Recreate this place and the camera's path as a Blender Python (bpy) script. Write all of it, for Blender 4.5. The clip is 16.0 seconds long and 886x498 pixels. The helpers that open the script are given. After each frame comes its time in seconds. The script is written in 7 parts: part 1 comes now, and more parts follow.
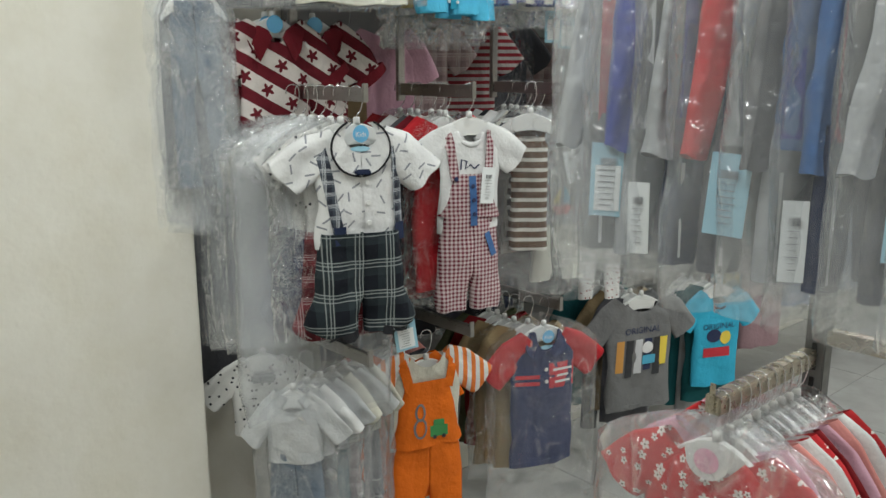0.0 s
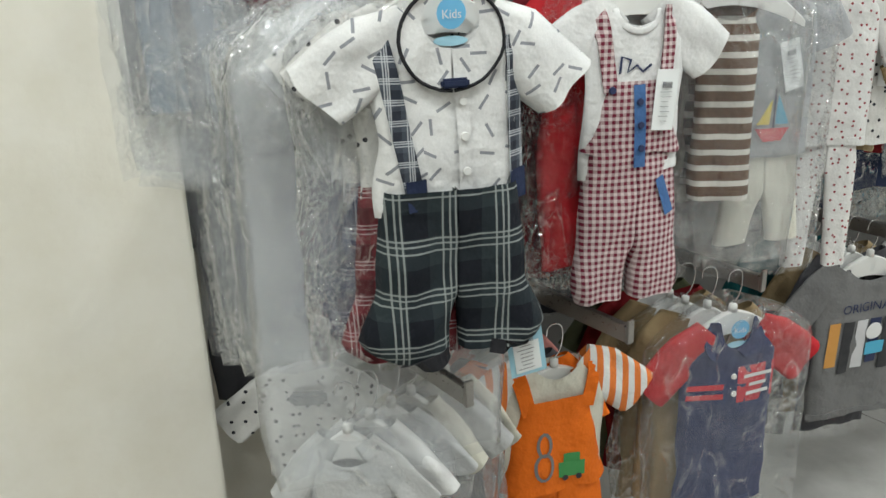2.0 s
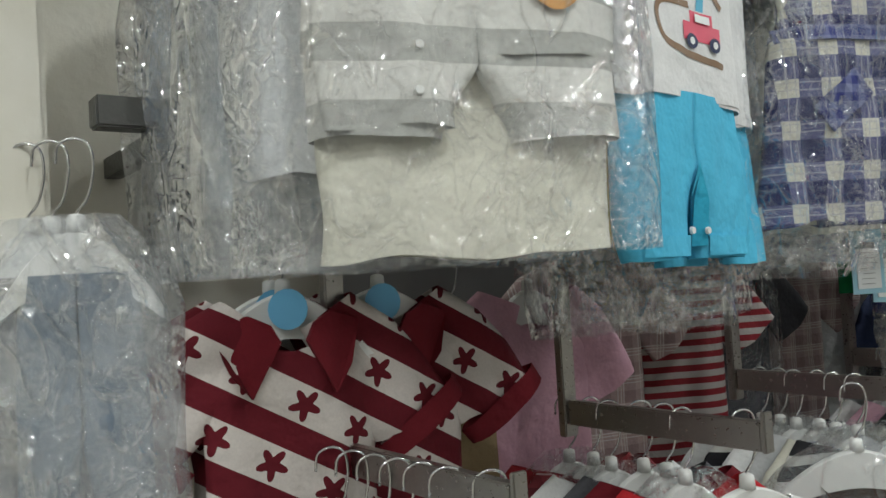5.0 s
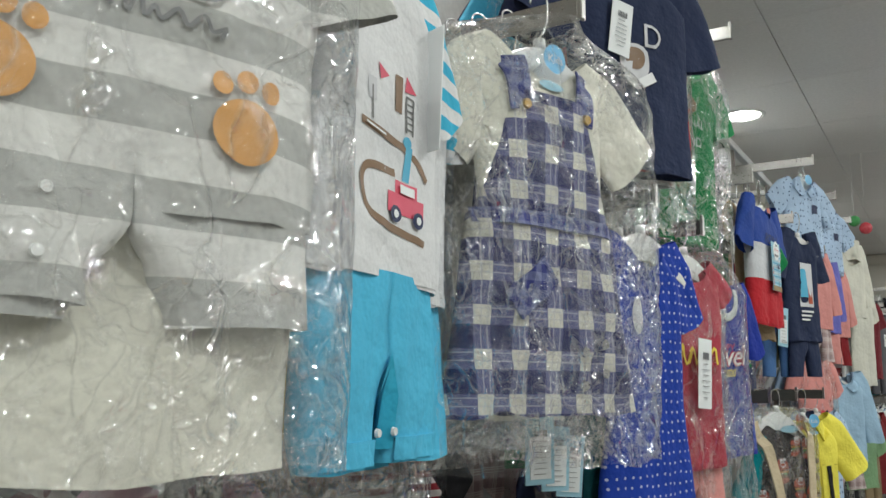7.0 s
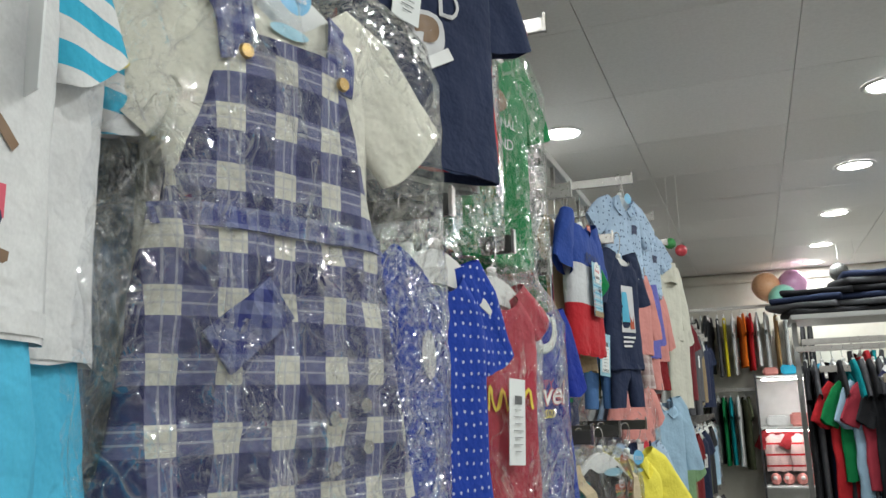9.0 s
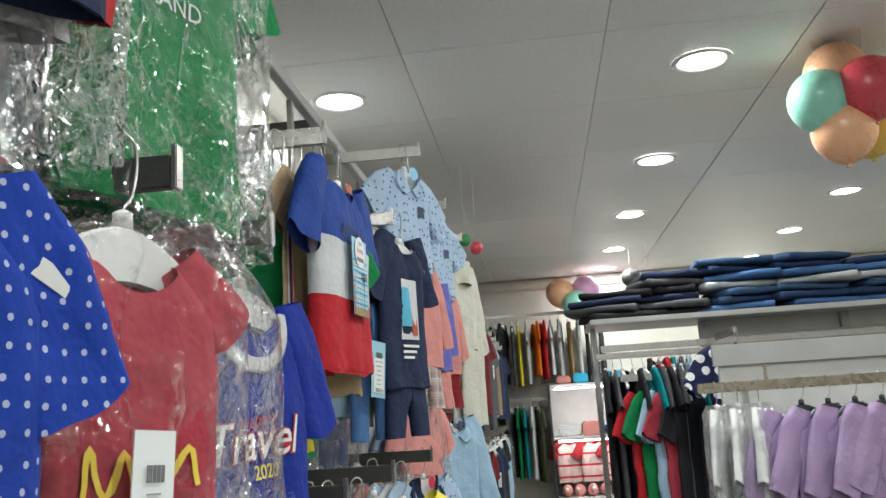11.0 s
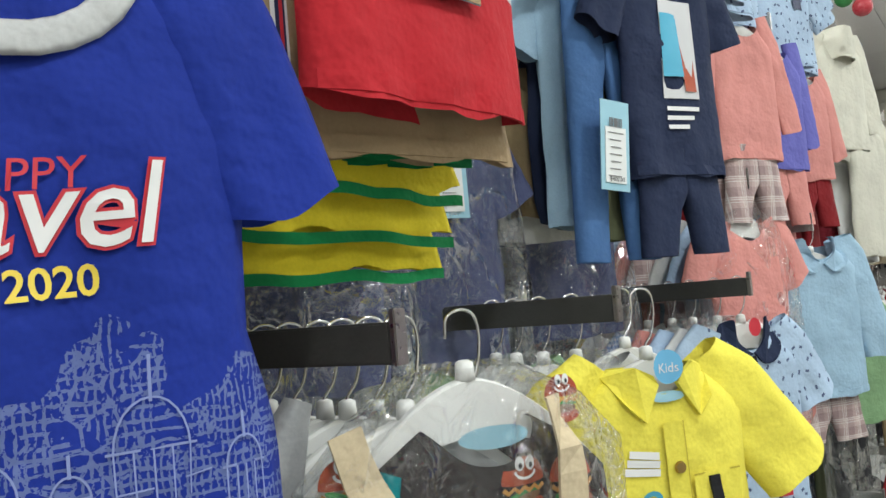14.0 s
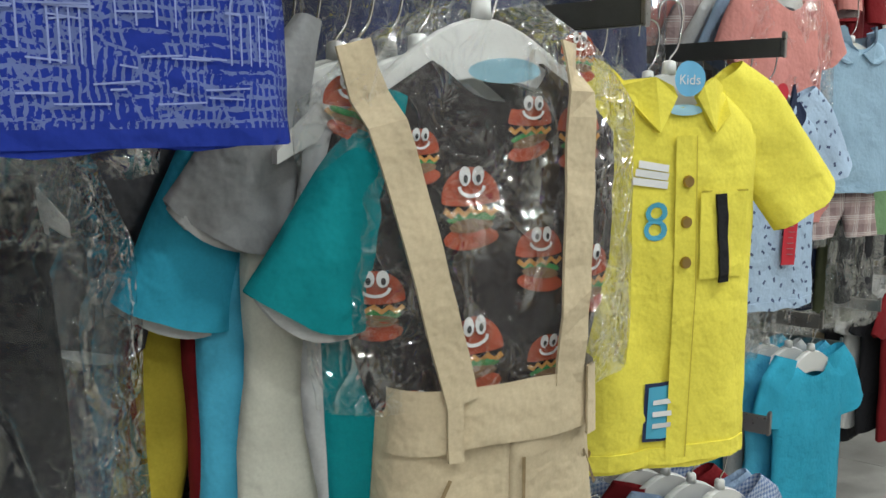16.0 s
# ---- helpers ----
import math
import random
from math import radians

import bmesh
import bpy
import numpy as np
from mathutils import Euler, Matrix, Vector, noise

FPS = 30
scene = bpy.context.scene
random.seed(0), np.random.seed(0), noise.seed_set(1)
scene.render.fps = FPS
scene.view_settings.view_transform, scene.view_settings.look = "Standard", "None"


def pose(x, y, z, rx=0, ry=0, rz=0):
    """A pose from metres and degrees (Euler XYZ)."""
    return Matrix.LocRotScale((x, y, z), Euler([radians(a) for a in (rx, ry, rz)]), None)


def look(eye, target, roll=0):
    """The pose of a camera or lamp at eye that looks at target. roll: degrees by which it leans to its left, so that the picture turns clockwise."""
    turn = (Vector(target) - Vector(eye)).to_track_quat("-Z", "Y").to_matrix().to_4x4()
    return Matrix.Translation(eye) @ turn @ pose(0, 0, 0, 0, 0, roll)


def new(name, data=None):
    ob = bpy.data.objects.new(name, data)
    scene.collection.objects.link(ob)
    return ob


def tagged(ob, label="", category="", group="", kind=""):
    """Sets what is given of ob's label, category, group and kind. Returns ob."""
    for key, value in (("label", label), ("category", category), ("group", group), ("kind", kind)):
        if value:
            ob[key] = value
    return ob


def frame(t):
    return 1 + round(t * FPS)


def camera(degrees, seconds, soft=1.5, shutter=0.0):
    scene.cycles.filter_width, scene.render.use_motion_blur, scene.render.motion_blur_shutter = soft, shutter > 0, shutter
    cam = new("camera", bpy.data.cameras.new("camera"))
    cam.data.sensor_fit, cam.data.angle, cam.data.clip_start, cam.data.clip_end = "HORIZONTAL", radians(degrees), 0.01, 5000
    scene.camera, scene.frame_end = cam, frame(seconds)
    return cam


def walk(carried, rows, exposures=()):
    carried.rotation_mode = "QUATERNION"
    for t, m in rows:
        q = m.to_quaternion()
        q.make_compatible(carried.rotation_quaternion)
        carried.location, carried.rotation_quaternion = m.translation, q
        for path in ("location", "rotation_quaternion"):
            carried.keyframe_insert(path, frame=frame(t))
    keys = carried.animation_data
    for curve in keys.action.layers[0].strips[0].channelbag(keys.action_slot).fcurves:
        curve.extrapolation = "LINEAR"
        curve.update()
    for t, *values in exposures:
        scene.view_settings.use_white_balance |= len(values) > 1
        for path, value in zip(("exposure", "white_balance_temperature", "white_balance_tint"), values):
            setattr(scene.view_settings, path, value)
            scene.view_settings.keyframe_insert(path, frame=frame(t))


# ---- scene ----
cam = camera(55.8, 16.0)
METRES, EYE, TILT, LEAN, TURN = 3.4, 1.45, -12.5, 0.0, 48.0
ROWS = [
    (0.0, 0.0, 0.0, 0.0, 0.0, 0.0, -0.0),
    (0.5, 0.0083, 0.0455, 0.0014, 1.52, -1.48, -1.43),
    (1.0, -0.0055, 0.1119, 0.0117, 1.23, -4.25, -0.94),
    (1.5, -0.0183, 0.1626, 0.0216, 2.44, -4.94, 0.11),
    (2.0, -0.0181, 0.2303, 0.0262, 7.04, -6.94, 0.19),
    (2.5, -0.0115, 0.2809, 0.0402, 11.02, -6.44, 0.64),
    (3.0, -0.0193, 0.3043, 0.0539, 10.5, -4.29, 1.39),
    (3.5, -0.0273, 0.3145, 0.0697, 10.58, 3.87, 2.4),
    (4.0, -0.0329, 0.3206, 0.0819, 10.07, 8.65, 2.55),
    (6.5, -0.0509, 0.3474, 0.1289, -8.95, 20.72, 2.14),
    (7.0, -0.041, 0.3645, 0.1356, -16.43, 21.09, 3.12),
    (7.5, -0.0291, 0.3786, 0.1471, -17.27, 21.59, 4.32),
    (8.0, -0.0146, 0.394, 0.1553, -15.9, 23.61, 5.3),
    (8.5, 0.0007, 0.4078, 0.1596, -21.24, 22.97, 6.84),
    (9.0, 0.0202, 0.4376, 0.1649, -26.92, 21.92, 7.54),
    (9.5, 0.0412, 0.4714, 0.1783, -36.03, 20.42, 7.89),
    (12.0, 0.2077, 0.6097, 0.2165, -36.56, 21.25, 13.55),
    (12.5, 0.2398, 0.6425, 0.2235, -28.68, 23.13, 13.57),
    (13.0, 0.2832, 0.6721, 0.2343, -21.0, 24.99, 11.08),
    (13.5, 0.3119, 0.6865, 0.2274, -14.44, 23.92, 8.67),
    (14.0, 0.3251, 0.6983, 0.2108, -12.32, 15.36, 7.86),
    (14.5, 0.3296, 0.7039, 0.1996, -12.24, 10.62, 6.16),
    (15.0, 0.3325, 0.706, 0.1919, -12.29, 7.78, 4.65),
    (15.5, 0.3304, 0.7069, 0.1827, -12.03, 6.56, 3.33),
    (16.0, 0.3254, 0.7099, 0.1693, -11.83, 3.7, 3.05),
]
PATH = [(t, pose(0, 0, EYE, TILT, LEAN, TURN) @ pose(METRES * x, METRES * y, METRES * z, 90 + pitch, roll, yaw)) for t, x, y, z, yaw, pitch, roll in ROWS]
PATH += [(9.7, look((-1.172, 1.294, 1.697), (-1.438, 3.244, 2.053), -0.3)), (11.8, look((-1.16, 1.945, 1.725), (-1.417, 3.89, 2.113), -5.5))]
walk(cam, sorted(PATH, key=lambda r: r[0]), [(0, -0.02), (1.2, 0.12), (2.0, 0.24), (2.7, 0.2), (3.3, -0.05), (4.5, -0.25), (8.0, -0.25), (9.5, -0.12), (12.5, -0.02), (13.0, 0.16), (13.5, 0.22), (14.0, 0.24), (14.5, 0.16), (15.2, 0.05), (16, 0.03)])

# ---- world and lamps ----
world = bpy.data.worlds.new("world")
world.use_nodes = True
world.node_tree.nodes["Background"].inputs[0].default_value = (0.8, 0.85, 0.9, 1)
world.node_tree.nodes["Background"].inputs[1].default_value = 0.05
scene.world = world
CEIL = 2.79
FRONT = -1.495
LAMP_W = 9.6
LAMPS = [(-1.78, 4.43), (-1.78, 6.7), (-1.78, 2.15), (-1.78 + 0.6, -0.15)] + [(-0.556, 5.55 + 1.15 * k) for k in range(-5, 3)] + [(-0.556, 8.72)] + [(0.63, 6.55 - 2.3 * k) for k in range(4)] + [(0.63, 7.65), (0.63, 8.72)] + [(1.9, 0.8 + 2.3 * k) for k in range(3)]

# ---- materials ----
MATS = {}


class G:
    """Small node builder for one material."""

    def __init__(self, name):
        self.m = bpy.data.materials.new(name)
        self.m.use_nodes = True
        self.nt = self.m.node_tree
        self.bsdf = self.nt.nodes["Principled BSDF"]
        self.out = self.nt.nodes["Material Output"]
        tc = self.nt.nodes.new("ShaderNodeTexCoord")
        self.P = tc.outputs["Object"]
        sp = self.nt.nodes.new("ShaderNodeSeparateXYZ")
        self.link(self.P, sp.inputs[0])
        self.X, self.Y, self.Z = sp.outputs

    def link(self, a, b):
        self.nt.links.new(a, b)

    def put(self, v, sock):
        if isinstance(v, bpy.types.NodeSocket):
            self.link(v, sock)
        elif isinstance(v, (tuple, list)) and len(v) == 3 and sock.type == "RGBA":
            sock.default_value = (*v, 1)
        else:
            sock.default_value = v

    def math(self, op, a, b=0.0, c=0.0):
        n = self.nt.nodes.new("ShaderNodeMath")
        n.operation = op
        for v, s in zip((a, b, c), n.inputs):
            self.put(v, s)
        return n.outputs[0]

    def mix(self, f, a, b):
        n = self.nt.nodes.new("ShaderNodeMix")
        n.data_type = "RGBA"
        self.put(f, n.inputs["Factor"])
        self.put(a, n.inputs[6])
        self.put(b, n.inputs[7])
        return n.outputs[2]

    def mul(self, a, b):
        n = self.nt.nodes.new("ShaderNodeMix")
        n.data_type, n.blend_type = "RGBA", "MULTIPLY"
        n.inputs["Factor"].default_value = 1
        self.put(a, n.inputs[6])
        self.put(b, n.inputs[7])
        return n.outputs[2]

    def noise(self, scale, detail=3, rough=0.5, vec=None):
        n = self.nt.nodes.new("ShaderNodeTexNoise")
        n.inputs["Scale"].default_value, n.inputs["Detail"].default_value, n.inputs["Roughness"].default_value = scale, detail, rough
        self.link(vec or self.P, n.inputs["Vector"])
        return n.outputs["Fac"]

    def ramp(self, f, stops):
        n = self.nt.nodes.new("ShaderNodeValToRGB")
        el = n.color_ramp.elements
        while len(el) < len(stops):
            el.new(0.5)
        for e, (p, c) in zip(el, stops):
            e.position, e.color = p, (*c, 1) if len(c) == 3 else c
        self.link(f, n.inputs[0])
        return n.outputs[0]

    def band(self, coord, period, duty, phase=0.0):
        """1 within the first part of each period."""
        f = self.math("FRACT", self.math("ADD", self.math("DIVIDE", coord, period), phase + 100.0))
        return self.math("LESS_THAN", f, duty)

    def cells(self, size, rand=1.0):
        """Offset from the cell's seed (x, z) and a random number, in a flat grid of cells."""
        cb = self.nt.nodes.new("ShaderNodeCombineXYZ")
        self.link(self.X, cb.inputs[0])
        self.link(self.Z, cb.inputs[1])
        v = self.nt.nodes.new("ShaderNodeTexVoronoi")
        v.voronoi_dimensions = "2D"
        v.inputs["Scale"].default_value, v.inputs["Randomness"].default_value = 1 / size, rand
        self.link(cb.outputs[0], v.inputs["Vector"])
        sub = self.nt.nodes.new("ShaderNodeVectorMath")
        sub.operation = "SUBTRACT"
        self.link(cb.outputs[0], sub.inputs[0])
        self.link(v.outputs["Position"], sub.inputs[1])
        sc = self.nt.nodes.new("ShaderNodeSeparateColor")
        self.link(v.outputs["Color"], sc.inputs[0])
        return sub.outputs[0], sc.outputs[0]

    def split(self, vec):
        s = self.nt.nodes.new("ShaderNodeSeparateXYZ")
        self.link(vec, s.inputs[0])
        return s.outputs[0], s.outputs[1]

    def turn(self, vec, ang):
        r = self.nt.nodes.new("ShaderNodeVectorRotate")
        r.rotation_type = "Z_AXIS"
        self.link(vec, r.inputs["Vector"])
        self.put(ang, r.inputs["Angle"])
        return r.outputs[0]

    def bump(self, h, dist, strength=1.0, prev=None):
        n = self.nt.nodes.new("ShaderNodeBump")
        n.inputs["Distance"].default_value, n.inputs["Strength"].default_value = dist, strength
        self.link(h, n.inputs["Height"])
        if prev:
            self.link(prev, n.inputs["Normal"])
        return n.outputs[0]


def fab(name, pat, rough=0.85, sheen=0.0, crease=1.0):
    """A woven or knitted cloth; pat is a colour or a function of the node builder that gives one."""
    if name in MATS:
        return MATS[name]
    g = G(name)
    col = pat(g) if callable(pat) else pat
    var = g.ramp(g.noise(9, 4), [(0.3, (0.86, 0.86, 0.87)), (0.7, (1.0, 1.0, 1.0))])
    fine = g.ramp(g.noise(420, 2), [(0.3, (0.92, 0.92, 0.92)), (0.7, (1.0, 1.0, 1.0))])
    g.link(g.mul(g.mul(col, var), fine), g.bsdf.inputs["Base Color"])
    g.bsdf.inputs["Roughness"].default_value = rough
    g.bsdf.inputs["Sheen Weight"].default_value = sheen
    g.bsdf.inputs["Specular IOR Level"].default_value = 0.25
    n0 = g.bump(g.noise(6.5, 5, 0.55), 0.027 * crease, 0.75)
    n1 = g.bump(g.noise(24, 3, 0.55), 0.0065 * crease, 0.8, n0)
    n2 = g.bump(g.noise(1300, 1), 0.0002, 0.3, n1)
    g.link(n2, g.bsdf.inputs["Normal"])
    MATS[name] = g.m
    return g.m


def plain(name, col, rough=0.5, metal=0.0, bump=0.0, scale=60.0, var=0.12):
    if name in MATS:
        return MATS[name]
    g = G(name)
    v = g.ramp(g.noise(scale / 6, 4), [(0.3, tuple(c * (1 - var) for c in col)), (0.7, col)])
    g.link(v, g.bsdf.inputs["Base Color"])
    r = g.ramp(g.noise(scale, 3), [(0.3, (rough * 0.8,) * 3), (0.7, (min(1, rough * 1.2),) * 3)])
    g.link(r, g.bsdf.inputs["Roughness"])
    g.bsdf.inputs["Metallic"].default_value = metal
    if bump:
        g.link(g.bump(g.noise(scale, 4), bump), g.bsdf.inputs["Normal"])
    MATS[name] = g.m
    return g.m


def plastic(name, haze, seed=0.0, big=9.0, shine=1.0, body=1.0, rough=0.055, tint=(0.955, 0.96, 0.965)):
    """Thin polythene: clear or milky, with sharp creases that catch the lamps; body: how much of them below the shoulders."""
    g = G(name)
    g.nt.nodes.remove(g.bsdf)
    oi = g.nt.nodes.new("ShaderNodeObjectInfo")
    sh = g.nt.nodes.new("ShaderNodeVectorMath")
    sh.operation = "ADD"
    g.link(g.P, sh.inputs[0])
    cb = g.nt.nodes.new("ShaderNodeCombineXYZ")
    g.link(g.math("MULTIPLY_ADD", oi.outputs["Random"], 7.0, seed), cb.inputs[0])
    g.link(g.math("MULTIPLY_ADD", oi.outputs["Random"], 3.0, seed * 2), cb.inputs[2])
    g.link(cb.outputs[0], sh.inputs[1])
    V = sh.outputs[0]

    def ridge(scale, sharp, stretch, turn):
        mp = g.nt.nodes.new("ShaderNodeMapping")
        mp.inputs["Rotation"].default_value = (0, turn, 0)
        mp.inputs["Scale"].default_value = (1.0, 0.6, stretch)
        g.link(V, mp.inputs["Vector"])
        n = g.nt.nodes.new("ShaderNodeTexNoise")
        n.inputs["Scale"].default_value, n.inputs["Detail"].default_value, n.inputs["Roughness"].default_value, n.inputs["Distortion"].default_value = scale, 2, 0.5, 0.7
        g.link(mp.outputs[0], n.inputs["Vector"])
        d = g.math("ABSOLUTE", g.math("SUBTRACT", n.outputs["Fac"], 0.5))
        return g.math("MAXIMUM", g.math("SUBTRACT", 1.0, g.math("MULTIPLY", d, sharp)), 0.0)

    r1, r2, r3 = ridge(big, 30.0, 0.45, 0.35), ridge(big * 2.4, 19.0, 0.7, -0.8), ridge(big * 4.5, 12.0, 1.0, 0.6)
    patch = g.ramp(g.noise(8, 2, 0.5, V), [(0.40, (0.0,) * 3), (0.56, (1.0,) * 3)])
    fine = g.math("MULTIPLY", g.math("MAXIMUM", r2, g.math("MULTIPLY", r3, 0.8)), patch)
    crease = g.math("MAXIMUM", r1, fine)
    if body < 1:
        top = g.math("MINIMUM", g.math("MAXIMUM", g.math("MULTIPLY_ADD", g.Z, 8.0, 2.2), body), 1.0)
        crease = g.math("MULTIPLY", crease, top)
    b0 = g.bump(g.noise(13, 3, 0.5, V), 0.032 * (0.35 + 0.65 * body), 1.0)
    b1 = g.bump(g.noise(34, 2, 0.5, V), 0.026 * (0.10 + 0.90 * body), 1.0, b0)
    b2 = g.bump(crease, 0.009, 1.0, b1)
    b3 = g.bump(g.noise(70, 2, 0.6, V), 0.0015 * (0.15 + 0.85 * body), 1.0, b2)
    tr = g.nt.nodes.new("ShaderNodeBsdfTransparent")
    tr.inputs[0].default_value = (*tint, 1)
    gl = g.nt.nodes.new("ShaderNodeBsdfGlossy")
    gl.inputs["Roughness"].default_value = rough
    gl.inputs["Color"].default_value = (1, 1, 1, 1)
    g.link(b3, gl.inputs["Normal"])
    df = g.nt.nodes.new("ShaderNodeBsdfDiffuse")
    df.inputs[0].default_value = (0.78, 0.80, 0.82, 1)
    fr = g.nt.nodes.new("ShaderNodeFresnel")
    fr.inputs[0].default_value = 1.45
    g.link(b0, fr.inputs["Normal"])
    m1 = g.nt.nodes.new("ShaderNodeMixShader")
    g.put(g.math("MULTIPLY", g.ramp(g.noise(5, 3, 0.6, V), [(0.3, (0.5,) * 3), (0.7, (1.4,) * 3)]), haze), m1.inputs[0])
    g.link(tr.outputs[0], m1.inputs[1])
    g.link(df.outputs[0], m1.inputs[2])
    m2 = g.nt.nodes.new("ShaderNodeMixShader")
    gain = g.math("ADD", g.math("MULTIPLY", g.math("POWER", crease, 1.4), 9.5 * shine), 1.2)
    g.put(g.math("MINIMUM", g.math("MULTIPLY", fr.outputs[0], gain), 0.42), m2.inputs[0])
    g.link(m1.outputs[0], m2.inputs[1])
    g.link(gl.outputs[0], m2.inputs[2])
    g.link(m2.outputs[0], g.out.inputs[0])
    return g.m


BAG = plastic("clear_bag", 0.014, 0.0, 11.0)
BAG2 = plastic("hazy_bag", 0.06, 3.1, 10.0, 1.0, 0.2, 0.09)
BAG3 = plastic("milky_bag", 0.15, 7.7, 8.0, 0.8, 0.15, 0.2)
BAG4 = plastic("crinkled_bag", 0.05, 5.3, 11.0, 1.0, 0.6, 0.07)
BAG5 = plastic("cloudy_bag", 0.17, 9.1, 8.0, 0.9, 0.25, 0.18)
BAG6 = plastic("frosted_crinkled_bag", 0.045, 2.2, 12.0, 1.1, 1.0, 0.08)
BAG7 = plastic("pale_crinkled_bag", 0.12, 6.4, 11.0, 1.2, 0.9, 0.08)


def glow(name, col, power):
    g = G(name)
    g.bsdf.inputs["Emission Color"].default_value = (*col, 1)
    g.bsdf.inputs["Emission Strength"].default_value = power
    g.bsdf.inputs["Base Color"].default_value = (*col, 1)
    return g.m


WHITEPL = plain("white_plastic", (0.78, 0.78, 0.76), 0.35)
STEEL = plain("chrome_wire", (0.75, 0.75, 0.76), 0.18, 1.0)
BARM = plain("brushed_bar", (0.42, 0.40, 0.38), 0.32, 1.0, 0.0005, 200)
DARKBAR = plain("dark_bar", (0.10, 0.10, 0.095), 0.4, 0.6, 0.0005, 200)
PAPER = plain("card_tag", (0.8, 0.82, 0.82), 0.6)
BLUECARD = plain("blue_card", (0.33, 0.58, 0.70), 0.55)
INK = plain("black_ink", (0.03, 0.03, 0.035), 0.6)
TAGINK = plain("grey_ink", (0.22, 0.22, 0.23), 0.6)
YELLOWINK = plain("yellow_sticker", (0.85, 0.65, 0.08), 0.5)
DISC = plain("blue_disc", (0.16, 0.48, 0.76), 0.45)
PINKDISC = plain("pink_disc", (0.85, 0.45, 0.58), 0.45)

# ---- mesh helpers ----


def meshed(name, verts, faces, mat, parent=None, smooth=True, label=""):
    me = bpy.data.meshes.new(name)
    me.from_pydata(verts, [], faces)
    me.materials.append(mat)
    if smooth:
        me.shade_smooth()
    ob = new(name, me)
    ob.parent = parent
    if label:
        ob["label"] = label
    return ob


def box(bm, x0, x1, y0, y1, z0, z1, bev=0.0):
    r = bmesh.ops.create_cube(bm, size=1)
    for v in r["verts"]:
        v.co = ((x0 + x1) / 2 + v.co.x * (x1 - x0), (y0 + y1) / 2 + v.co.y * (y1 - y0), (z0 + z1) / 2 + v.co.z * (z1 - z0))
    if bev:
        bmesh.ops.bevel(bm, geom=list({e for v in r["verts"] for e in v.link_edges}), offset=bev, segments=2, affect="EDGES")


def part(name, bm, mat, parent=None, label="", smooth=False):
    me = bpy.data.meshes.new(name)
    bm.to_mesh(me)
    bm.free()
    me.materials.append(mat)
    if smooth:
        me.shade_smooth()
    ob = new(name, me)
    ob.parent = parent
    if label:
        ob["label"] = label
    return ob


def boxed(name, x0, x1, y0, y1, z0, z1, mat, parent=None, bev=0.0, label=""):
    bm = bmesh.new()
    box(bm, x0, x1, y0, y1, z0, z1, bev)
    return part(name, bm, mat, parent, label)


def tube(name, pts, r, mat, parent=None, n=7, label="", closed=False):
    pts = [Vector(p) for p in pts]
    verts, faces = [], []
    side = None
    for i, p in enumerate(pts):
        d = (pts[min(i + 1, len(pts) - 1)] - pts[max(i - 1, 0)]).normalized()
        if side is None:
            side = d.orthogonal().normalized()
        side = (side - d * side.dot(d)).normalized()
        up = d.cross(side)
        rr = r[i] if isinstance(r, (list, tuple)) else r
        for k in range(n):
            a = 2 * math.pi * k / n
            verts.append(p + rr * (math.cos(a) * side + math.sin(a) * up))
    for i in range(len(pts) - 1):
        for k in range(n):
            a, b = i * n + k, i * n + (k + 1) % n
            faces.append((a, b, b + n, a + n))
    faces.append(tuple(range(n))[::-1])
    faces.append(tuple(range((len(pts) - 1) * n, len(pts) * n)))
    return meshed(name, verts, faces, mat, parent, True, label)


def curve_pts(pts, n=6):
    """A smooth path through points (Catmull-Rom)."""
    P = [Vector(p) for p in pts]
    P = [2 * P[0] - P[1]] + P + [2 * P[-1] - P[-2]]
    out = []
    for i in range(1, len(P) - 2):
        for k in range(n):
            t = k / n
            a, b, c, d = P[i - 1 : i + 3]
            out.append(0.5 * ((2 * b) + (c - a) * t + (2 * a - 5 * b + 4 * c - d) * t * t + (3 * b - a - 3 * c + d) * t ** 3))
    return out + [P[-2]]


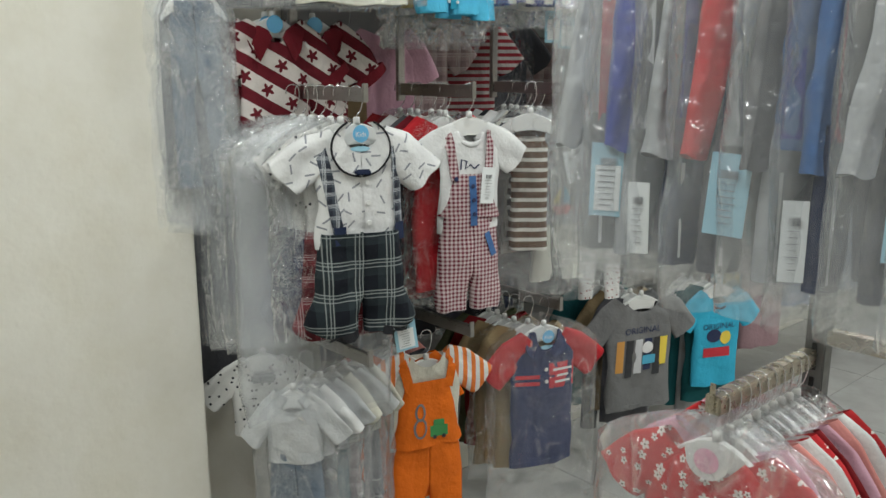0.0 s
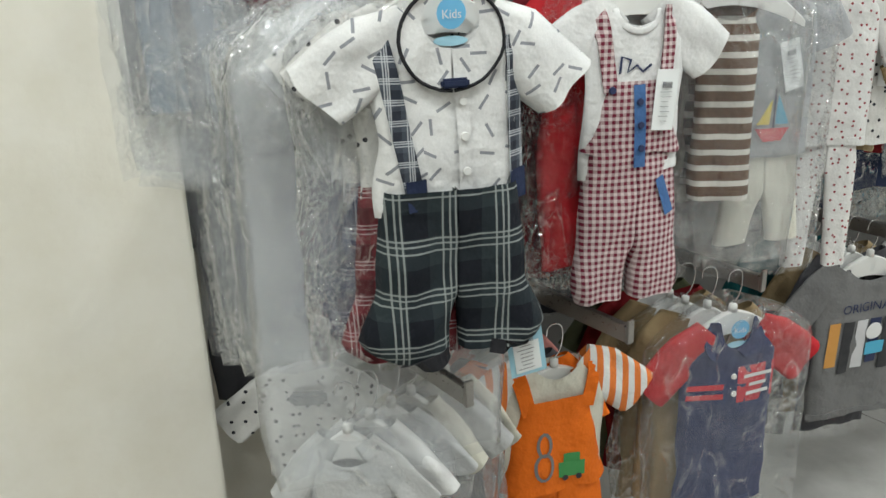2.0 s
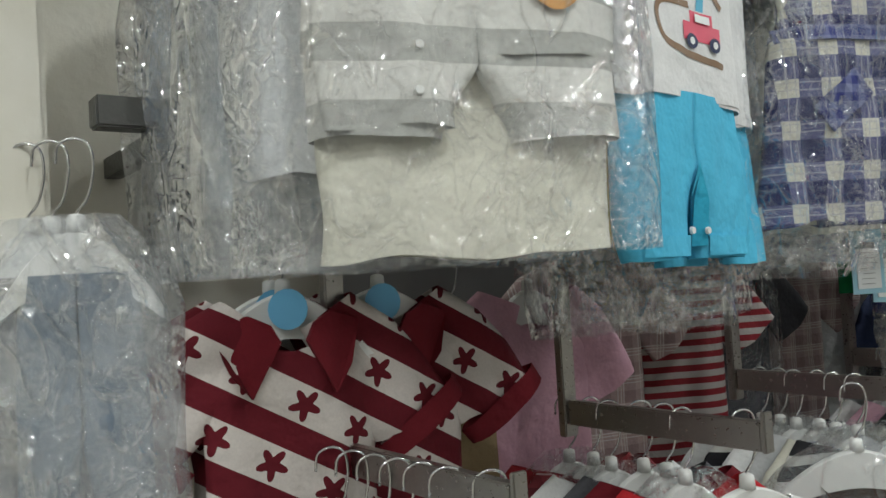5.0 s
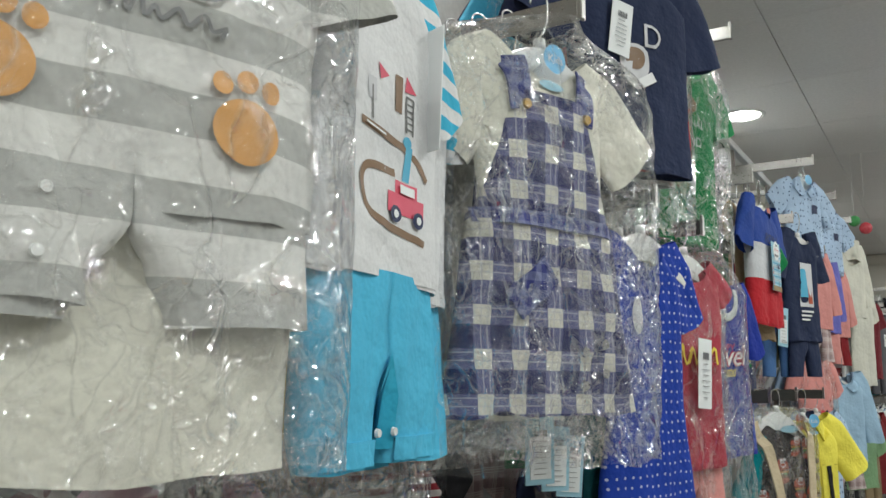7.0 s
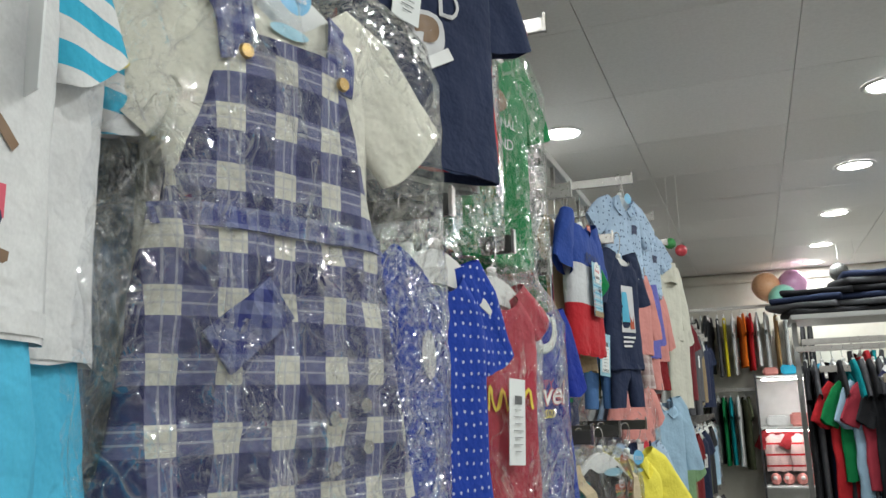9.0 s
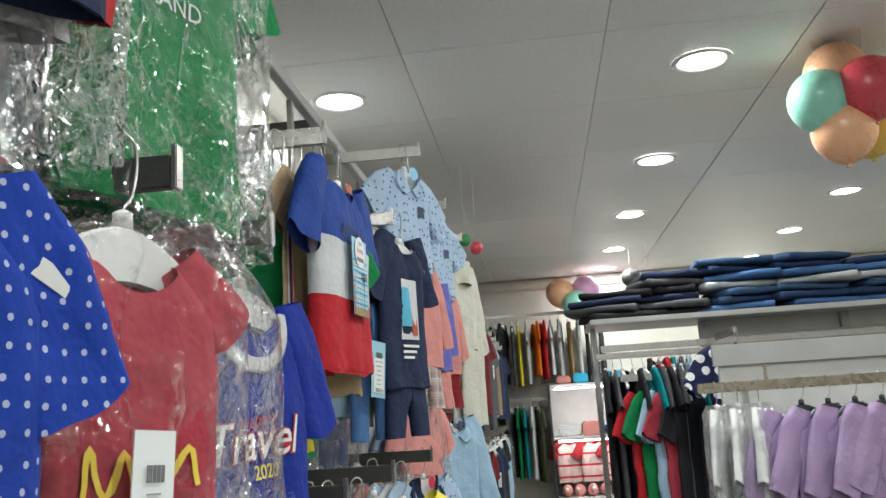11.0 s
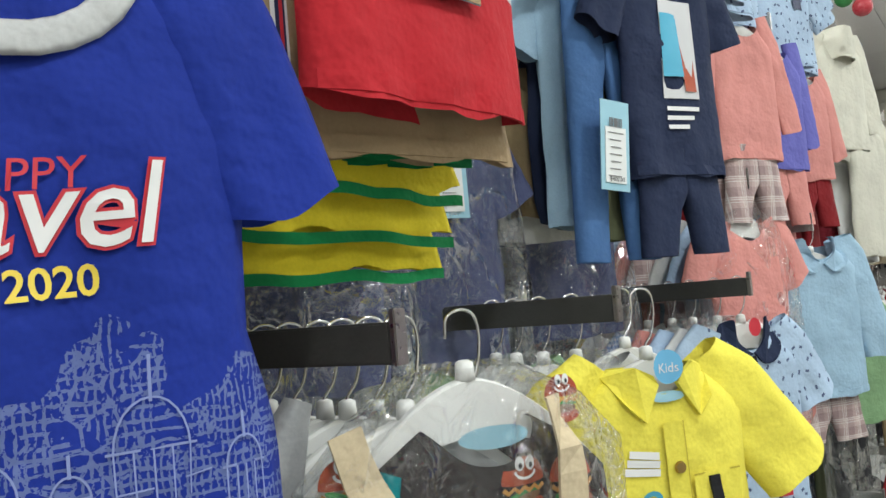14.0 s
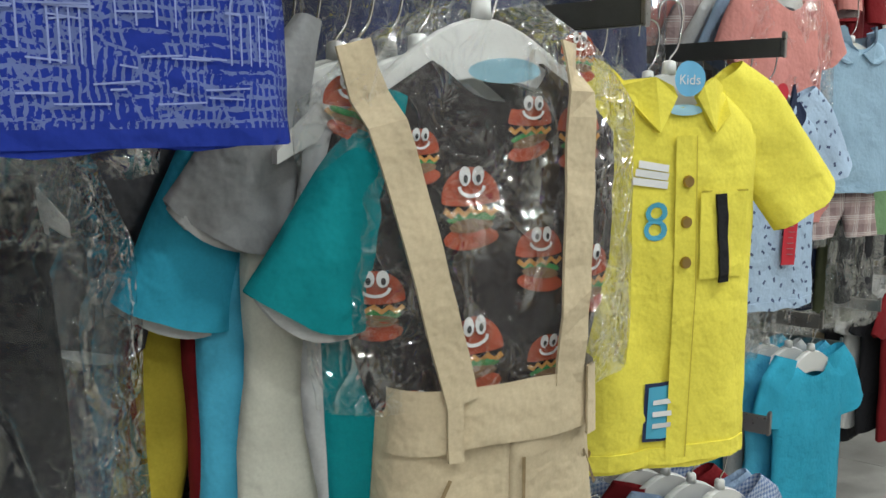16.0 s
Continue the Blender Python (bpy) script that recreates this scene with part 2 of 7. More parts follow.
def sheet(rows, depth, fold, seed, nu, nv, top=0.0, hem=0.0, crumple=0.0):
    """A flattened tube of cloth hung in the x-z plane, front towards -y. rows: (z, left, right) from the top down.
    Gives vertices, faces and the function of its front surface."""
    zs = [r[0] for r in rows]

    def prof(z):
        z = max(min(z, zs[0]), zs[-1])
        for a, b in zip(rows, rows[1:]):
            if z >= b[0]:
                w = (a[0] - z) / max(1e-6, a[0] - b[0])
                return a[1] + (b[1] - a[1]) * w, a[2] + (b[2] - a[2]) * w
        return rows[-1][1:]

    def ripple(x, z):
        n = 1.2 * noise.noise(Vector((x * 12 + z * 3 + seed * 3.7, z * 3.5 + seed, seed))) + 0.6 * noise.noise(Vector((x * 30 - z * 14 + seed, z * 11, seed + 5)))
        n += 0.35 * (1 - 2 * abs(noise.noise(Vector((x * 20 + z * 22, z * 17 - x * 9, seed + 8)))))
        n += 0.9 * (zs[0] - z) / max(1e-6, zs[0] - zs[-1]) * noise.noise(Vector((x * 27 + seed, z * 2.4, seed + 3)))
        if crumple:
            n += crumple * (noise.noise(Vector((x * 22, z * 26, seed + 9))) + 0.7 * noise.noise(Vector((x * 55, z * 50, seed + 2))))
        return n

    def front(x, z):
        l, r = prof(z)
        s = max(-1, min(1, (2 * x - l - r) / max(1e-6, r - l)))
        return -(depth * (1 - s ** 4) ** 0.5 + fold * ripple(x, z) * (1 - s ** 6))

    verts, faces = [], []
    n = 2 * nu
    for j in range(nv + 1):
        v = j / nv
        z = zs[0] + (zs[-1] - zs[0]) * v
        l, r = prof(z)
        for k in range(n):
            i = k if k <= nu else n - k
            s = -math.cos(math.pi * i / nu) * 0.35 + 0.65 * (2 * i / nu - 1)
            x = (l + r) / 2 + s * (r - l) / 2 + s * min(0.011, 0.06 * (r - l)) * noise.noise(Vector((s * 1.5 + seed, z * 12, seed)))
            dz = (top if k <= nu else top * 0.1) * (1 - s * s) * max(0, 1 - v * 4) + hem * (s * s - 0.5) * v ** 4 + min(0.011, 0.12 * (zs[0] - zs[-1])) * noise.noise(Vector((x * 18, seed, 1))) * v ** 5
            y = front(x, z) if k <= nu else depth * (1 - s ** 4) ** 0.5 + fold * 0.8 * ripple(x + 3, z) * (1 - s ** 6)
            verts.append((x, y, z + dz))
    for j in range(nv):
        for k in range(n):
            a, b = j * n + k, j * n + (k + 1) % n
            faces.append((a, a + n, b + n, b))
    return verts, faces, front


def cloth(name, parent, mat, rows, depth=0.013, fold=0.006, seed=None, nu=14, nv=18, top=0.0, hem=0.0, m=None, label="", crumple=0.0):
    seed = random.uniform(0, 50) if seed is None else seed
    verts, faces, front = sheet(rows, depth, fold, seed, nu, nv, top, hem, crumple)
    if m is not None:
        verts = [m @ Vector(v) for v in verts]
    ob = meshed(name, verts, faces, mat, parent, True, label)
    return ob, front


def decal(name, parent, mat, pts, front, lift=0.0022, label="", thick=0.0):
    """A printed or sewn patch that follows the cloth. pts: its outline, x and z."""
    verts = [(x, front(x, z) - lift, z) for x, z in pts]
    cx, cz = sum(p[0] for p in pts) / len(pts), sum(p[1] for p in pts) / len(pts)
    verts.append((cx, front(cx, cz) - lift, cz))
    n = len(pts)
    faces = [(i, (i + 1) % n, n) for i in range(n)]
    return meshed(name, verts, faces, mat, parent, True, label)


def oval(cx, cz, rx, rz, n=18, tilt=0.0):
    c, s = math.cos(radians(tilt)), math.sin(radians(tilt))
    return [(cx + rx * math.cos(a) * c - rz * math.sin(a) * s, cz + rx * math.cos(a) * s + rz * math.sin(a) * c) for a in (2 * math.pi * k / n for k in range(n))]


def quad(x0, x1, z0, z1, skew=0.0):
    return [(x0, z0), (x0 + (x1 - x0) / 2, z0), (x1, z0), (x1 + skew, z1), (x0 + (x1 - x0) / 2 + skew, z1), (x0 + skew, z1)]


def line(name, parent, mat, pts, front, w=0.004, lift=0.0022):
    """A printed stroke along x-z points."""
    pts = [Vector((p[0], 0, p[1])) for p in pts]
    verts, faces = [], []
    for i, p in enumerate(pts):
        d = (pts[min(i + 1, len(pts) - 1)] - pts[max(i - 1, 0)]).normalized()
        nrm = Vector((-d.z, 0, d.x)) * w / 2
        for q in (p + nrm, p - nrm):
            verts.append((q.x, front(q.x, q.z) - lift, q.z))
    for i in range(len(pts) - 1):
        faces.append((2 * i, 2 * i + 1, 2 * i + 3, 2 * i + 2))
    return meshed(name, verts, faces, mat, parent)


def words(name, parent, mat, text, x, z, size, front, lift=0.0025, shear=0.0, align="CENTER", turn=0.0, bold=0.0):
    cu = bpy.data.curves.new(name, "FONT")
    cu.body, cu.size, cu.align_x, cu.shear, cu.offset = text, size, align, shear, bold
    cu.resolution_u = 3
    tmp = bpy.data.objects.new(name, cu)
    me = bpy.data.meshes.new_from_object(tmp)
    bpy.data.objects.remove(tmp)
    bpy.data.curves.remove(cu)
    c, s = math.cos(radians(turn)), math.sin(radians(turn))
    for v in me.vertices:
        a, b = v.co.x * c - v.co.y * s, v.co.x * s + v.co.y * c
        v.co = (x + a, front(x + a, z + b) - lift, z + b)
    me.name = name
    me.materials.clear()
    me.materials.append(mat)
    ob = new(name, me)
    ob.parent = parent
    return ob


# ---- hangers, garments ----
HOOK = [(0, 0, -0.064), (0, 0, -0.048), (0.010, 0, -0.034), (0.0155, 0, -0.008), (0.0125, 0, 0.012), (0, 0, 0.0178), (-0.0125, 0, 0.012), (-0.015, 0, -0.004)]


def hanger_body(rig, w, mat=None, z=-0.06):
    """Moulded hanger: a broad arched plate with a rim, drooping arms and a stub for the hook."""
    n = 18
    verts, faces = [], []
    for i in range(n + 1):
        s = 2 * i / n - 1
        x = s * w * 0.43
        top = z - 0.002 - 0.070 * abs(s) ** 1.7
        h = 0.034 * (1 - abs(s) ** 1.6) + 0.011
        for y, zz in ((-0.0065, top - 0.002), (-0.003, top), (0.003, top), (0.0065, top - 0.002), (0.0055, top - h), (-0.0055, top - h)):
            verts.append((x, y, zz))
    for i in range(n):
        for k in range(6):
            a, b = i * 6 + k, i * 6 + (k + 1) % 6
            faces.append((a, b, b + 6, a + 6))
    faces += [(5, 4, 3, 2, 1, 0), tuple(range(n * 6, n * 6 + 6))]
    body = meshed("hanger", verts, faces, mat or WHITEPL, rig, False)
    tube("hook_stub", [(0, 0, z - 0.004), (0, 0, z + 0.010), (0, 0, z + 0.012)], [0.0085, 0.0075, 0.004], mat or WHITEPL, body, 8)
    tube("hook", curve_pts(HOOK, 4), 0.0014, STEEL, body, 6)
    return body


def hang(name, label, category, y, z, x=FRONT, yaw=-18, w=0.27, group="garments on the wall rack", hanger=True, mat=None, lean=0):
    """A garment's base: an empty on the bar, with its hanger."""
    rig = new(name)
    rig.matrix_world = pose(x, y, z, lean, 0, 90 + yaw)
    tagged(rig, label, category, group)
    if hanger:
        hanger_body(rig, w, mat)
    return rig


def shirt(rig, w, l, mat, smat=None, sl=0.11, sw=0.10, ang=40, z0=-0.085, neck=0.10, drop=0.05, dip=-0.03, depth=0.016, fold=0.0065, hem=0.0, flare=0.0, nu=16, nv=20, names=("body", "sleeve")):
    """Body with sloping shoulders and two short or long sleeves. w: chest width, l: length from the neck."""
    a = w / 2
    rows = [(z0, -neck / 2, neck / 2), (z0 - drop * 0.45, -a * 0.72, a * 0.72), (z0 - drop, -a * 0.98, a * 0.98), (z0 - drop - 0.05, -a, a), (z0 - l * 0.6, -a * 0.98, a * 0.98), (z0 - l, -a - flare, a + flare)]
    ob, front = cloth(names[0], rig, mat, rows, depth, fold, None, nu, nv, dip, hem)
    if nu >= 16:
        strap(rig, mat, -a * 0.96 - flare, z0 - l + 0.009, a * 0.96 + flare, z0 - l + 0.009, 0.014, front, 0.0012, "hem", 14)
    if sl > 0:
        for sgn in (-1, 1):
            t = ang + random.uniform(-6, 6)
            m = Matrix.Translation((sgn * (a * 0.93), 0, z0 - drop * 0.55)) @ pose(0, 0, 0, 0, -sgn * t, 0)
            steps = ((0.05, 0.50, 0.16), (0.0, 0.54, 0.40), (-0.5 * sl, 0.50, 0.46), (-sl, 0.45, 0.50))
            rr = [(z, -sw * p, sw * q) if sgn > 0 else (z, -sw * q, sw * p) for z, p, q in steps]
            cloth(names[1], rig, smat or mat, rr, depth * 0.55, fold * 1.1, None, 12, 12, 0, 0.006, m)
    return front


def legs(rig, w, l, mat, z0, rise=0.45, flare=0.01, depth=0.013, fold=0.006, gap=0.012, cuff=None):
    """Shorts or trousers: two halves that meet at the middle seam and part below the crotch."""
    a, zr, seed = w / 2, z0 - l * rise, random.uniform(0, 50)

    def half(z):
        if z > zr:
            t = (z0 - z) / (z0 - zr)
            return a * (0.88 + 0.12 * min(1, t * 1.3))
        t = (zr - z) / max(1e-4, zr - z0 + l)
        return (a + flare * t) * (1 - (cuff or 0) * max(0.0, (t - 0.6) / 0.4) ** 2)

    def inner(z):
        return 0.0006 + (0 if z > zr else gap * (0.3 + 1.3 * (zr - z) / (l * (1 - rise))) * min(1, (zr - z) / 0.02))

    def ripple(x, z):
        return 1.2 * noise.noise(Vector((x * 13 + z * 3 + seed, z * 4, seed))) + 0.6 * noise.noise(Vector((x * 30 - z * 15, z * 12 + seed, seed + 5)))

    def front(x, z):
        h, q = half(z), inner(z)
        t = max(0, min(1, (zr - z) / 0.05))
        s = max(-1, min(1, x / h))
        sl = max(-1, min(1, (2 * abs(x) - q - h) / (h - q)))
        full, leg = (1 - s ** 4) ** 0.5, (1 - sl ** 4) ** 0.5
        return -(depth * ((1 - t) * full + t * leg) + fold * ripple(x, z) * (1 - s ** 6) * (1 - t + t * (1 - sl ** 6)))

    nu, nv = 9, 16
    for sgn in (-1, 1):
        verts, faces = [], []
        n = 2 * nu
        for j in range(nv + 1):
            z = z0 - l * j / nv
            h, q = half(z), inner(z)
            for k in range(n):
                i = k if k <= nu else n - k
                u = 0.5 - 0.5 * math.cos(math.pi * i / nu) * 0.6 + 0.4 * (i / nu - 0.5)
                x = q + (h - q) * u
                y = front(sgn * x, z)
                zz = z + (0.004 * noise.noise(Vector((sgn * x * 18, seed, 2))) if j == nv else 0)
                verts.append((sgn * x, y if k <= nu else -y * 0.9, zz))
        for j in range(nv):
            for k in range(n):
                b, c = j * n + k, j * n + (k + 1) % n
                faces.append((b, b + n, c + n, c) if sgn > 0 else (b, c, c + n, b + n))
        meshed("leg", verts, faces, mat, rig)
    return front


def strap(rig, mat, x0, z0, x1, z1, w, front, lift=0.004, name="strap", n=8):
    """A band from one point to another, lying on the cloth, with its own thickness."""
    verts, faces = [], []
    d = Vector((x1 - x0, z1 - z0)).normalized()
    nx, nz = -d.y * w / 2, d.x * w / 2
    for i in range(n + 1):
        t = i / n
        x, z = x0 + (x1 - x0) * t, z0 + (z1 - z0) * t
        for s in (1, -1):
            px, pz = x + nx * s, z + nz * s
            y = front(px, pz)
            verts += [(px, y - lift, pz), (px, y - lift + 0.003, pz)]
    for i in range(n):
        a = i * 4
        faces += [(a, a + 2, a + 6, a + 4), (a + 1, a + 5, a + 7, a + 3), (a, a + 4, a + 5, a + 1), (a + 2, a + 3, a + 7, a + 6)]
    return meshed(name, verts, faces, mat, rig, False)


def ring_neck(rig, mat, rx, rz, z, w=0.018, y=-0.013, name="neckband"):
    """Ribbed neckband: a half ring, hanging in front."""
    pts = [(rx * math.cos(a), y * (0.4 + 0.6 * math.sin(a)), z - rz * math.sin(a)) for a in (math.pi * k / 14 for k in range(15))]
    ob = tube(name, pts, w / 2, mat, rig, 8)
    for i, v in enumerate(ob.data.vertices):
        yc = pts[i // 8][1]
        v.co.y = yc + (v.co.y - yc) * 0.22
    return ob


def round_collar(rig, mat, z, rx, rz, front, piping):
    """Peter Pan collar: a flat ring in two halves about the neck, edged with dark piping."""
    for sgn in (-1, 1):
        outer, inner = [], []
        for k in range(15):
            a = radians(-86 + 150 * k / 14)
            outer.append((sgn * rx * math.cos(a) * (1 if k else 0.35), z - rz * 0.25 + rz * math.sin(a)))
            inner.append((sgn * rx * 0.55 * math.cos(a) * (1 if k else 0.2), z + rz * 0.12 + rz * 0.55 * math.sin(a)))
        ys = lambda p: front(p[0] * 0.8, min(p[1], z - 0.012)) - 0.009
        verts = [(p[0], ys(p), p[1]) for p in outer] + [(p[0], ys(p) + 0.003, p[1]) for p in inner]
        n = len(outer)
        faces = [(k, k + 1, k + 1 + n, k + n) if sgn > 0 else (k + n, k + 1 + n, k + 1, k) for k in range(n - 1)]
        ob = meshed("collar", verts, faces, mat, rig, True)
        tube("piping", [(p[0], ys(p) - 0.001, p[1]) for p in outer], 0.0024, piping, ob, 6)


def collar(rig, mat, z, w=0.13, h=0.07, front=None, piping=None):
    """Two rounded collar flaps that meet in front."""
    for sgn in (-1, 1):
        pts = [(0.002 * sgn, z - h * 0.66), (w * 0.2 * sgn, z - h * 1.0), (w * 0.42 * sgn, z - h * 0.9), (w * 0.55 * sgn, z - h * 0.45), (w * 0.47 * sgn, z + 0.008), (w * 0.32 * sgn, z + 0.02), (w * 0.27 * sgn, z - 0.004), (w * 0.21 * sgn, z - h * 0.35), (w * 0.08 * sgn, z - h * 0.6)]
        sm = [(p.x, p.z) for p in curve_pts([(a, 0, b) for a, b in pts + pts[:1]], 3)[:-1]]
        if sgn < 0:
            sm = sm[::-1]
        verts = [(a, front(a, b) - 0.006 - 0.004 * (k % 2) * 0, b) for k, (a, b) in enumerate(sm)] + [(a, front(a, b) - 0.001, b) for a, b in sm]
        n = len(sm)
        faces = [tuple(range(n))] + [(k, k + n, (k + 1) % n + n, (k + 1) % n) for k in range(n)]
        ob = meshed("collar", verts, faces, mat, rig, False)
        if piping:
            path = [(a, front(a, b) - 0.007, b) for a, b in sm[: int(n * 0.58)]]
            tube("piping", path, 0.0022, piping, ob, 6)


def point_collar(rig, mat, z, w, h, front):
    """Shirt collar with pointed flaps standing a little off the cloth."""
    for sgn in (-1, 1):
        pts = [(0.012 * sgn, z - h * 0.35), (w * 0.26 * sgn, z - h * 1.15), (w * 0.40 * sgn, z - h * 0.75), (w * 0.5 * sgn, z - h * 0.1), (w * 0.42 * sgn, z + 0.002), (w * 0.27 * sgn, z + 0.004), (w * 0.14 * sgn, z - 0.006)]
        if sgn < 0:
            pts = pts[::-1]
        n = len(pts)
        verts = [(a, front(a, b) - 0.008, b) for a, b in pts] + [(a, front(a, b) - 0.001, b) for a, b in pts]
        meshed("collar", verts, [tuple(range(n))] + [(k, k + n, (k + 1) % n + n, (k + 1) % n) for k in range(n)], mat, rig, False)


def tag(rig, x, z, w=0.04, h=0.09, mat=None, tilt=0.0, y=-0.03, sticker=False, yawed=0.0, name="price_tag"):
    """A card price tag with bars of print, hung on a thread."""
    mat = mat or PAPER
    c = Matrix.Translation((x, y, z)) @ pose(0, 0, 0, 0, tilt, yawed)
    bm = bmesh.new()
    box(bm, -w / 2, w / 2, -0.0006, 0.0006, -h, 0, 0.0)
    ob = part(name, bm, mat, rig)
    ob.matrix_local = c
    rnd = random.Random(int(abs(x * 1000 + z * 777)))
    if sticker:
        boxed("sticker", -w * 0.36, w * 0.36, -0.0022, -0.0007, -h * 0.92, -h * 0.3, PAPER, ob)
    for k in range(7):
        zz = -h * (0.36 + 0.08 * k)
        ww = w * rnd.uniform(0.16, 0.3)
        boxed("print", -ww, ww * rnd.uniform(0.5, 1), -0.0034, -0.0023, zz - h * 0.008, zz, TAGINK, ob)
    for k in range(9):
        xx = -w * 0.22 + k * w * 0.05
        boxed("barcode", xx, xx + w * rnd.uniform(0.012, 0.03), -0.0034, -0.0023, -h * 0.3, -h * 0.2, TAGINK, ob)
    return ob


def bag(rig, w, l, mat=None, z0=-0.05, depth=0.03, neck=0.07, crumple=1.0, nu=18, nv=26, fold=0.009, shift=0.0, name="plastic_bag"):
    a = w / 2
    if mat in (BAG2, BAG3, BAG5):
        crumple, fold = crumple * 0.25, fold * 0.8
    rows = [(z0, -neck / 2 + shift, neck / 2 + shift), (z0 - 0.03, -a * 0.7 + shift, a * 0.7 + shift), (z0 - 0.075, -a + shift, a + shift), (z0 - l * 0.9, -a * 1.01 + shift, a * 1.01 + shift), (z0 - l, -a * 0.98 + shift, a * 0.98 + shift)]
    ob, _ = cloth(name, rig, mat or BAG, rows, depth, fold, None, nu, nv, 0, 0.0, None, "", crumple)
    ob.visible_shadow = False
    ob["label"] = "clear crinkled plastic garment bag"
    return ob


def buttons(rig, mat, pts, front, r=0.006):
    for x, z in pts:
        y = front(x, z) - 0.006
        bm = bmesh.new()
        bmesh.ops.create_cone(bm, cap_ends=True, segments=12, radius1=r, radius2=r * 0.85, depth=0.003)
        ob = part("button", bm, mat, rig)
        ob.matrix_local = Matrix.Translation((x, y, z)) @ pose(0, 0, 0, 90, 0, 0)


# ---- patterns ----


def p_stripes(c1, c2, period, duty=0.5, axis="Z", phase=0.0):
    return lambda g: g.mix(g.band(g.Z if axis == "Z" else g.X, period, duty, phase), c1, c2)


def p_gingham(c1, c2, size):
    def f(g):
        a, b = g.band(g.X, size, 0.5), g.band(g.Z, size, 0.5)
        return g.mix(g.math("MULTIPLY", g.math("ADD", a, b), 0.5), c1, c2)
    return f


def p_plaid(base, dark, light, size, line_w=0.035):
    def f(g):
        a, b = g.band(g.X, size, 0.45), g.band(g.Z, size, 0.45)
        col = g.mix(g.math("MULTIPLY", g.math("ADD", a, b), 0.5), base, dark)
        for ph in (0.06, 0.16, 0.29):
            for ax in (g.X, g.Z):
                col = g.mix(g.math("MULTIPLY", g.band(ax, size, line_w, ph), 0.72), col, light)
        return col
    return f


def p_tartan(light, mid, dark, thin, size, duty=0.6):
    def f(g):
        a, b = g.band(g.X, size, duty), g.band(g.Z, size, duty)
        col = g.mix(g.math("MAXIMUM", a, b), light, mid)
        col = g.mix(g.math("MULTIPLY", a, b), col, dark)
        for ph in (0.72, 0.9):
            for ax in (g.X, g.Z):
                col = g.mix(g.math("MULTIPLY", g.band(ax, size, 0.035, -ph), 0.6), col, thin)
        return col
    return f


def p_dashes(base, ink, size, length, width):
    def f(g):
        off, rnd = g.cells(size, 0.75)
        x, z = g.split(g.turn(off, g.math("MULTIPLY", rnd, 6.28)))
        k = g.math("MULTIPLY", g.math("LESS_THAN", g.math("ABSOLUTE", x), length / 2), g.math("LESS_THAN", g.math("ABSOLUTE", z), width / 2))
        return g.mix(k, base, ink)
    return f


def p_dots(base, ink, size, r, rand=0.6):
    def f(g):
        off, rnd = g.cells(size, rand)
        x, z = g.split(off)
        d = g.math("SQRT", g.math("ADD", g.math("MULTIPLY", x, x), g.math("MULTIPLY", z, z)))
        return g.mix(g.math("LESS_THAN", d, r), base, ink)
    return f


def p_flowers(base, petal, heart, size, r):
    """Small five-petalled blossoms, scattered and of uneven size."""
    def f(g):
        off, rnd = g.cells(size, 0.95)
        x, z = g.split(g.turn(off, g.math("MULTIPLY", rnd, 6.28)))
        ang = g.math("ARCTAN2", z, x)
        d = g.math("SQRT", g.math("ADD", g.math("MULTIPLY", x, x), g.math("MULTIPLY", z, z)))
        lim = g.math("MULTIPLY", g.math("MULTIPLY_ADD", g.math("ABSOLUTE", g.math("COSINE", g.math("MULTIPLY", ang, 2.5))), 0.55, 0.45), g.math("MULTIPLY_ADD", rnd, r * 0.7, r * 0.5))
        col = g.mix(g.math("LESS_THAN", d, lim), base, petal)
        return g.mix(g.math("LESS_THAN", d, r * 0.2), col, heart)
    return f


def p_stars(base, ink, period, size):
    """Slanting bands, with stars on the light ones."""
    def f(g):
        t = g.math("ADD", g.math("MULTIPLY", g.X, 0.5), g.math("MULTIPLY", g.Z, 0.86))
        u = g.math("SUBTRACT", g.math("MULTIPLY", g.X, 0.86), g.math("MULTIPLY", g.Z, 0.5))
        dark = g.band(t, period, 0.42)
        tt = g.math("SUBTRACT", g.math("FRACT", g.math("ADD", g.math("DIVIDE", t, period), 100.0)), 0.71)
        uu = g.math("SUBTRACT", g.math("FRACT", g.math("ADD", g.math("DIVIDE", u, period), 100.0)), 0.5)
        ang = g.math("ARCTAN2", tt, uu)
        rad = g.math("SQRT", g.math("ADD", g.math("MULTIPLY", tt, tt), g.math("MULTIPLY", uu, uu)))
        lim = g.math("MULTIPLY", g.math("ADD", g.math("MULTIPLY", g.math("COSINE", g.math("MULTIPLY", ang, 5.0)), 0.27), 0.73), size)
        star = g.math("LESS_THAN", rad, lim)
        return g.mix(g.math("MAXIMUM", dark, star), base, ink)
    return f


def p_blocks(stops):
    """Bands of colour from the top down: (z below which it starts, colour)."""
    def f(g):
        col = stops[0][1]
        for z, c in stops[1:]:
            col = g.mix(g.math("LESS_THAN", g.Z, z), col, c)
        return col
    return f


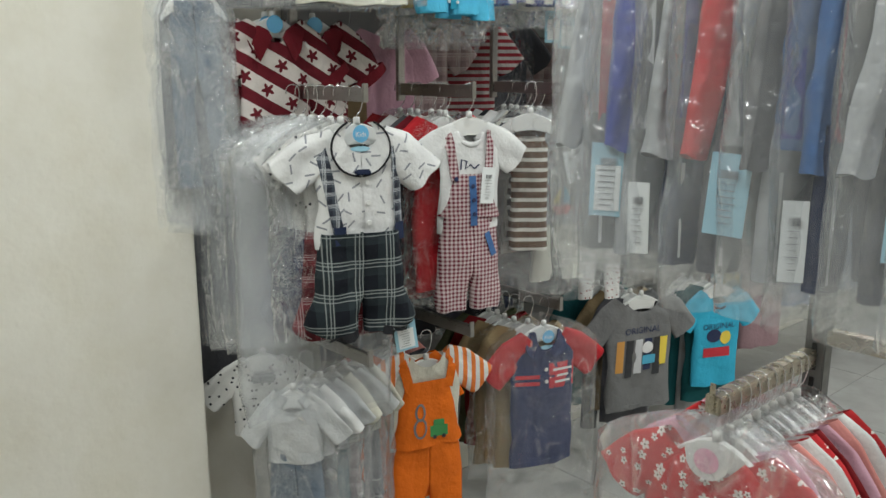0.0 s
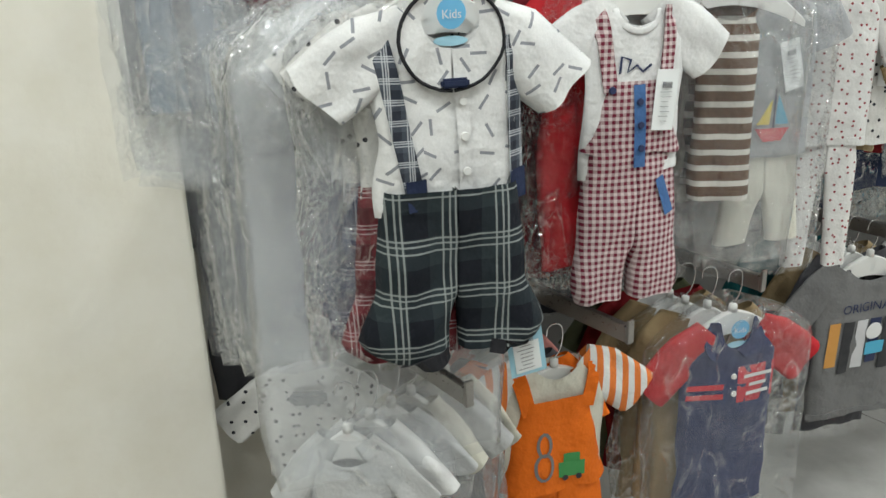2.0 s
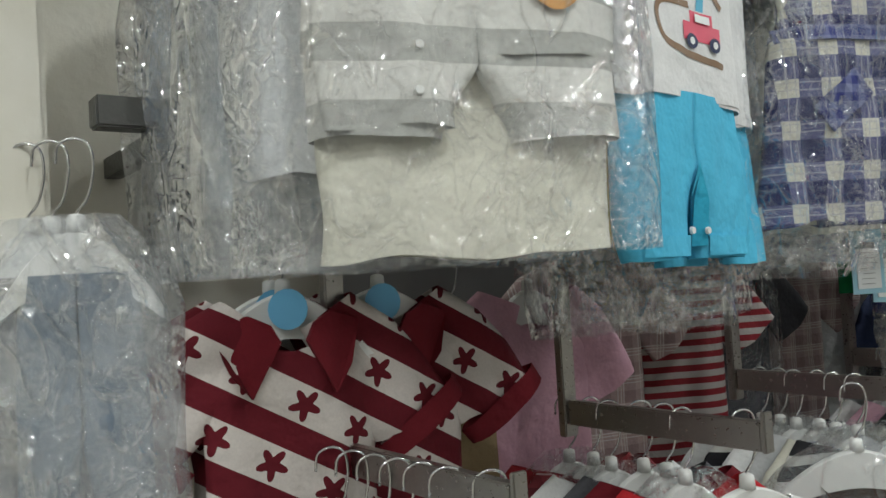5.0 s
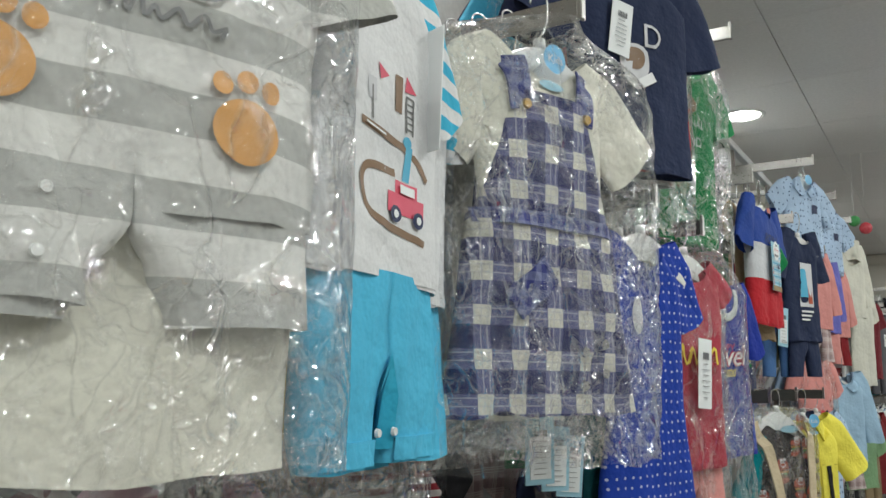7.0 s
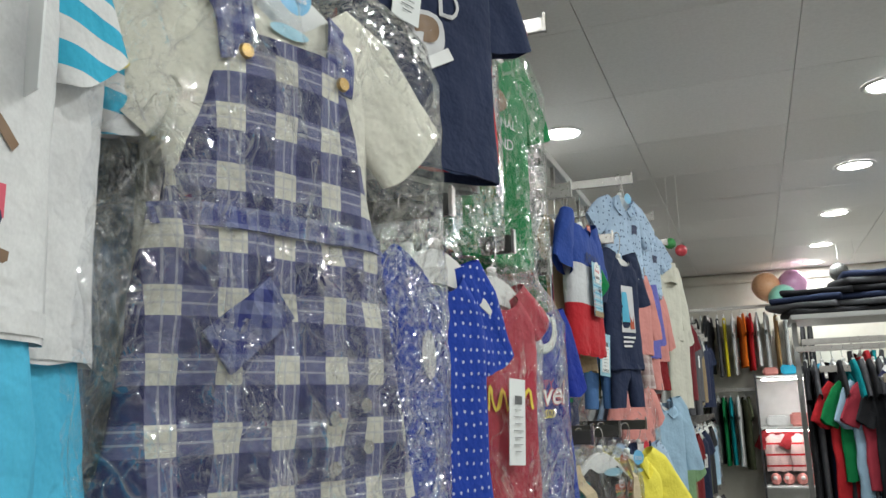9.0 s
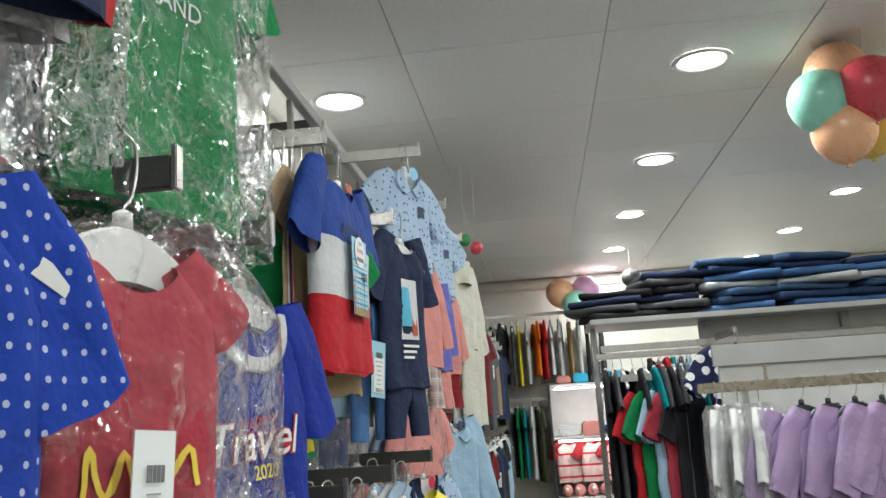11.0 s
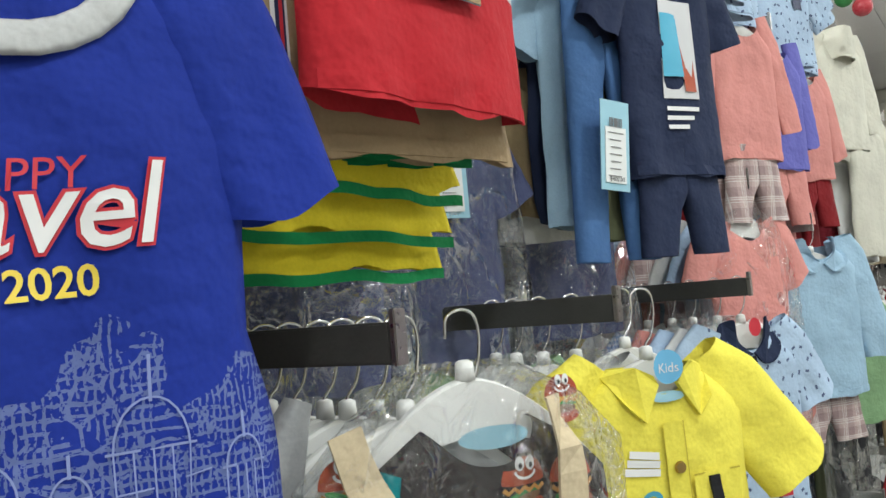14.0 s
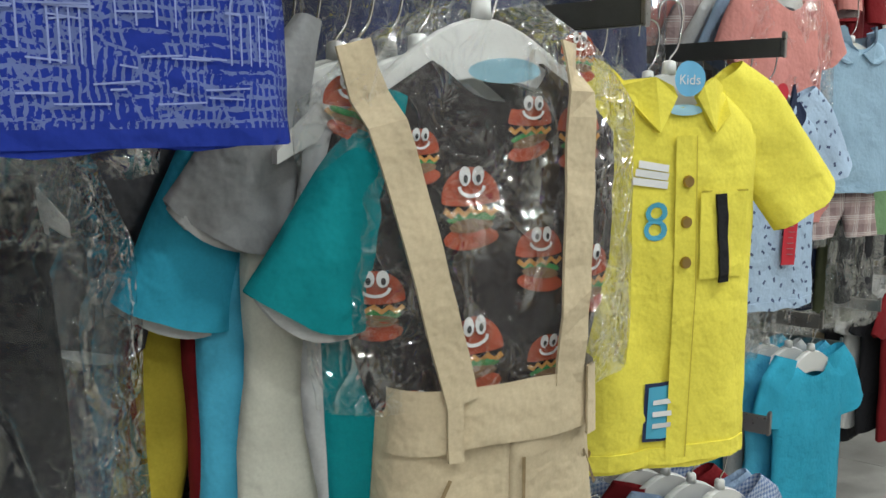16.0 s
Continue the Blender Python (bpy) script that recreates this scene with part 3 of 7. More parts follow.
def p_sketch(base, ink, z0, z1):
    """A fine line drawing of a skyline, densest towards its foot."""
    def f(g):
        def gate(scale, shift):
            mp = g.nt.nodes.new("ShaderNodeMapping")
            mp.inputs["Location"].default_value = (shift, shift, shift)
            g.link(g.P, mp.inputs["Vector"])
            return g.noise(scale, 3, 0.6, mp.outputs[0])
        wob = g.math("MULTIPLY", g.math("SUBTRACT", gate(60, 2.0), 0.5), 0.008)
        up = g.math("MULTIPLY", g.band(g.math("ADD", g.X, wob), 0.0044, 0.36), g.math("GREATER_THAN", gate(34, 5.0), 0.45))
        lo = g.math("MULTIPLY", g.band(g.math("ADD", g.Z, wob), 0.0065, 0.3), g.math("GREATER_THAN", gate(26, 9.0), 0.46))
        w = g.nt.nodes.new("ShaderNodeTexVoronoi")
        w.feature, w.voronoi_dimensions = "DISTANCE_TO_EDGE", "3D"
        w.inputs["Scale"].default_value = 60
        g.link(g.P, w.inputs["Vector"])
        arc = g.math("MULTIPLY", g.math("LESS_THAN", w.outputs["Distance"], 0.05), g.math("GREATER_THAN", gate(20, 13.0), 0.5))
        k = g.math("MAXIMUM", g.math("MAXIMUM", up, lo), arc)
        k = g.math("MULTIPLY", k, g.math("GREATER_THAN", gate(300, 1.0), 0.42))
        top = g.math("ADD", g.math("MULTIPLY", g.noise(15, 2), 0.22), z0 - 0.11)
        k = g.math("MULTIPLY", k, g.math("LESS_THAN", g.Z, top))
        k = g.math("MULTIPLY", k, g.math("GREATER_THAN", g.Z, z1))
        return g.mix(g.math("MULTIPLY", k, 0.8), base, ink)
    return f

# ---- the shop: walls, floor, ceiling, lamps ----
XW, XE, YS, YN = -2.05, 3.2, -2.6, 9.05


def wall_paint(name, col):
    g = G(name)
    geo = g.nt.nodes.new("ShaderNodeNewGeometry")
    P = geo.outputs["Position"]
    c = g.ramp(g.noise(1.3, 5, 0.6, P), [(0.3, tuple(v * 0.93 for v in col)), (0.7, col)])
    c = g.mul(c, g.ramp(g.noise(7, 4, 0.65, P), [(0.35, (0.94, 0.93, 0.90)), (0.6, (1, 1, 1))]))
    g.link(c, g.bsdf.inputs["Base Color"])
    g.bsdf.inputs["Roughness"].default_value = 0.5
    b1 = g.bump(g.noise(5, 4, 0.6, P), 0.012, 0.5)
    g.link(g.bump(g.noise(60, 5, 0.6, P), 0.0016, 0.6, b1), g.bsdf.inputs["Normal"])
    return g.m


CREAM = wall_paint("cream_paint", (0.74, 0.715, 0.64))
g = G("ceiling_tile")
geo = g.nt.nodes.new("ShaderNodeNewGeometry")
c = g.ramp(g.noise(90, 4, 0.6, geo.outputs["Position"]), [(0.3, (0.78, 0.77, 0.76)), (0.7, (0.86, 0.85, 0.84))])
rnd = g.ramp(geo.outputs["Random Per Island"], [(0, (0.93, 0.93, 0.93)), (1, (1, 1, 1))])
g.link(g.mul(c, rnd), g.bsdf.inputs["Base Color"])
g.bsdf.inputs["Roughness"].default_value = 0.42
g.link(g.bump(g.noise(140, 4, 0.7, geo.outputs["Position"]), 0.0012), g.bsdf.inputs["Normal"])
TILE = g.m
g = G("floor_tile")
oi = g.nt.nodes.new("ShaderNodeObjectInfo")
geo = g.nt.nodes.new("ShaderNodeNewGeometry")
c = g.ramp(g.noise(6, 6, 0.65, geo.outputs["Position"]), [(0.3, (0.40, 0.395, 0.37)), (0.7, (0.50, 0.49, 0.47))])
g.link(g.mul(c, g.ramp(oi.outputs["Random"], [(0, (0.93, 0.93, 0.93)), (1, (1, 1, 1))])), g.bsdf.inputs["Base Color"])
g.bsdf.inputs["Roughness"].default_value = 0.22
FLOORT = g.m
GROUT = plain("grout", (0.28, 0.27, 0.25), 0.9)
SEAM = plain("ceiling_seam", (0.45, 0.44, 0.43), 0.8)


def structure(ob, label=""):
    return tagged(ob, label, "", "", "structure")


structure(boxed("wall_west", XW - 0.15, XW, YS, YN, 0, CEIL, CREAM), "cream painted wall behind the clothes racks")
structure(boxed("wall_east", XE, XE + 0.15, YS, YN, 0, CEIL, CREAM), "plain cream painted wall")
structure(boxed("wall_south", XW, XE, YS - 0.15, YS, 0, CEIL, CREAM), "plain cream painted wall")
structure(boxed("wall_north", XW, XE, YN, YN + 0.15, 0, CEIL, CREAM), "cream painted end wall above clothes rail")
structure(boxed("column", XW + 0.001, -1.775, YS, 0.834, 0.001, CEIL - 0.001, CREAM, None, 0.006), "cream painted plaster pillar with smooth edge")
floor = structure(boxed("floor", XW, XE, YS, YN, -0.1, -0.004, GROUT), "light grey glossy floor tiles with thin joints")
bm = bmesh.new()
box(bm, -0.2985, 0.2985, -0.2985, 0.2985, -0.006, 0.0, 0.0015)
tile_ob = part("tile", bm, FLOORT, floor)
tile_ob.location = (XW + 0.3, YS + 0.3, 0)
for i in range(9):
    for j in range(20):
        if i or j:
            o = tile_ob.copy()
            scene.collection.objects.link(o)
            o.location = (min(XW + 0.3 + 0.6 * i, XE), YS + 0.3 + 0.6 * j, 0)
# ceiling of lay-in tiles
bm = bmesh.new()
px_, py_ = -1.51 - 0.62, 3.48 - 0.62 * 10
for i in range(10):
    for j in range(20):
        x0, y0 = px_ + 0.62 * i, py_ + 0.62 * j
        box(bm, max(x0 + 0.0012, XW), min(x0 + 0.6188, XE), max(y0 + 0.0012, YS), min(y0 + 0.6188, YN), CEIL + 0.0015 * ((i * 7 + j * 3) % 3), CEIL + 0.015)
structure(part("ceiling", bm, TILE), "suspended ceiling of pale grey tiles")
structure(boxed("ceiling_void", XW, XE, YS, YN, CEIL + 0.016, CEIL + 0.1, SEAM), "dark gap above the ceiling tiles")
structure(boxed("cornice", XW + 0.002, XE - 0.002, YN - 0.045, YN - 0.001, CEIL - 0.09, CEIL - 0.002, CREAM, None, 0.012), "cream cornice under the ceiling")

LENS = glow("lamp_lens", (1.0, 0.98, 0.95), 16.0)
RIM = plain("lamp_rim", (0.8, 0.8, 0.79), 0.4)


def downlight(x, y):
    rig = new("downlight")
    rig.location = (x, y, CEIL)
    tagged(rig, "round white recessed ceiling downlight switched on", "ceiling lamp", "ceiling downlights")
    ring = []
    for r, z in ((0.075, 0.0), (0.080, -0.006), (0.092, -0.008), (0.097, -0.001)):
        ring.append((r, z))
    n = 32
    verts = [(r * math.cos(2 * math.pi * k / n), r * math.sin(2 * math.pi * k / n), z) for r, z in ring for k in range(n)]
    faces = [(j * n + k, j * n + (k + 1) % n, (j + 1) * n + (k + 1) % n, (j + 1) * n + k) for j in range(3) for k in range(n)]
    meshed("rim", verts, faces, RIM, rig)
    meshed("lens", [(0.0755 * math.cos(2 * math.pi * k / n), 0.0755 * math.sin(2 * math.pi * k / n), -0.002) for k in range(n)][::-1], [tuple(range(n))], LENS, rig, False, "glowing frosted lens")
    li = bpy.data.lights.new("downlight_beam", "AREA")
    li.shape, li.size, li.energy, li.color = "DISK", 0.15, LAMP_W, (0.945, 1.0, 0.975)
    lo = new("beam", li)
    lo.parent = rig
    lo.location = (0, 0, -0.012)


for x, y in LAMPS:
    downlight(x, y)

# ---- wall rack: rails, drop brackets and face-out bars ----
# Tone of the shade in the gaps between hung clothes.
GAP_SHADE = plain("rack_panel", (0.16, 0.155, 0.15), 0.55)


def faceout(y, z, x0=-1.72, x1=-1.455, mat=None, drop=0.32, top=True):
    """A bar out from the wall on a drop bracket."""
    mat = mat or BARM
    rig = new("faceout_bar")
    rig.location = (0, y, z)
    tagged(rig, "brushed steel face-out bar on a drop bracket", "display bar", "face-out bars")
    boxed("bar", x0, x1, -0.006, 0.006, -0.015, 0.0149, mat, rig, 0.0015)
    boxed("post", x0 - 0.013, x0 - 0.0005, -0.011, 0.011, -0.03, drop, BARM, rig, 0.0015)
    boxed("end_stop", x1 + 0.0005, x1 + 0.006, -0.007, 0.007, -0.016, 0.024, BARM, rig, 0.001)
    return rig


def rail(z, y0, y1, x=-1.727, mat=None):
    rig = boxed("wall_rail", x - 0.013, x + 0.013, y0, y1, z - 0.014, z + 0.014, mat or DARKBAR, None, 0.002)
    tagged(rig, "plain steel rail along the wall rack", "rail", "wall rails")
    k = 0
    yy = y0 + 0.1
    while yy < y1:
        boxed("bracket", XW, x - 0.0135, yy - 0.01, yy + 0.01, z - 0.012, z + 0.012, DARKBAR, rig)
        yy += 0.9
    return rig


ROW_MID, ROW_LOW, ROW_TOP = 1.385, 0.79, 2.12
BAYS = [1.085, 1.405, 1.75, 2.08, 2.40]
for y in BAYS:
    faceout(y, ROW_MID)
for y in (1.085, 1.405, 1.75, 2.2, 2.68, 3.1):
    faceout(y, ROW_LOW)
for y in BAYS[:3]:
    faceout(y, ROW_TOP)
for y in (2.10, 2.40, 2.66):
    faceout(y, 1.935, x1=-1.472, mat=DARKBAR)
    faceout(y, 2.43, drop=0.1)
for y in (2.945, 3.34, 3.90, 4.5, 5.03):
    faceout(y, 1.605, x1=-1.462, mat=DARKBAR)
    faceout(y, 0.98)
for y in (3.01, 3.64, 4.15, 4.42, 4.75, 5.25):
    faceout(y, 2.17, x1=-1.49)
faceout(4.12, 1.80, x1=-1.50)
faceout(4.3, 1.08, x1=-1.46)
faceout(4.47, 1.72, x1=-1.46)
for y in (2.40, 2.70):
    faceout(y, 1.56, x1=-1.575, mat=DARKBAR)
for y in (3.95, 4.6, 5.2):
    faceout(y, 2.43, drop=0.1)
rail(ROW_MID + 0.335, 0.86, 3.2)
rail(ROW_LOW + 0.335, 0.86, 3.2)
rail(ROW_TOP + 0.335, 0.86, 2.0)
rail(2.275, 2.0, 2.8)
rail(1.94, 2.75, 5.6)
rail(2.52, 2.0, 5.6, mat=plain("pale_steel", (0.6, 0.6, 0.58), 0.4, 0.3))
rail(1.16, 1.45, 3.1, -1.88)
rail(1.12, 0.9, 1.44, -1.90)
rail(1.40, 2.85, 5.6, -1.88)
# Dark sheet added over the cream wall; its colour stands for shade between clothes.
panel = boxed("back_board", XW + 0.002, XW + 0.02, 1.25, 8.8, 0.15, 2.62, GAP_SHADE)
structure(panel, "added dark backing that stands for the shade behind the clothes")

# ---- cloth colours ----
WHITE = (0.78, 0.78, 0.77)
F_WHITE = fab("white_cotton", WHITE)
F_DASH = fab("white_dash_print", p_dashes((0.8, 0.8, 0.79), (0.30, 0.31, 0.34), 0.034, 0.021, 0.004))
F_NAVY = fab("navy_cotton", (0.022, 0.032, 0.075))
F_BLACK = fab("black_cotton", (0.022, 0.022, 0.026))
F_PLAID = fab("black_green_plaid", p_plaid((0.028, 0.04, 0.045), (0.008, 0.010, 0.016), (0.36, 0.39, 0.38), 0.072))
F_PLAIDN = fab("navy_plaid", p_plaid((0.05, 0.06, 0.12), (0.02, 0.025, 0.06), (0.4, 0.4, 0.45), 0.06))
F_PLAIDR = fab("maroon_plaid", p_plaid((0.25, 0.04, 0.05), (0.10, 0.015, 0.02), (0.55, 0.45, 0.45), 0.05))
F_STRAPP = fab("strap_plaid", p_plaid((0.09, 0.105, 0.13), (0.03, 0.035, 0.05), (0.6, 0.62, 0.64), 0.026, 0.06))
F_GING = fab("red_navy_gingham", p_gingham((0.66, 0.56, 0.55), (0.17, 0.018, 0.04), 0.0105))
F_RED = fab("red_cotton", (0.52, 0.022, 0.03))
F_DKRED = fab("dark_red_cotton", (0.25, 0.015, 0.02))
F_CRIMSON = fab("washed_red_cotton", (0.42, 0.045, 0.07))
F_ORANGE = fab("orange_cotton", (0.83, 0.17, 0.012))
F_ORSTR = fab("orange_white_stripe", p_stripes((0.8, 0.8, 0.78), (0.80, 0.22, 0.05), 0.026, 0.5, "X"))
F_BRSTR = fab("brown_white_stripe", p_stripes((0.13, 0.075, 0.045), (0.7, 0.68, 0.62), 0.027, 0.36))
F_BKSTR = fab("black_white_stripe", p_stripes((0.03, 0.03, 0.035), (0.75, 0.74, 0.7), 0.03, 0.4))
F_GREY = fab("grey_jersey", (0.38, 0.39, 0.40))
F_LGREY = fab("light_grey_jersey", (0.56, 0.57, 0.57))
F_DGREY = fab("dark_grey_jersey", (0.09, 0.09, 0.10))
F_BEIGE = fab("beige_twill", (0.64, 0.53, 0.36))
F_KHAKI = fab("khaki_twill", (0.30, 0.22, 0.12))
F_TAN = fab("tan_twill", (0.45, 0.28, 0.12))
F_SAND = fab("sand_jersey", (0.40, 0.29, 0.17))
F_OLIVET = fab("olive_jersey", (0.085, 0.10, 0.05))
F_OLIVE = fab("olive_twill", (0.10, 0.11, 0.06))
F_PINK = fab("pink_cotton", (0.72, 0.42, 0.52))
F_SALMON = fab("salmon_cotton", (0.72, 0.30, 0.27))
F_CYAN = fab("bright_cyan_cotton", (0.045, 0.46, 0.68))
F_SKY = fab("bright_sky_cotton", (0.09, 0.50, 0.74))
F_TEAL = fab("teal_cotton", (0.0, 0.24, 0.27))
F_DTEAL = fab("dark_teal_cotton", (0.01, 0.10, 0.11))
F_LBLUE = fab("light_blue_cotton", (0.42, 0.56, 0.76))
F_LBPRINT = fab("light_blue_print", p_dashes((0.46, 0.60, 0.78), (0.10, 0.13, 0.25), 0.025, 0.008, 0.0045))
F_DENIM = fab("pale_denim", (0.36, 0.53, 0.68))
F_JEAN = fab("blue_denim", (0.07, 0.16, 0.36))
F_VIOLET = fab("violet_cotton", (0.16, 0.16, 0.52))
F_ROYAL = fab("royal_blue_cotton", (0.011, 0.032, 0.29))
F_TRAVEL = fab("royal_blue_skyline_print", p_sketch((0.011, 0.032, 0.29), (0.16, 0.21, 0.43), -0.325, -0.452))
F_ROYDOT = fab("royal_blue_dotted", p_dots((0.012, 0.05, 0.36), (0.45, 0.5, 0.7), 0.016, 0.0022, 0.2))
F_GREEN = fab("green_cotton", (0.005, 0.20, 0.06))
F_LGREEN = fab("light_green_cotton", (0.25, 0.42, 0.22))
F_YELLOW = fab("yellow_cotton", (0.86, 0.70, 0.035))
F_SOFTYEL = fab("bright_yellow_poplin", (0.93, 0.82, 0.11))
F_MUSTARD = fab("mustard_cotton", (0.62, 0.50, 0.06))
F_DOTW = fab("white_spotted_cotton", p_dots((0.72, 0.71, 0.68), (0.03, 0.03, 0.04), 0.024, 0.0032, 0.9))
F_STAR = fab("maroon_star_print", p_stars((0.68, 0.62, 0.58), (0.135, 0.010, 0.018), 0.062, 0.26))
F_MAROON = fab("maroon_rib", (0.16, 0.01, 0.018))
F_PAW = fab("grey_cream_broad_stripe", p_stripes((0.45, 0.45, 0.42), (0.72, 0.71, 0.67), 0.058, 0.5, "Z", 0.35))
F_CARTOP = fab("white_romper_jersey", (0.78, 0.78, 0.78))
F_CYSTR = fab("cyan_white_stripe", p_stripes((0.05, 0.46, 0.68), (0.78, 0.78, 0.78), 0.03, 0.5))
F_DRESS = fab("blue_cream_check", p_tartan((0.62, 0.60, 0.51), (0.12, 0.125, 0.24), (0.03, 0.035, 0.11), (0.45, 0.45, 0.48), 0.050, 0.55))
F_DRESST = fab("navy_strap_check", p_gingham((0.20, 0.22, 0.36), (0.04, 0.05, 0.19), 0.02))
F_CREAM = fab("pale_stone_twill", (0.66, 0.66, 0.57))
F_INDIGO = fab("indigo_cotton", (0.05, 0.06, 0.19))
F_IVORY = fab("ivory_jersey", (0.70, 0.68, 0.58))
F_FLAG = fab("blue_white_red_panels", p_blocks([(0, (0.024, 0.065, 0.30)), (-0.16, (0.62, 0.63, 0.65)), (-0.25, (0.50, 0.02, 0.03))]))
F_BURG = fab("dark_brown_grey_poplin", (0.032, 0.027, 0.028))
F_FLORAL = fab("red_floral_print", p_flowers((0.60, 0.03, 0.035), (0.85, 0.78, 0.74), (0.10, 0.05, 0.03), 0.027, 0.0085))
F_POLO = fab("navy_polo_pique", (0.03, 0.042, 0.12))
F_REDSTR = fab("red_white_stripe", p_stripes((0.30, 0.03, 0.04), (0.55, 0.50, 0.48), 0.02, 0.5))
F_LBPLAID = fab("blue_small_check", p_gingham((0.55, 0.62, 0.75), (0.14, 0.22, 0.45), 0.008))
F_PLAIDPK = fab("pink_grey_plaid", p_plaid((0.55, 0.42, 0.40), (0.35, 0.25, 0.25), (0.75, 0.72, 0.7), 0.04))
P_ORANGE = plain("orange_print", (0.62, 0.30, 0.07), 0.6)
P_RED = plain("red_print", (0.60, 0.03, 0.05), 0.6)
P_PINKRED = plain("pink_red_print", (0.72, 0.10, 0.16), 0.6)
P_BROWN = plain("brown_print", (0.22, 0.13, 0.07), 0.6)
P_GREY = plain("grey_print", (0.18, 0.18, 0.18), 0.6)
P_LGREY = plain("light_grey_print", (0.62, 0.62, 0.64), 0.6)
P_GREEN = plain("green_print", (0.05, 0.28, 0.08), 0.6)
P_BURG = plain("burger_bun_print", (0.42, 0.075, 0.03), 0.6)
P_BLUE = plain("blue_print", (0.08, 0.42, 0.62), 0.6)
P_WHITE = plain("white_print", (0.8, 0.8, 0.8), 0.6)
P_SKY = plain("pale_blue_print", (0.24, 0.30, 0.58), 0.6)
P_NAVY = plain("navy_print", (0.02, 0.03, 0.09), 0.6)
BRASS = plain("brass_button", (0.45, 0.30, 0.12), 0.35, 1.0)


def neck_disc(rig, front, z=-0.085, mat=None, x=0.0):
    """Round size marker on the hanger's neck with its small woven label below."""
    ob = decal("size_disc", rig, mat or DISC, oval(x, z, 0.019, 0.019), lambda a, b: front(a, min(b, -0.09)) - 0.006, 0.004, "round coloured size marker")
    words("lettering", rig, P_WHITE, "Kids", x, z - 0.006, 0.015, lambda a, b: front(a, min(b, -0.09)) - 0.006, 0.0052)
    decal("label", rig, BLUECARD, oval(x, z - 0.033, 0.022, 0.006), front, 0.003)
    return ob


def filler(y, z, cols, n=6, x=FRONT, step=0.032, yaw=-14, w=0.24, l=0.36, bagged=0.0, bagmat=None, names="bagged_shirt", pants=0.3, jit=0.012, label=None, sl=0.10, bl=None):
    """Garments packed one behind the other on a bar."""
    for k in range(n):
        mat = cols[k % len(cols)]
        hue = mat.name.split(".")[0].replace("_", " ")
        inbag = random.random() < bagged
        is_pants = random.random() < pants
        kind = "hanging_trousers" if is_pants else "hanging_shirt"
        lab = label or (f"{hue} child's {'trousers' if is_pants else 'shirt'} on hanger" + (" in clear bag" if inbag else ""))
        rig = hang(kind, lab, "trousers" if is_pants else "shirt", y + random.uniform(-jit, jit), z, x - step * k, yaw + random.uniform(-7, 7), w * 0.95)
        ww, ll = w * random.uniform(0.9, 1.05), l * random.uniform(0.9, 1.1)
        if is_pants:
            legs(rig, ww * 0.8, ll, mat, -0.10, 0.35, 0.005)
        else:
            shirt(rig, ww, ll, mat, sl=sl, ang=22, nu=10, nv=10)
            if random.random() < 0.35:
                tag(rig, random.uniform(-0.03, 0.05), -0.2, 0.036, 0.08, PAPER, 4, -0.024)
        if inbag:
            bag(rig, ww * 1.35, (bl or ll + 0.12), bagmat or BAG2, nu=10, nv=14, depth=0.016, fold=0.006)


# ---- first bay, middle row ----
rig = hang("romper_set", "white dash-print baby shirt with black plaid shorts and braces", "baby outfit", 1.092, ROW_MID, FRONT, -18)
f = shirt(rig, 0.195, 0.245, F_DASH, sl=0.10, sw=0.10, ang=47, z0=-0.088, depth=0.02, fold=0.008)
round_collar(rig, F_DASH, -0.098, 0.066, 0.062, f, F_BLACK)
neck_disc(rig, f, -0.083)
line("placket", rig, F_WHITE, [(0.012, -0.16), (0.016, -0.24), (0.018, -0.33)], f, 0.018, 0.003)
buttons(rig, WHITEPL, [(0.014, -0.19), (0.016, -0.235), (0.017, -0.28)], f)
boxed("bow_tie", -0.016, 0.02, -0.036, -0.026, -0.172, -0.16, F_NAVY, rig, 0.003)
f2 = legs(rig, 0.212, 0.235, F_PLAID, -0.30, 0.6, 0.045, 0.034, 0.016, 0.004, 0.32)
for sg, a, b in ((-1, -0.090, -0.052), (1, 0.084, 0.09)):
    strap(rig, F_STRAPP, a, -0.095, b, -0.31, 0.024, f, 0.005)
    strap(rig, F_NAVY, b, -0.285, b + 0.002, -0.325, 0.027, f, 0.008, "strap_end")
for sg in (-1, 1):
    strap(rig, F_BLACK, 0.015 + 0.03 * sg, -0.53, 0.02 + 0.10 * sg, -0.545, 0.02, f2, 0.004, "cuff")
tag(rig, 0.10, -0.52, 0.055, 0.075, BLUECARD, -8, -0.012, True)
SETS = ((F_DOTW, F_PLAIDR, 0.50), (F_DOTW, F_PLAIDN, 0.70), (F_WHITE, F_NAVY, 0.52), (F_DOTW, F_NAVY, 0.54), (F_WHITE, F_PLAIDN, 0.53), (F_DOTW, F_NAVY, 0.55), (F_WHITE, F_DGREY, 0.54))
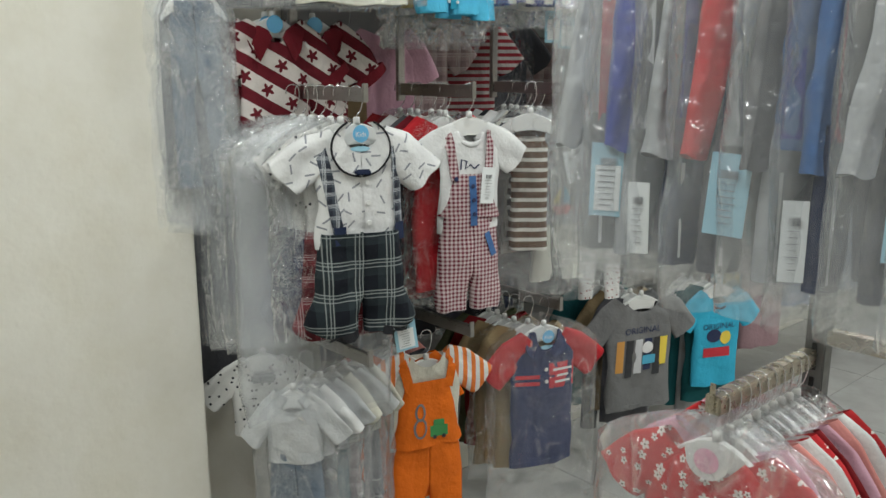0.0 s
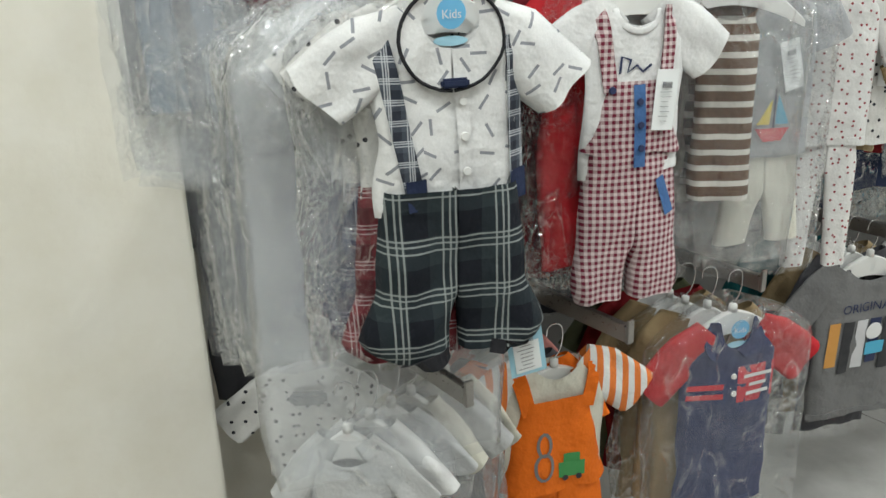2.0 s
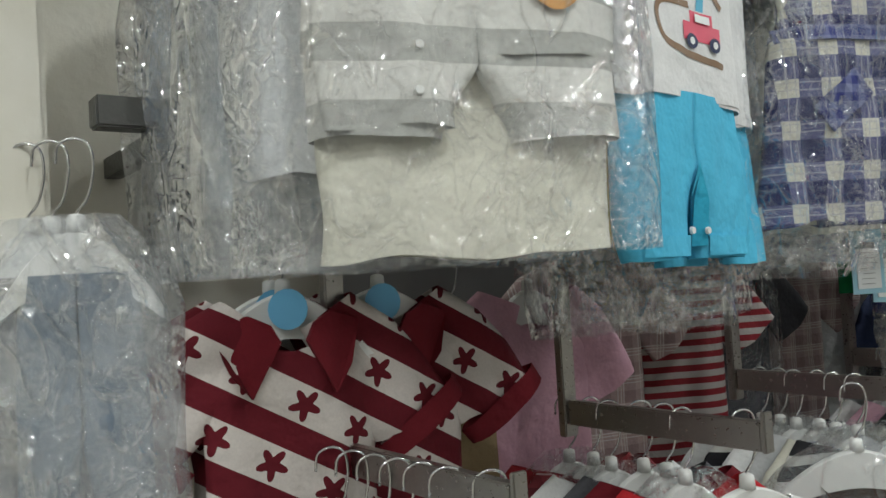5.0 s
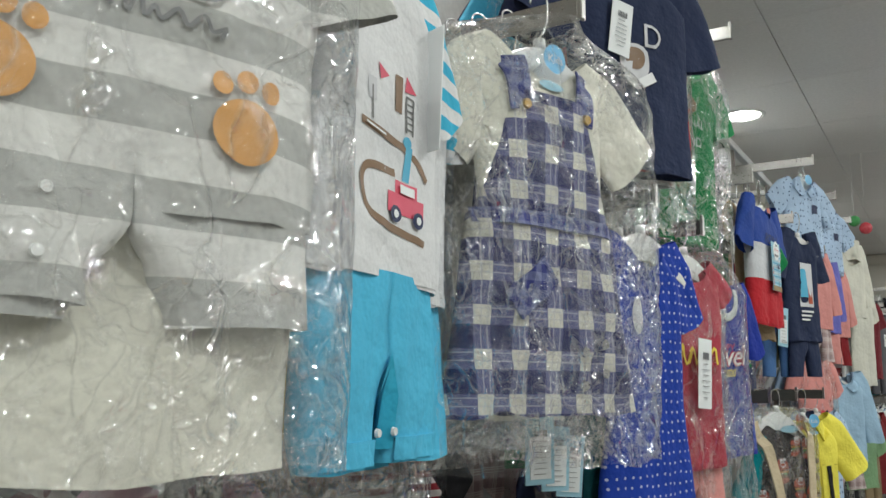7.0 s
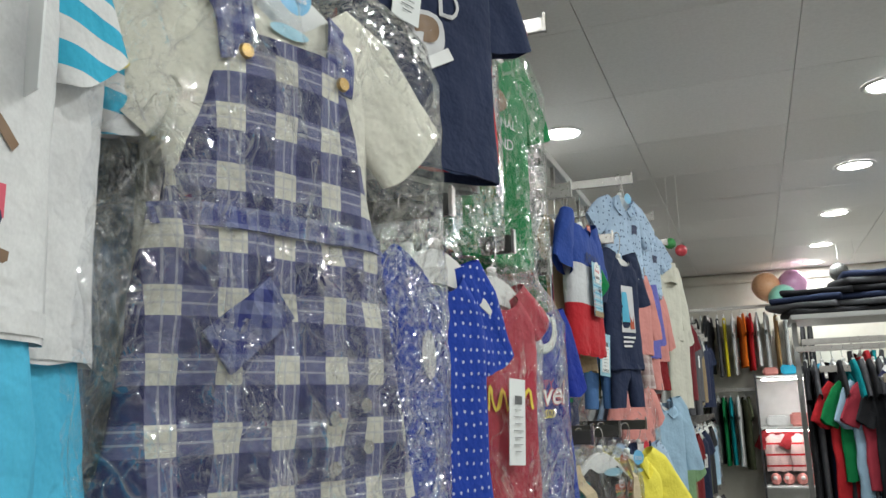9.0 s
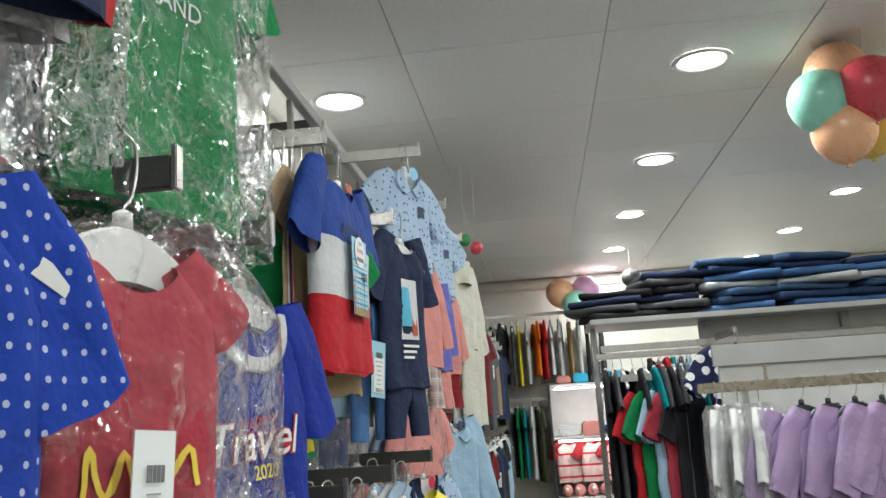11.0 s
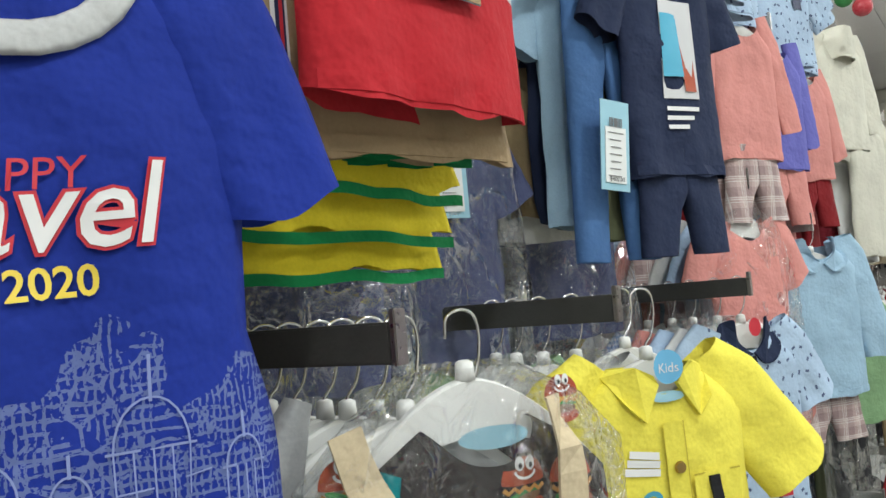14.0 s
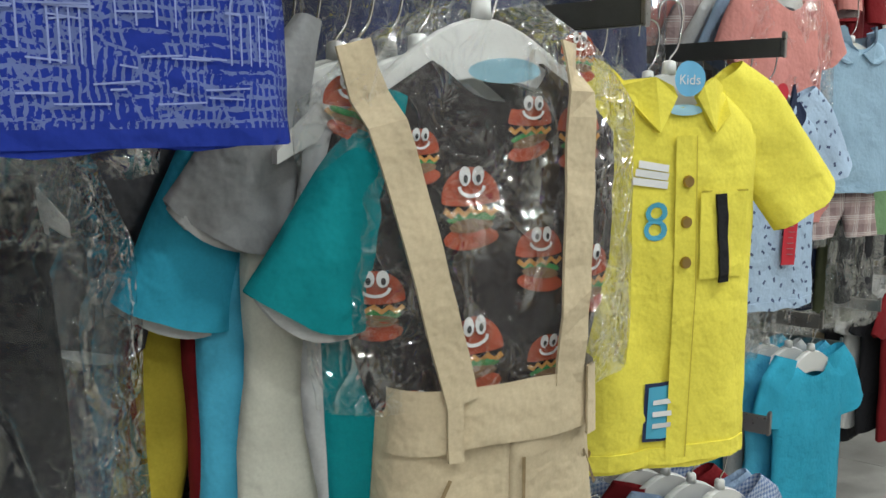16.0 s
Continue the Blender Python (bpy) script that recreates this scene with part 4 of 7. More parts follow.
for k, (top, low, bl) in enumerate(SETS):
    rig = hang("romper_set", f"{'plaid' if 'plaid' in low.name else 'plain dark'} baby shorts and white shirt in hazy bag", "baby outfit", 1.075 - 0.004 * k, ROW_MID, FRONT - 0.036 - 0.032 * k, -20 + random.uniform(-3, 3))
    shirt(rig, 0.18, 0.23, top, sl=0.09, sw=0.09, ang=44, z0=-0.088, depth=0.012, nu=12, nv=12)
    legs(rig, 0.20, 0.25 - 0.012 * (k % 3), low, -0.30, 0.6, 0.04, 0.016, 0.010, 0.004, 0.3)
    bag(rig, 0.36 if k else 0.30, bl, (BAG5 if k == 1 else BAG7 if k % 2 else BAG2) if k else BAG, nu=16, nv=22, depth=0.016, fold=0.006, shift=-0.045 if k else -0.02)

rig = hang("dungaree_set", "red gingham dungarees over a white baby tee", "baby outfit", 1.436, ROW_MID, FRONT - 0.005, -18)
f = shirt(rig, 0.165, 0.25, F_WHITE, sl=0.085, sw=0.09, ang=46, z0=-0.092, depth=0.016, fold=0.003)
ring_neck(rig, F_WHITE, 0.036, 0.032, -0.098, 0.010, -0.02)
f2, fr = cloth("bib", rig, F_GING, [(-0.20, -0.052, 0.052), (-0.26, -0.066, 0.066), (-0.31, -0.085, 0.085)], 0.024, 0.004)
ff = legs(rig, 0.172, 0.25, F_GING, -0.30, 0.6, 0.012, 0.024, 0.012, 0.004, 0.12)
for sg in (-1, 1):
    strap(rig, F_GING, 0.058 * sg - 0.006, -0.095, 0.044 * sg, -0.215, 0.022, f, 0.006)
    buttons(rig, P_NAVY, [(0.044 * sg, -0.212)], fr, 0.006)
line("placket", rig, F_JEAN, [(-0.004, -0.205), (0.0, -0.26), (0.002, -0.33)], fr, 0.018, 0.003)
buttons(rig, P_NAVY, [(-0.003, -0.23), (0.0, -0.265), (0.002, -0.3)], fr, 0.0055)
line("pocket_trim", rig, F_JEAN, [(0.04, -0.35), (0.062, -0.41)], ff, 0.018, 0.003)
line("script_print", rig, P_NAVY, [(-0.03, -0.19), (-0.028, -0.165), (-0.014, -0.17), (-0.018, -0.188), (-0.004, -0.178), (0.006, -0.188), (0.02, -0.178)], f, 0.004)
tag(rig, 0.04, -0.185, 0.036, 0.09, PAPER, 4, -0.035)
filler(1.42, ROW_MID, [F_RED, F_MAROON, F_DGREY, F_WHITE, F_PLAIDR, F_DKRED], 6, FRONT - 0.065, 0.035, -20, 0.18, 0.42, 0.5, BAG, pants=0.0, bl=0.5)

rig = hang("shirt_set", "brown and white striped baby vest on hanger", "baby top", 1.665, ROW_MID, FRONT - 0.01, -42)
f = shirt(rig, 0.10, 0.33, F_BRSTR, F_BRSTR, sl=0.0, z0=-0.10)
bag(rig, 0.26, 0.50, BAG2)
rig = hang("hanging_shirt", "grey baby tee with round cartoon patch above cream trousers", "baby outfit", 1.79, ROW_MID, FRONT - 0.01, -22)
f = shirt(rig, 0.17, 0.295, F_GREY, sl=0.085, sw=0.085, ang=24, z0=-0.08)
tag(rig, 0.01, -0.17, 0.036, 0.085, PAPER, -14, -0.03)
line("mast_print", rig, P_NAVY, [(0.0, -0.25), (0.004, -0.325)], f, 0.003)
decal("sail_print", rig, P_BLUE, [(0.006, -0.262), (0.006, -0.315), (0.032, -0.315)], f)
decal("sail_print", rig, YELLOWINK, [(-0.004, -0.27), (-0.028, -0.315), (-0.004, -0.315)], f)
decal("hull_print", rig, P_RED, [(-0.03, -0.322), (-0.015, -0.345), (0.02, -0.345), (0.034, -0.322)], f)
legs(rig, 0.15, 0.17, F_IVORY, -0.365, 0.45, 0.012)
bag(rig, 0.25, 0.54, BAG4, depth=0.034)
rig = hang("sleepsuit", "white red-dotted baby sleepsuit with beige cuffs", "sleepsuit", 1.99, ROW_MID, FRONT - 0.01, -34)
f = shirt(rig, 0.15, 0.30, fab("white_small_dot", p_dots((0.74, 0.73, 0.71), (0.30, 0.05, 0.06), 0.018, 0.0024, 0.8)), sl=0.15, sw=0.06, ang=22, z0=-0.085)
legs(rig, 0.13, 0.26, fab("white_small_dot", None), -0.37, 0.25, 0.0)
for sg in (-1, 1):
    m = Matrix.Translation((sg * 0.0698, 0, -0.1125)) @ pose(0, 0, 0, 0, -sg * 22, 0)
    cloth("cuff", rig, F_KHAKI, [(-0.125, -0.034, 0.034), (-0.158, -0.034, 0.034)], 0.012, 0.004, None, 10, 4, 0, 0, m)
filler(1.75, ROW_MID, [F_BKSTR, F_IVORY, F_LGREY, F_WHITE, F_BKSTR, F_WHITE], 6, FRONT - 0.05, 0.03, -22, 0.18, 0.36, 0.6, BAG, pants=0.1, bl=0.48)
for y0, cols in ((2.08, [F_DOTW, F_KHAKI, F_BLACK, F_PINK, F_WHITE]), (2.40, [F_WHITE, F_NAVY, F_DKRED, F_BLACK, F_LGREY])):
    filler(y0, ROW_MID, cols, 5, FRONT, 0.045, -25, 0.19, 0.34, 0.3, BAG, pants=0.25, bl=0.46)

# clothes on the back rail behind the middle row
def back_row(y0, y1, z, cols, step=0.09, w=0.24, l=0.42, x=-1.83, yaw=-20, bagged=0.3, sl=0.11, ang=38, bagmat=None):
    k, y = 0, y0
    while y < y1:
        mat = cols[k % len(cols)]
        hue = mat.name.split(".")[0].replace("_", " ")
        rig = hang("hanging_shirt", f"{hue} child's shirt hung on the back rail", "shirt", y, z, x + random.uniform(-0.02, 0.02), yaw + random.uniform(-8, 8), w)
        f = shirt(rig, w, l, mat, sl=sl, ang=ang, nu=12, nv=14, depth=0.018)
        if mat is F_STAR:
            collar(rig, F_MAROON, -0.088, 0.14, 0.07, f)
            neck_disc(rig, f, -0.08)
        if random.random() < bagged:
            bag(rig, w * 1.35, l + 0.1, bagmat or BAG, nu=12, nv=16, depth=0.024)
        y += step * random.uniform(0.9, 1.1)
        k += 1


for y, x, yaw in ((1.03, -1.725, -8), (1.035, -1.765, -10), (1.145, -1.735, -12)):
    rig = hang("star_polo", "maroon and cream polo with star and stripe print", "polo shirt", y, 1.615, x, yaw, 0.22)
    f = shirt(rig, 0.175, 0.36, F_STAR, sl=0.10, sw=0.105, ang=36, z0=-0.088, depth=0.016, fold=0.011)
    point_collar(rig, F_MAROON, -0.086, 0.15, 0.065, f)
    for sg in (-1, 1):
        m = Matrix.Translation((sg * 0.0814, 0, -0.1155)) @ pose(0, 0, 0, 0, -sg * 36, 0)
        cloth("cuff", rig, F_MAROON, [(-0.094, -0.056, 0.056), (-0.118, -0.055, 0.055)], 0.012, 0.004, None, 12, 4, 0, 0.006, m)
    decal("size_disc", rig, DISC, oval(0, -0.078, 0.02, 0.02), lambda a, b: -0.012)
back_row(1.42, 1.45, 1.60, [F_PINK], 0.2, 0.17, 0.36, -1.79, -15, 0.0, 0.10, 22)
back_row(1.30, 1.32, 1.58, [F_KHAKI], 0.2, 0.13, 0.36, -1.83, -15, 0.0, 0.0)
back_row(1.58, 2.6, 1.64, [F_PLAIDPK, F_REDSTR, F_DGREY, F_PLAIDPK, F_LGREY, F_DGREY], 0.17, 0.17, 0.36, -1.85, -18, 0.3)
# grey-blue bagged clothes close to the pillar
F_FADED = fab("faded_grey_denim", (0.17, 0.21, 0.26))
for k in range(3):
    rig = hang("bagged_jeans", "faded grey-blue jeans folded in a hazy plastic bag", "jeans", 0.845 - 0.016 * k, 1.68, -1.735 - 0.018 * k, -24 - 4 * k, 0.16)
    legs(rig, 0.11, 0.40, F_FADED if k != 1 else F_DGREY, -0.10, 0.4, 0.0, 0.009)
    bag(rig, 0.17 + 0.03 * k, 0.53 + 0.01 * k, BAG7, depth=0.02)
# dark clothes hung at the back, between the middle and the lower row
back_row(1.50, 3.0, 1.16, [F_BLACK, F_DGREY, F_BLACK, F_NAVY, F_BLACK], 0.12, 0.24, 0.42, -1.88, -20, 0.1)
back_row(0.98, 1.5, 1.12, [F_DGREY, F_OLIVE, F_NAVY], 0.14, 0.2, 0.40, -1.90, -20, 0.0)

# ---- first bay, lower row ----
rig = hang("dungaree_set", "orange dungarees with striped sleeves and appliqué", "baby outfit", 1.38, ROW_LOW - 0.045, -1.60, -18)
f = shirt(rig, 0.20, 0.26, F_IVORY, F_ORSTR, sl=0.10, sw=0.095, ang=50, z0=-0.05, depth=0.015, fold=0.003)
f2, fr = cloth("bib", rig, F_ORANGE, [(-0.115, -0.07, 0.066), (-0.19, -0.085, 0.082), (-0.30, -0.10, 0.10)], 0.025, 0.006)
legs(rig, 0.215, 0.34, F_ORANGE, -0.29, 0.4, 0.0, 0.022, 0.007)
for sg in (-1, 1):
    strap(rig, F_ORANGE, 0.075 * sg, -0.055, 0.055 * sg, -0.14, 0.026, f, 0.007)
line("number_print", rig, P_GREY, [(0.012 * math.cos(a) - 0.03, -0.20 + 0.022 * math.sin(a)) for a in (k * 0.4 for k in range(17))], fr, 0.006)
line("number_print", rig, P_GREY, [(0.017 * math.cos(a) - 0.03, -0.245 + 0.026 * math.sin(a)) for a in (k * 0.4 for k in range(17))], fr, 0.006)
decal("car_patch", rig, P_GREEN, quad(0.0, 0.05, -0.275, -0.245), fr)
decal("car_roof", rig, P_GREEN, quad(0.01, 0.04, -0.246, -0.228), fr)
for xx in (0.012, 0.038):
    decal("car_wheel", rig, INK, oval(xx, -0.276, 0.006, 0.006, 10), fr, 0.004)
filler(1.33, ROW_LOW - 0.03, [F_ORANGE, F_DGREY, F_ORANGE, F_DTEAL, F_SALMON], 5, -1.64, 0.022, -25, 0.2, 0.40, 0.2, BAG, pants=0.4)
rig = hang("polo_romper", "navy and red baby polo romper in clear bag", "baby outfit", 1.73, ROW_LOW, FRONT, -18)
f = shirt(rig, 0.205, 0.39, F_POLO, F_RED, sl=0.11, sw=0.10, ang=42, z0=-0.095, depth=0.018)
collar(rig, F_POLO, -0.095, 0.12, 0.06, f)
neck_disc(rig, f, -0.09)
buttons(rig, WHITEPL, [(0.0, -0.19), (0.0, -0.225)], f)
for z in (-0.205, -0.225):
    line("chest_stripe", rig, P_RED, [(-0.095, z), (-0.02, z - 0.005)], f, 0.011)
decal("chest_panel", rig, P_RED, quad(0.012, 0.098, -0.25, -0.175), f)
for k, ww in enumerate((0.032, 0.02, 0.026)):
    line("print_bar", rig, P_WHITE, [(0.055 - ww, -0.195 - 0.018 * k), (0.055 + ww, -0.195 - 0.018 * k)], f, 0.007, 0.004)
bag(rig, 0.36, 0.60, BAG4, z0=-0.04, depth=0.045)
filler(1.70, ROW_LOW, [F_KHAKI, F_TAN, F_KHAKI, F_DKRED, F_OLIVE], 5, FRONT - 0.04, 0.04, -25, 0.2, 0.42, 0.3, BAG, pants=0.2, bl=0.5)
F_MARL = fab("mid_grey_marl", (0.20, 0.20, 0.20))
rig = hang("hanging_tee", "grey marl child's tee with large lettered cartoon print", "tee", 2.2, ROW_LOW, FRONT, -20)
f = shirt(rig, 0.25, 0.36, F_MARL, sl=0.11, sw=0.10, ang=40, z0=-0.085, neck=0.12)
ring_neck(rig, F_BLACK, 0.056, 0.055, -0.088, 0.015)
words("lettering", rig, P_NAVY, "ORIGINAL", 0.0, -0.185, 0.030, f)
for k, (xx, pm, hh) in enumerate(((-0.085, P_ORANGE, 0.10), (-0.05, INK, 0.12), (-0.015, P_LGREY, 0.11), (0.02, P_NAVY, 0.10), (0.055, INK, 0.12), (0.08, YELLOWINK, 0.09))):
    decal("print_block", rig, pm, quad(xx - 0.014, xx + 0.014, -0.21 - hh, -0.205, 0.004), f, 0.0022 + 0.0004 * k)
decal("print_face", rig, P_WHITE, oval(0.02, -0.235, 0.022, 0.02), f, 0.0052)
decal("print_bib", rig, P_BLUE, quad(0.0, 0.05, -0.29, -0.26), f, 0.0054)
filler(2.2, ROW_LOW, [F_DGREY, F_KHAKI, F_BLACK, F_DTEAL], 4, FRONT - 0.04, 0.045, -25, 0.2, 0.42, 0.2, BAG, pants=0.3)
rig = hang("hanging_tee", "bright cyan child's tee with palm beach print", "tee", 2.68, 0.74, FRONT, -22)
f = shirt(rig, 0.20, 0.34, F_CYAN, sl=0.10, ang=38, z0=-0.10)
ring_neck(rig, F_NAVY, 0.048, 0.045, -0.105, 0.014)
words("lettering", rig, P_NAVY, "ORIGINAL", 0.0, -0.225, 0.03, f)
decal("print", rig, YELLOWINK, oval(0.03, -0.26, 0.025, 0.025), f)
decal("print", rig, P_RED, quad(-0.06, 0.05, -0.33, -0.295), f)
decal("print", rig, P_NAVY, oval(-0.02, -0.25, 0.03, 0.025), f)
filler(2.68, 0.74, [F_DTEAL, F_GREY, F_DTEAL, F_WHITE], 4, FRONT - 0.03, 0.04, -25, 0.2, 0.46, 0.0, pants=0.4)
filler(3.1, 0.86, [fab("dusty_pink_jersey", (0.36, 0.23, 0.25)), F_PLAIDPK, F_BLACK, F_DGREY], 4, FRONT - 0.05, 0.05, -25, 0.22, 0.42, 0.0, pants=0.6)
rig = hang("hanging_blouse", "white black-spotted baby blouse with dark bow", "blouse", 1.0, 0.80, -1.79, -30)
f = shirt(rig, 0.16, 0.19, F_DOTW, sl=0.10, sw=0.08, ang=44, z0=-0.085, fold=0.012)
boxed("bow", -0.03, 0.03, -0.035, -0.022, -0.13, -0.105, F_DGREY, rig, 0.005)
for k, (mat, low, y) in enumerate(((F_LGREY, F_FADED, 0.97), (F_WHITE, F_DGREY, 1.015), (F_LGREY, F_DTEAL, 1.06), (F_IVORY, F_PLAIDPK, 1.105), (F_LGREY, F_MARL, 1.15), (F_IVORY, F_DGREY, 1.19))):
    rig = hang("bagged_outfit", "small white baby shirt and dark trousers in hazy bag", "baby outfit", y, ROW_LOW - 0.02, -1.60 - 0.012 * k, -42 + random.uniform(-5, 5), 0.15)
    shirt(rig, 0.13, 0.16, mat, sl=0.09, sw=0.06, ang=34, z0=-0.085, depth=0.013, fold=0.01, nu=12, nv=12)
    legs(rig, 0.13, 0.30, low, -0.22, 0.4, 0.01, 0.012, 0.008)
    bag(rig, 0.20, 0.50, BAG5 if k % 2 else BAG7, z0=-0.07, nu=14, nv=20, depth=0.016)

# ---- first bay, top row ----
rig = hang("sleepsuit", "cream and grey striped sleepsuit with paw patches in a bag", "sleepsuit", 1.095, ROW_TOP, FRONT, -18)
f = shirt(rig, 0.27, 0.285, F_PAW, sl=0.10, ang=25, z0=-0.10, depth=0.022, fold=0.006, nu=15, nv=26)
fl = legs(rig, 0.266, 0.10, F_PAW, -0.355, 0.42, 0.0, 0.025, 0.007, 0.016)
cloth("turned_up_leg", rig, F_PAW, [(-0.345, -0.127, -0.05), (-0.39, -0.129, -0.03), (-0.448, -0.126, -0.020)], 0.010, 0.007, None, 14, 12, 0, 0, Matrix.Translation((0, -0.021, 0)))
buttons(rig, WHITEPL, [(-0.05, -0.385), (-0.052, -0.42)], lambda a, b: -0.028, 0.004)
cloth("folded_trousers", rig, F_IVORY, [(-0.38, -0.125, 0.115), (-0.545, -0.13, 0.12)], 0.012, 0.008, None, 18, 12)
for cx, cz, tl in ((-0.082, -0.318, 12), (0.068, -0.330, 0)):
    decal("paw_pad", rig, P_ORANGE, oval(cx, cz, 0.024, 0.022, 24, tl), f, 0.004, "orange appliqué paw")
    for k in (-1, 0, 1):
        decal("paw_toe", rig, P_ORANGE, oval(cx + 0.017 * k + 0.002 * tl / 6, cz + 0.034 - 0.004 * abs(k), 0.0075, 0.008, 12), f, 0.004)
line("stitched_script", rig, P_GREY, [(p.x, p.z) for p in [q + Vector((0.042, 0, 0.004)) for q in curve_pts([(-0.062, 0, -0.272), (-0.068, 0, -0.264), (-0.058, 0, -0.258), (-0.052, 0, -0.272), (-0.046, 0, -0.252), (-0.042, 0, -0.272), (-0.036, 0, -0.264), (-0.032, 0, -0.272), (-0.022, 0, -0.263), (-0.016, 0, -0.273), (-0.006, 0, -0.264), (0.0, 0, -0.273), (0.01, 0, -0.268), (0.006, 0, -0.276)], 4)]], f, 0.003)
line("stitched_face", rig, P_GREY, [(-0.013 + 0.02 * math.cos(a), -0.237 + 0.012 * math.sin(a)) for a in (math.pi + k * 0.35 for k in range(10))], f, 0.003)
line("stitched_face", rig, P_GREY, [(0.032 + 0.02 * math.cos(a), -0.237 + 0.012 * math.sin(a)) for a in (math.pi + k * 0.35 for k in range(10))], f, 0.003)
pt = tag(rig, 0.0, -0.16, 0.045, 0.07, PAPER, 3, -0.034)
words("price", pt, INK, "5400.00", 0.0, -0.066, 0.0095, lambda a, b: -0.0036, 0.0002)
bag(rig, 0.36, 0.51, BAG6, depth=0.045, z0=-0.04, nu=30, nv=44, fold=0.012, shift=-0.012)
filler(1.06, ROW_TOP, [F_LGREY, F_GREY, F_LGREY, F_FADED, F_LBLUE, F_GREY, F_LGREY], 7, FRONT - 0.05, 0.032, -20, 0.25, 0.37, 1.0, BAG4, pants=0.0, bl=0.50)

rig = hang("romper", "white and cyan romper with printed car and road", "romper", 1.37, ROW_TOP, FRONT - 0.01, 6)
f = shirt(rig, 0.235, 0.30, F_CARTOP, F_CYSTR, sl=0.10, sw=0.085, ang=24, z0=-0.10, depth=0.018, fold=0.004)
ring_neck(rig, F_WHITE, 0.045, 0.04, -0.105, 0.012)
ff = legs(rig, 0.232, 0.165, F_SKY, -0.392, 0.46, -0.004, 0.019, 0.007, 0.008, 0.1)
line("crotch_placket", rig, F_CYAN, [(-0.012, -0.545), (-0.010, -0.50), (0.0, -0.468), (0.010, -0.50), (0.012, -0.545)], ff, 0.012, 0.003)
buttons(rig, WHITEPL, [(-0.016, -0.53), (0.016, -0.53)], ff, 0.004)
strap(rig, F_SKY, -0.096, -0.545, -0.02, -0.545, 0.02, ff, 0.003, "cuff")
strap(rig, F_SKY, 0.02, -0.545, 0.096, -0.545, 0.02, ff, 0.003, "cuff")
strap(rig, F_WHITE, -0.088, -0.394, 0.088, -0.394, 0.006, f, 0.001, "piping")


def shrunk(pts):
    return [(x * 1.15 + 0.008, -0.285 + (z + 0.285) * 0.78) for x, z in pts]


def small_decal(name, parent, mat, pts, front, lift=0.0012):
    return decal(name, parent, mat, shrunk(pts), front, lift * 0.6)


def small_line(name, parent, mat, pts, front, w=0.004, lift=0.0012):
    return line(name, parent, mat, shrunk(pts), front, w, lift * 0.6)


small_decal("car_print", rig, P_PINKRED, quad(-0.012, 0.048, -0.352, -0.328), f)
small_decal("car_print", rig, P_PINKRED, quad(0.0, 0.036, -0.329, -0.312), f)
small_decal("car_window", rig, PAPER, quad(0.006, 0.03, -0.327, -0.316), f, 0.004)
for xx in (0.0, 0.036):
    small_decal("wheel_print", rig, P_NAVY, oval(xx, -0.353, 0.009, 0.010, 14), f, 0.004)
    small_decal("hub_print", rig, PAPER, oval(xx, -0.353, 0.004, 0.005, 10), f, 0.005)
small_line("road_print", rig, P_BROWN, [(p.x, p.z) for p in curve_pts([(-0.055, 0, -0.262), (-0.02, 0, -0.266), (0.03, 0, -0.275), (0.052, 0, -0.30)], 5)], f, 0.0075)
small_line("road_print", rig, P_BROWN, [(p.x, p.z) for p in curve_pts([(0.0, 0, -0.305), (-0.045, 0, -0.31), (-0.052, 0, -0.34), (-0.03, 0, -0.365), (0.055, 0, -0.378)], 6)], f, 0.0075)
small_line("road_dash", rig, PAPER, [(-0.05, -0.263), (-0.02, -0.267)], f, 0.0018, 0.004)
small_decal("crane_print", rig, P_BLUE, quad(0.012, 0.024, -0.31, -0.265, 0.006), f)
small_decal("crane_print", rig, P_BLUE, oval(0.02, -0.262, 0.008, 0.008, 10), f)
small_decal("ladder_print", rig, P_GREY, quad(0.016, 0.019, -0.25, -0.205), f)
small_decal("ladder_print", rig, P_GREY, quad(0.028, 0.031, -0.25, -0.205), f)
for k in range(6):
    small_decal("rung_print", rig, P_GREY, quad(0.017, 0.03, -0.246 + 0.008 * k, -0.2435 + 0.008 * k), f)
small_decal("tower_print", rig, P_BROWN, quad(-0.002, 0.01, -0.23, -0.185), f)
small_decal("flag_print", rig, P_PINKRED, [(-0.03, -0.185), (-0.012, -0.193), (-0.026, -0.203)], f)
small_decal("flag_print", rig, P_PINKRED, [(0.016, -0.18), (0.034, -0.196), (0.014, -0.20)], f)
small_line("sign_print", rig, P_GREY, [(-0.038, -0.255), (-0.038, -0.215)], f, 0.0025)
small_decal("sign_print", rig, P_LGREY, quad(-0.044, -0.032, -0.232, -0.206), f)
tag(rig, 0.07, -0.14, 0.04, 0.125, PAPER, -3, -0.024, yawed=60)
rig = hang("romper", "white and cyan romper on a white hanger", "romper", 1.462, ROW_TOP, FRONT - 0.045, 6)
f = shirt(rig, 0.20, 0.30, F_CARTOP, F_CYSTR, sl=0.10, sw=0.09, ang=30, z0=-0.11)
legs(rig, 0.20, 0.165, F_SKY, -0.40, 0.46)
filler(1.41, ROW_TOP, [F_MUSTARD, F_LGREY, F_MUSTARD, F_DENIM, F_WHITE], 5, FRONT - 0.085, 0.035, -20, 0.2, 0.44, 0.3, BAG, pants=0.0)

rig = hang("pinafore_dress", "blue and cream checked pinafore over ivory tee, bagged", "dress", 1.71, ROW_TOP, FRONT, -22)
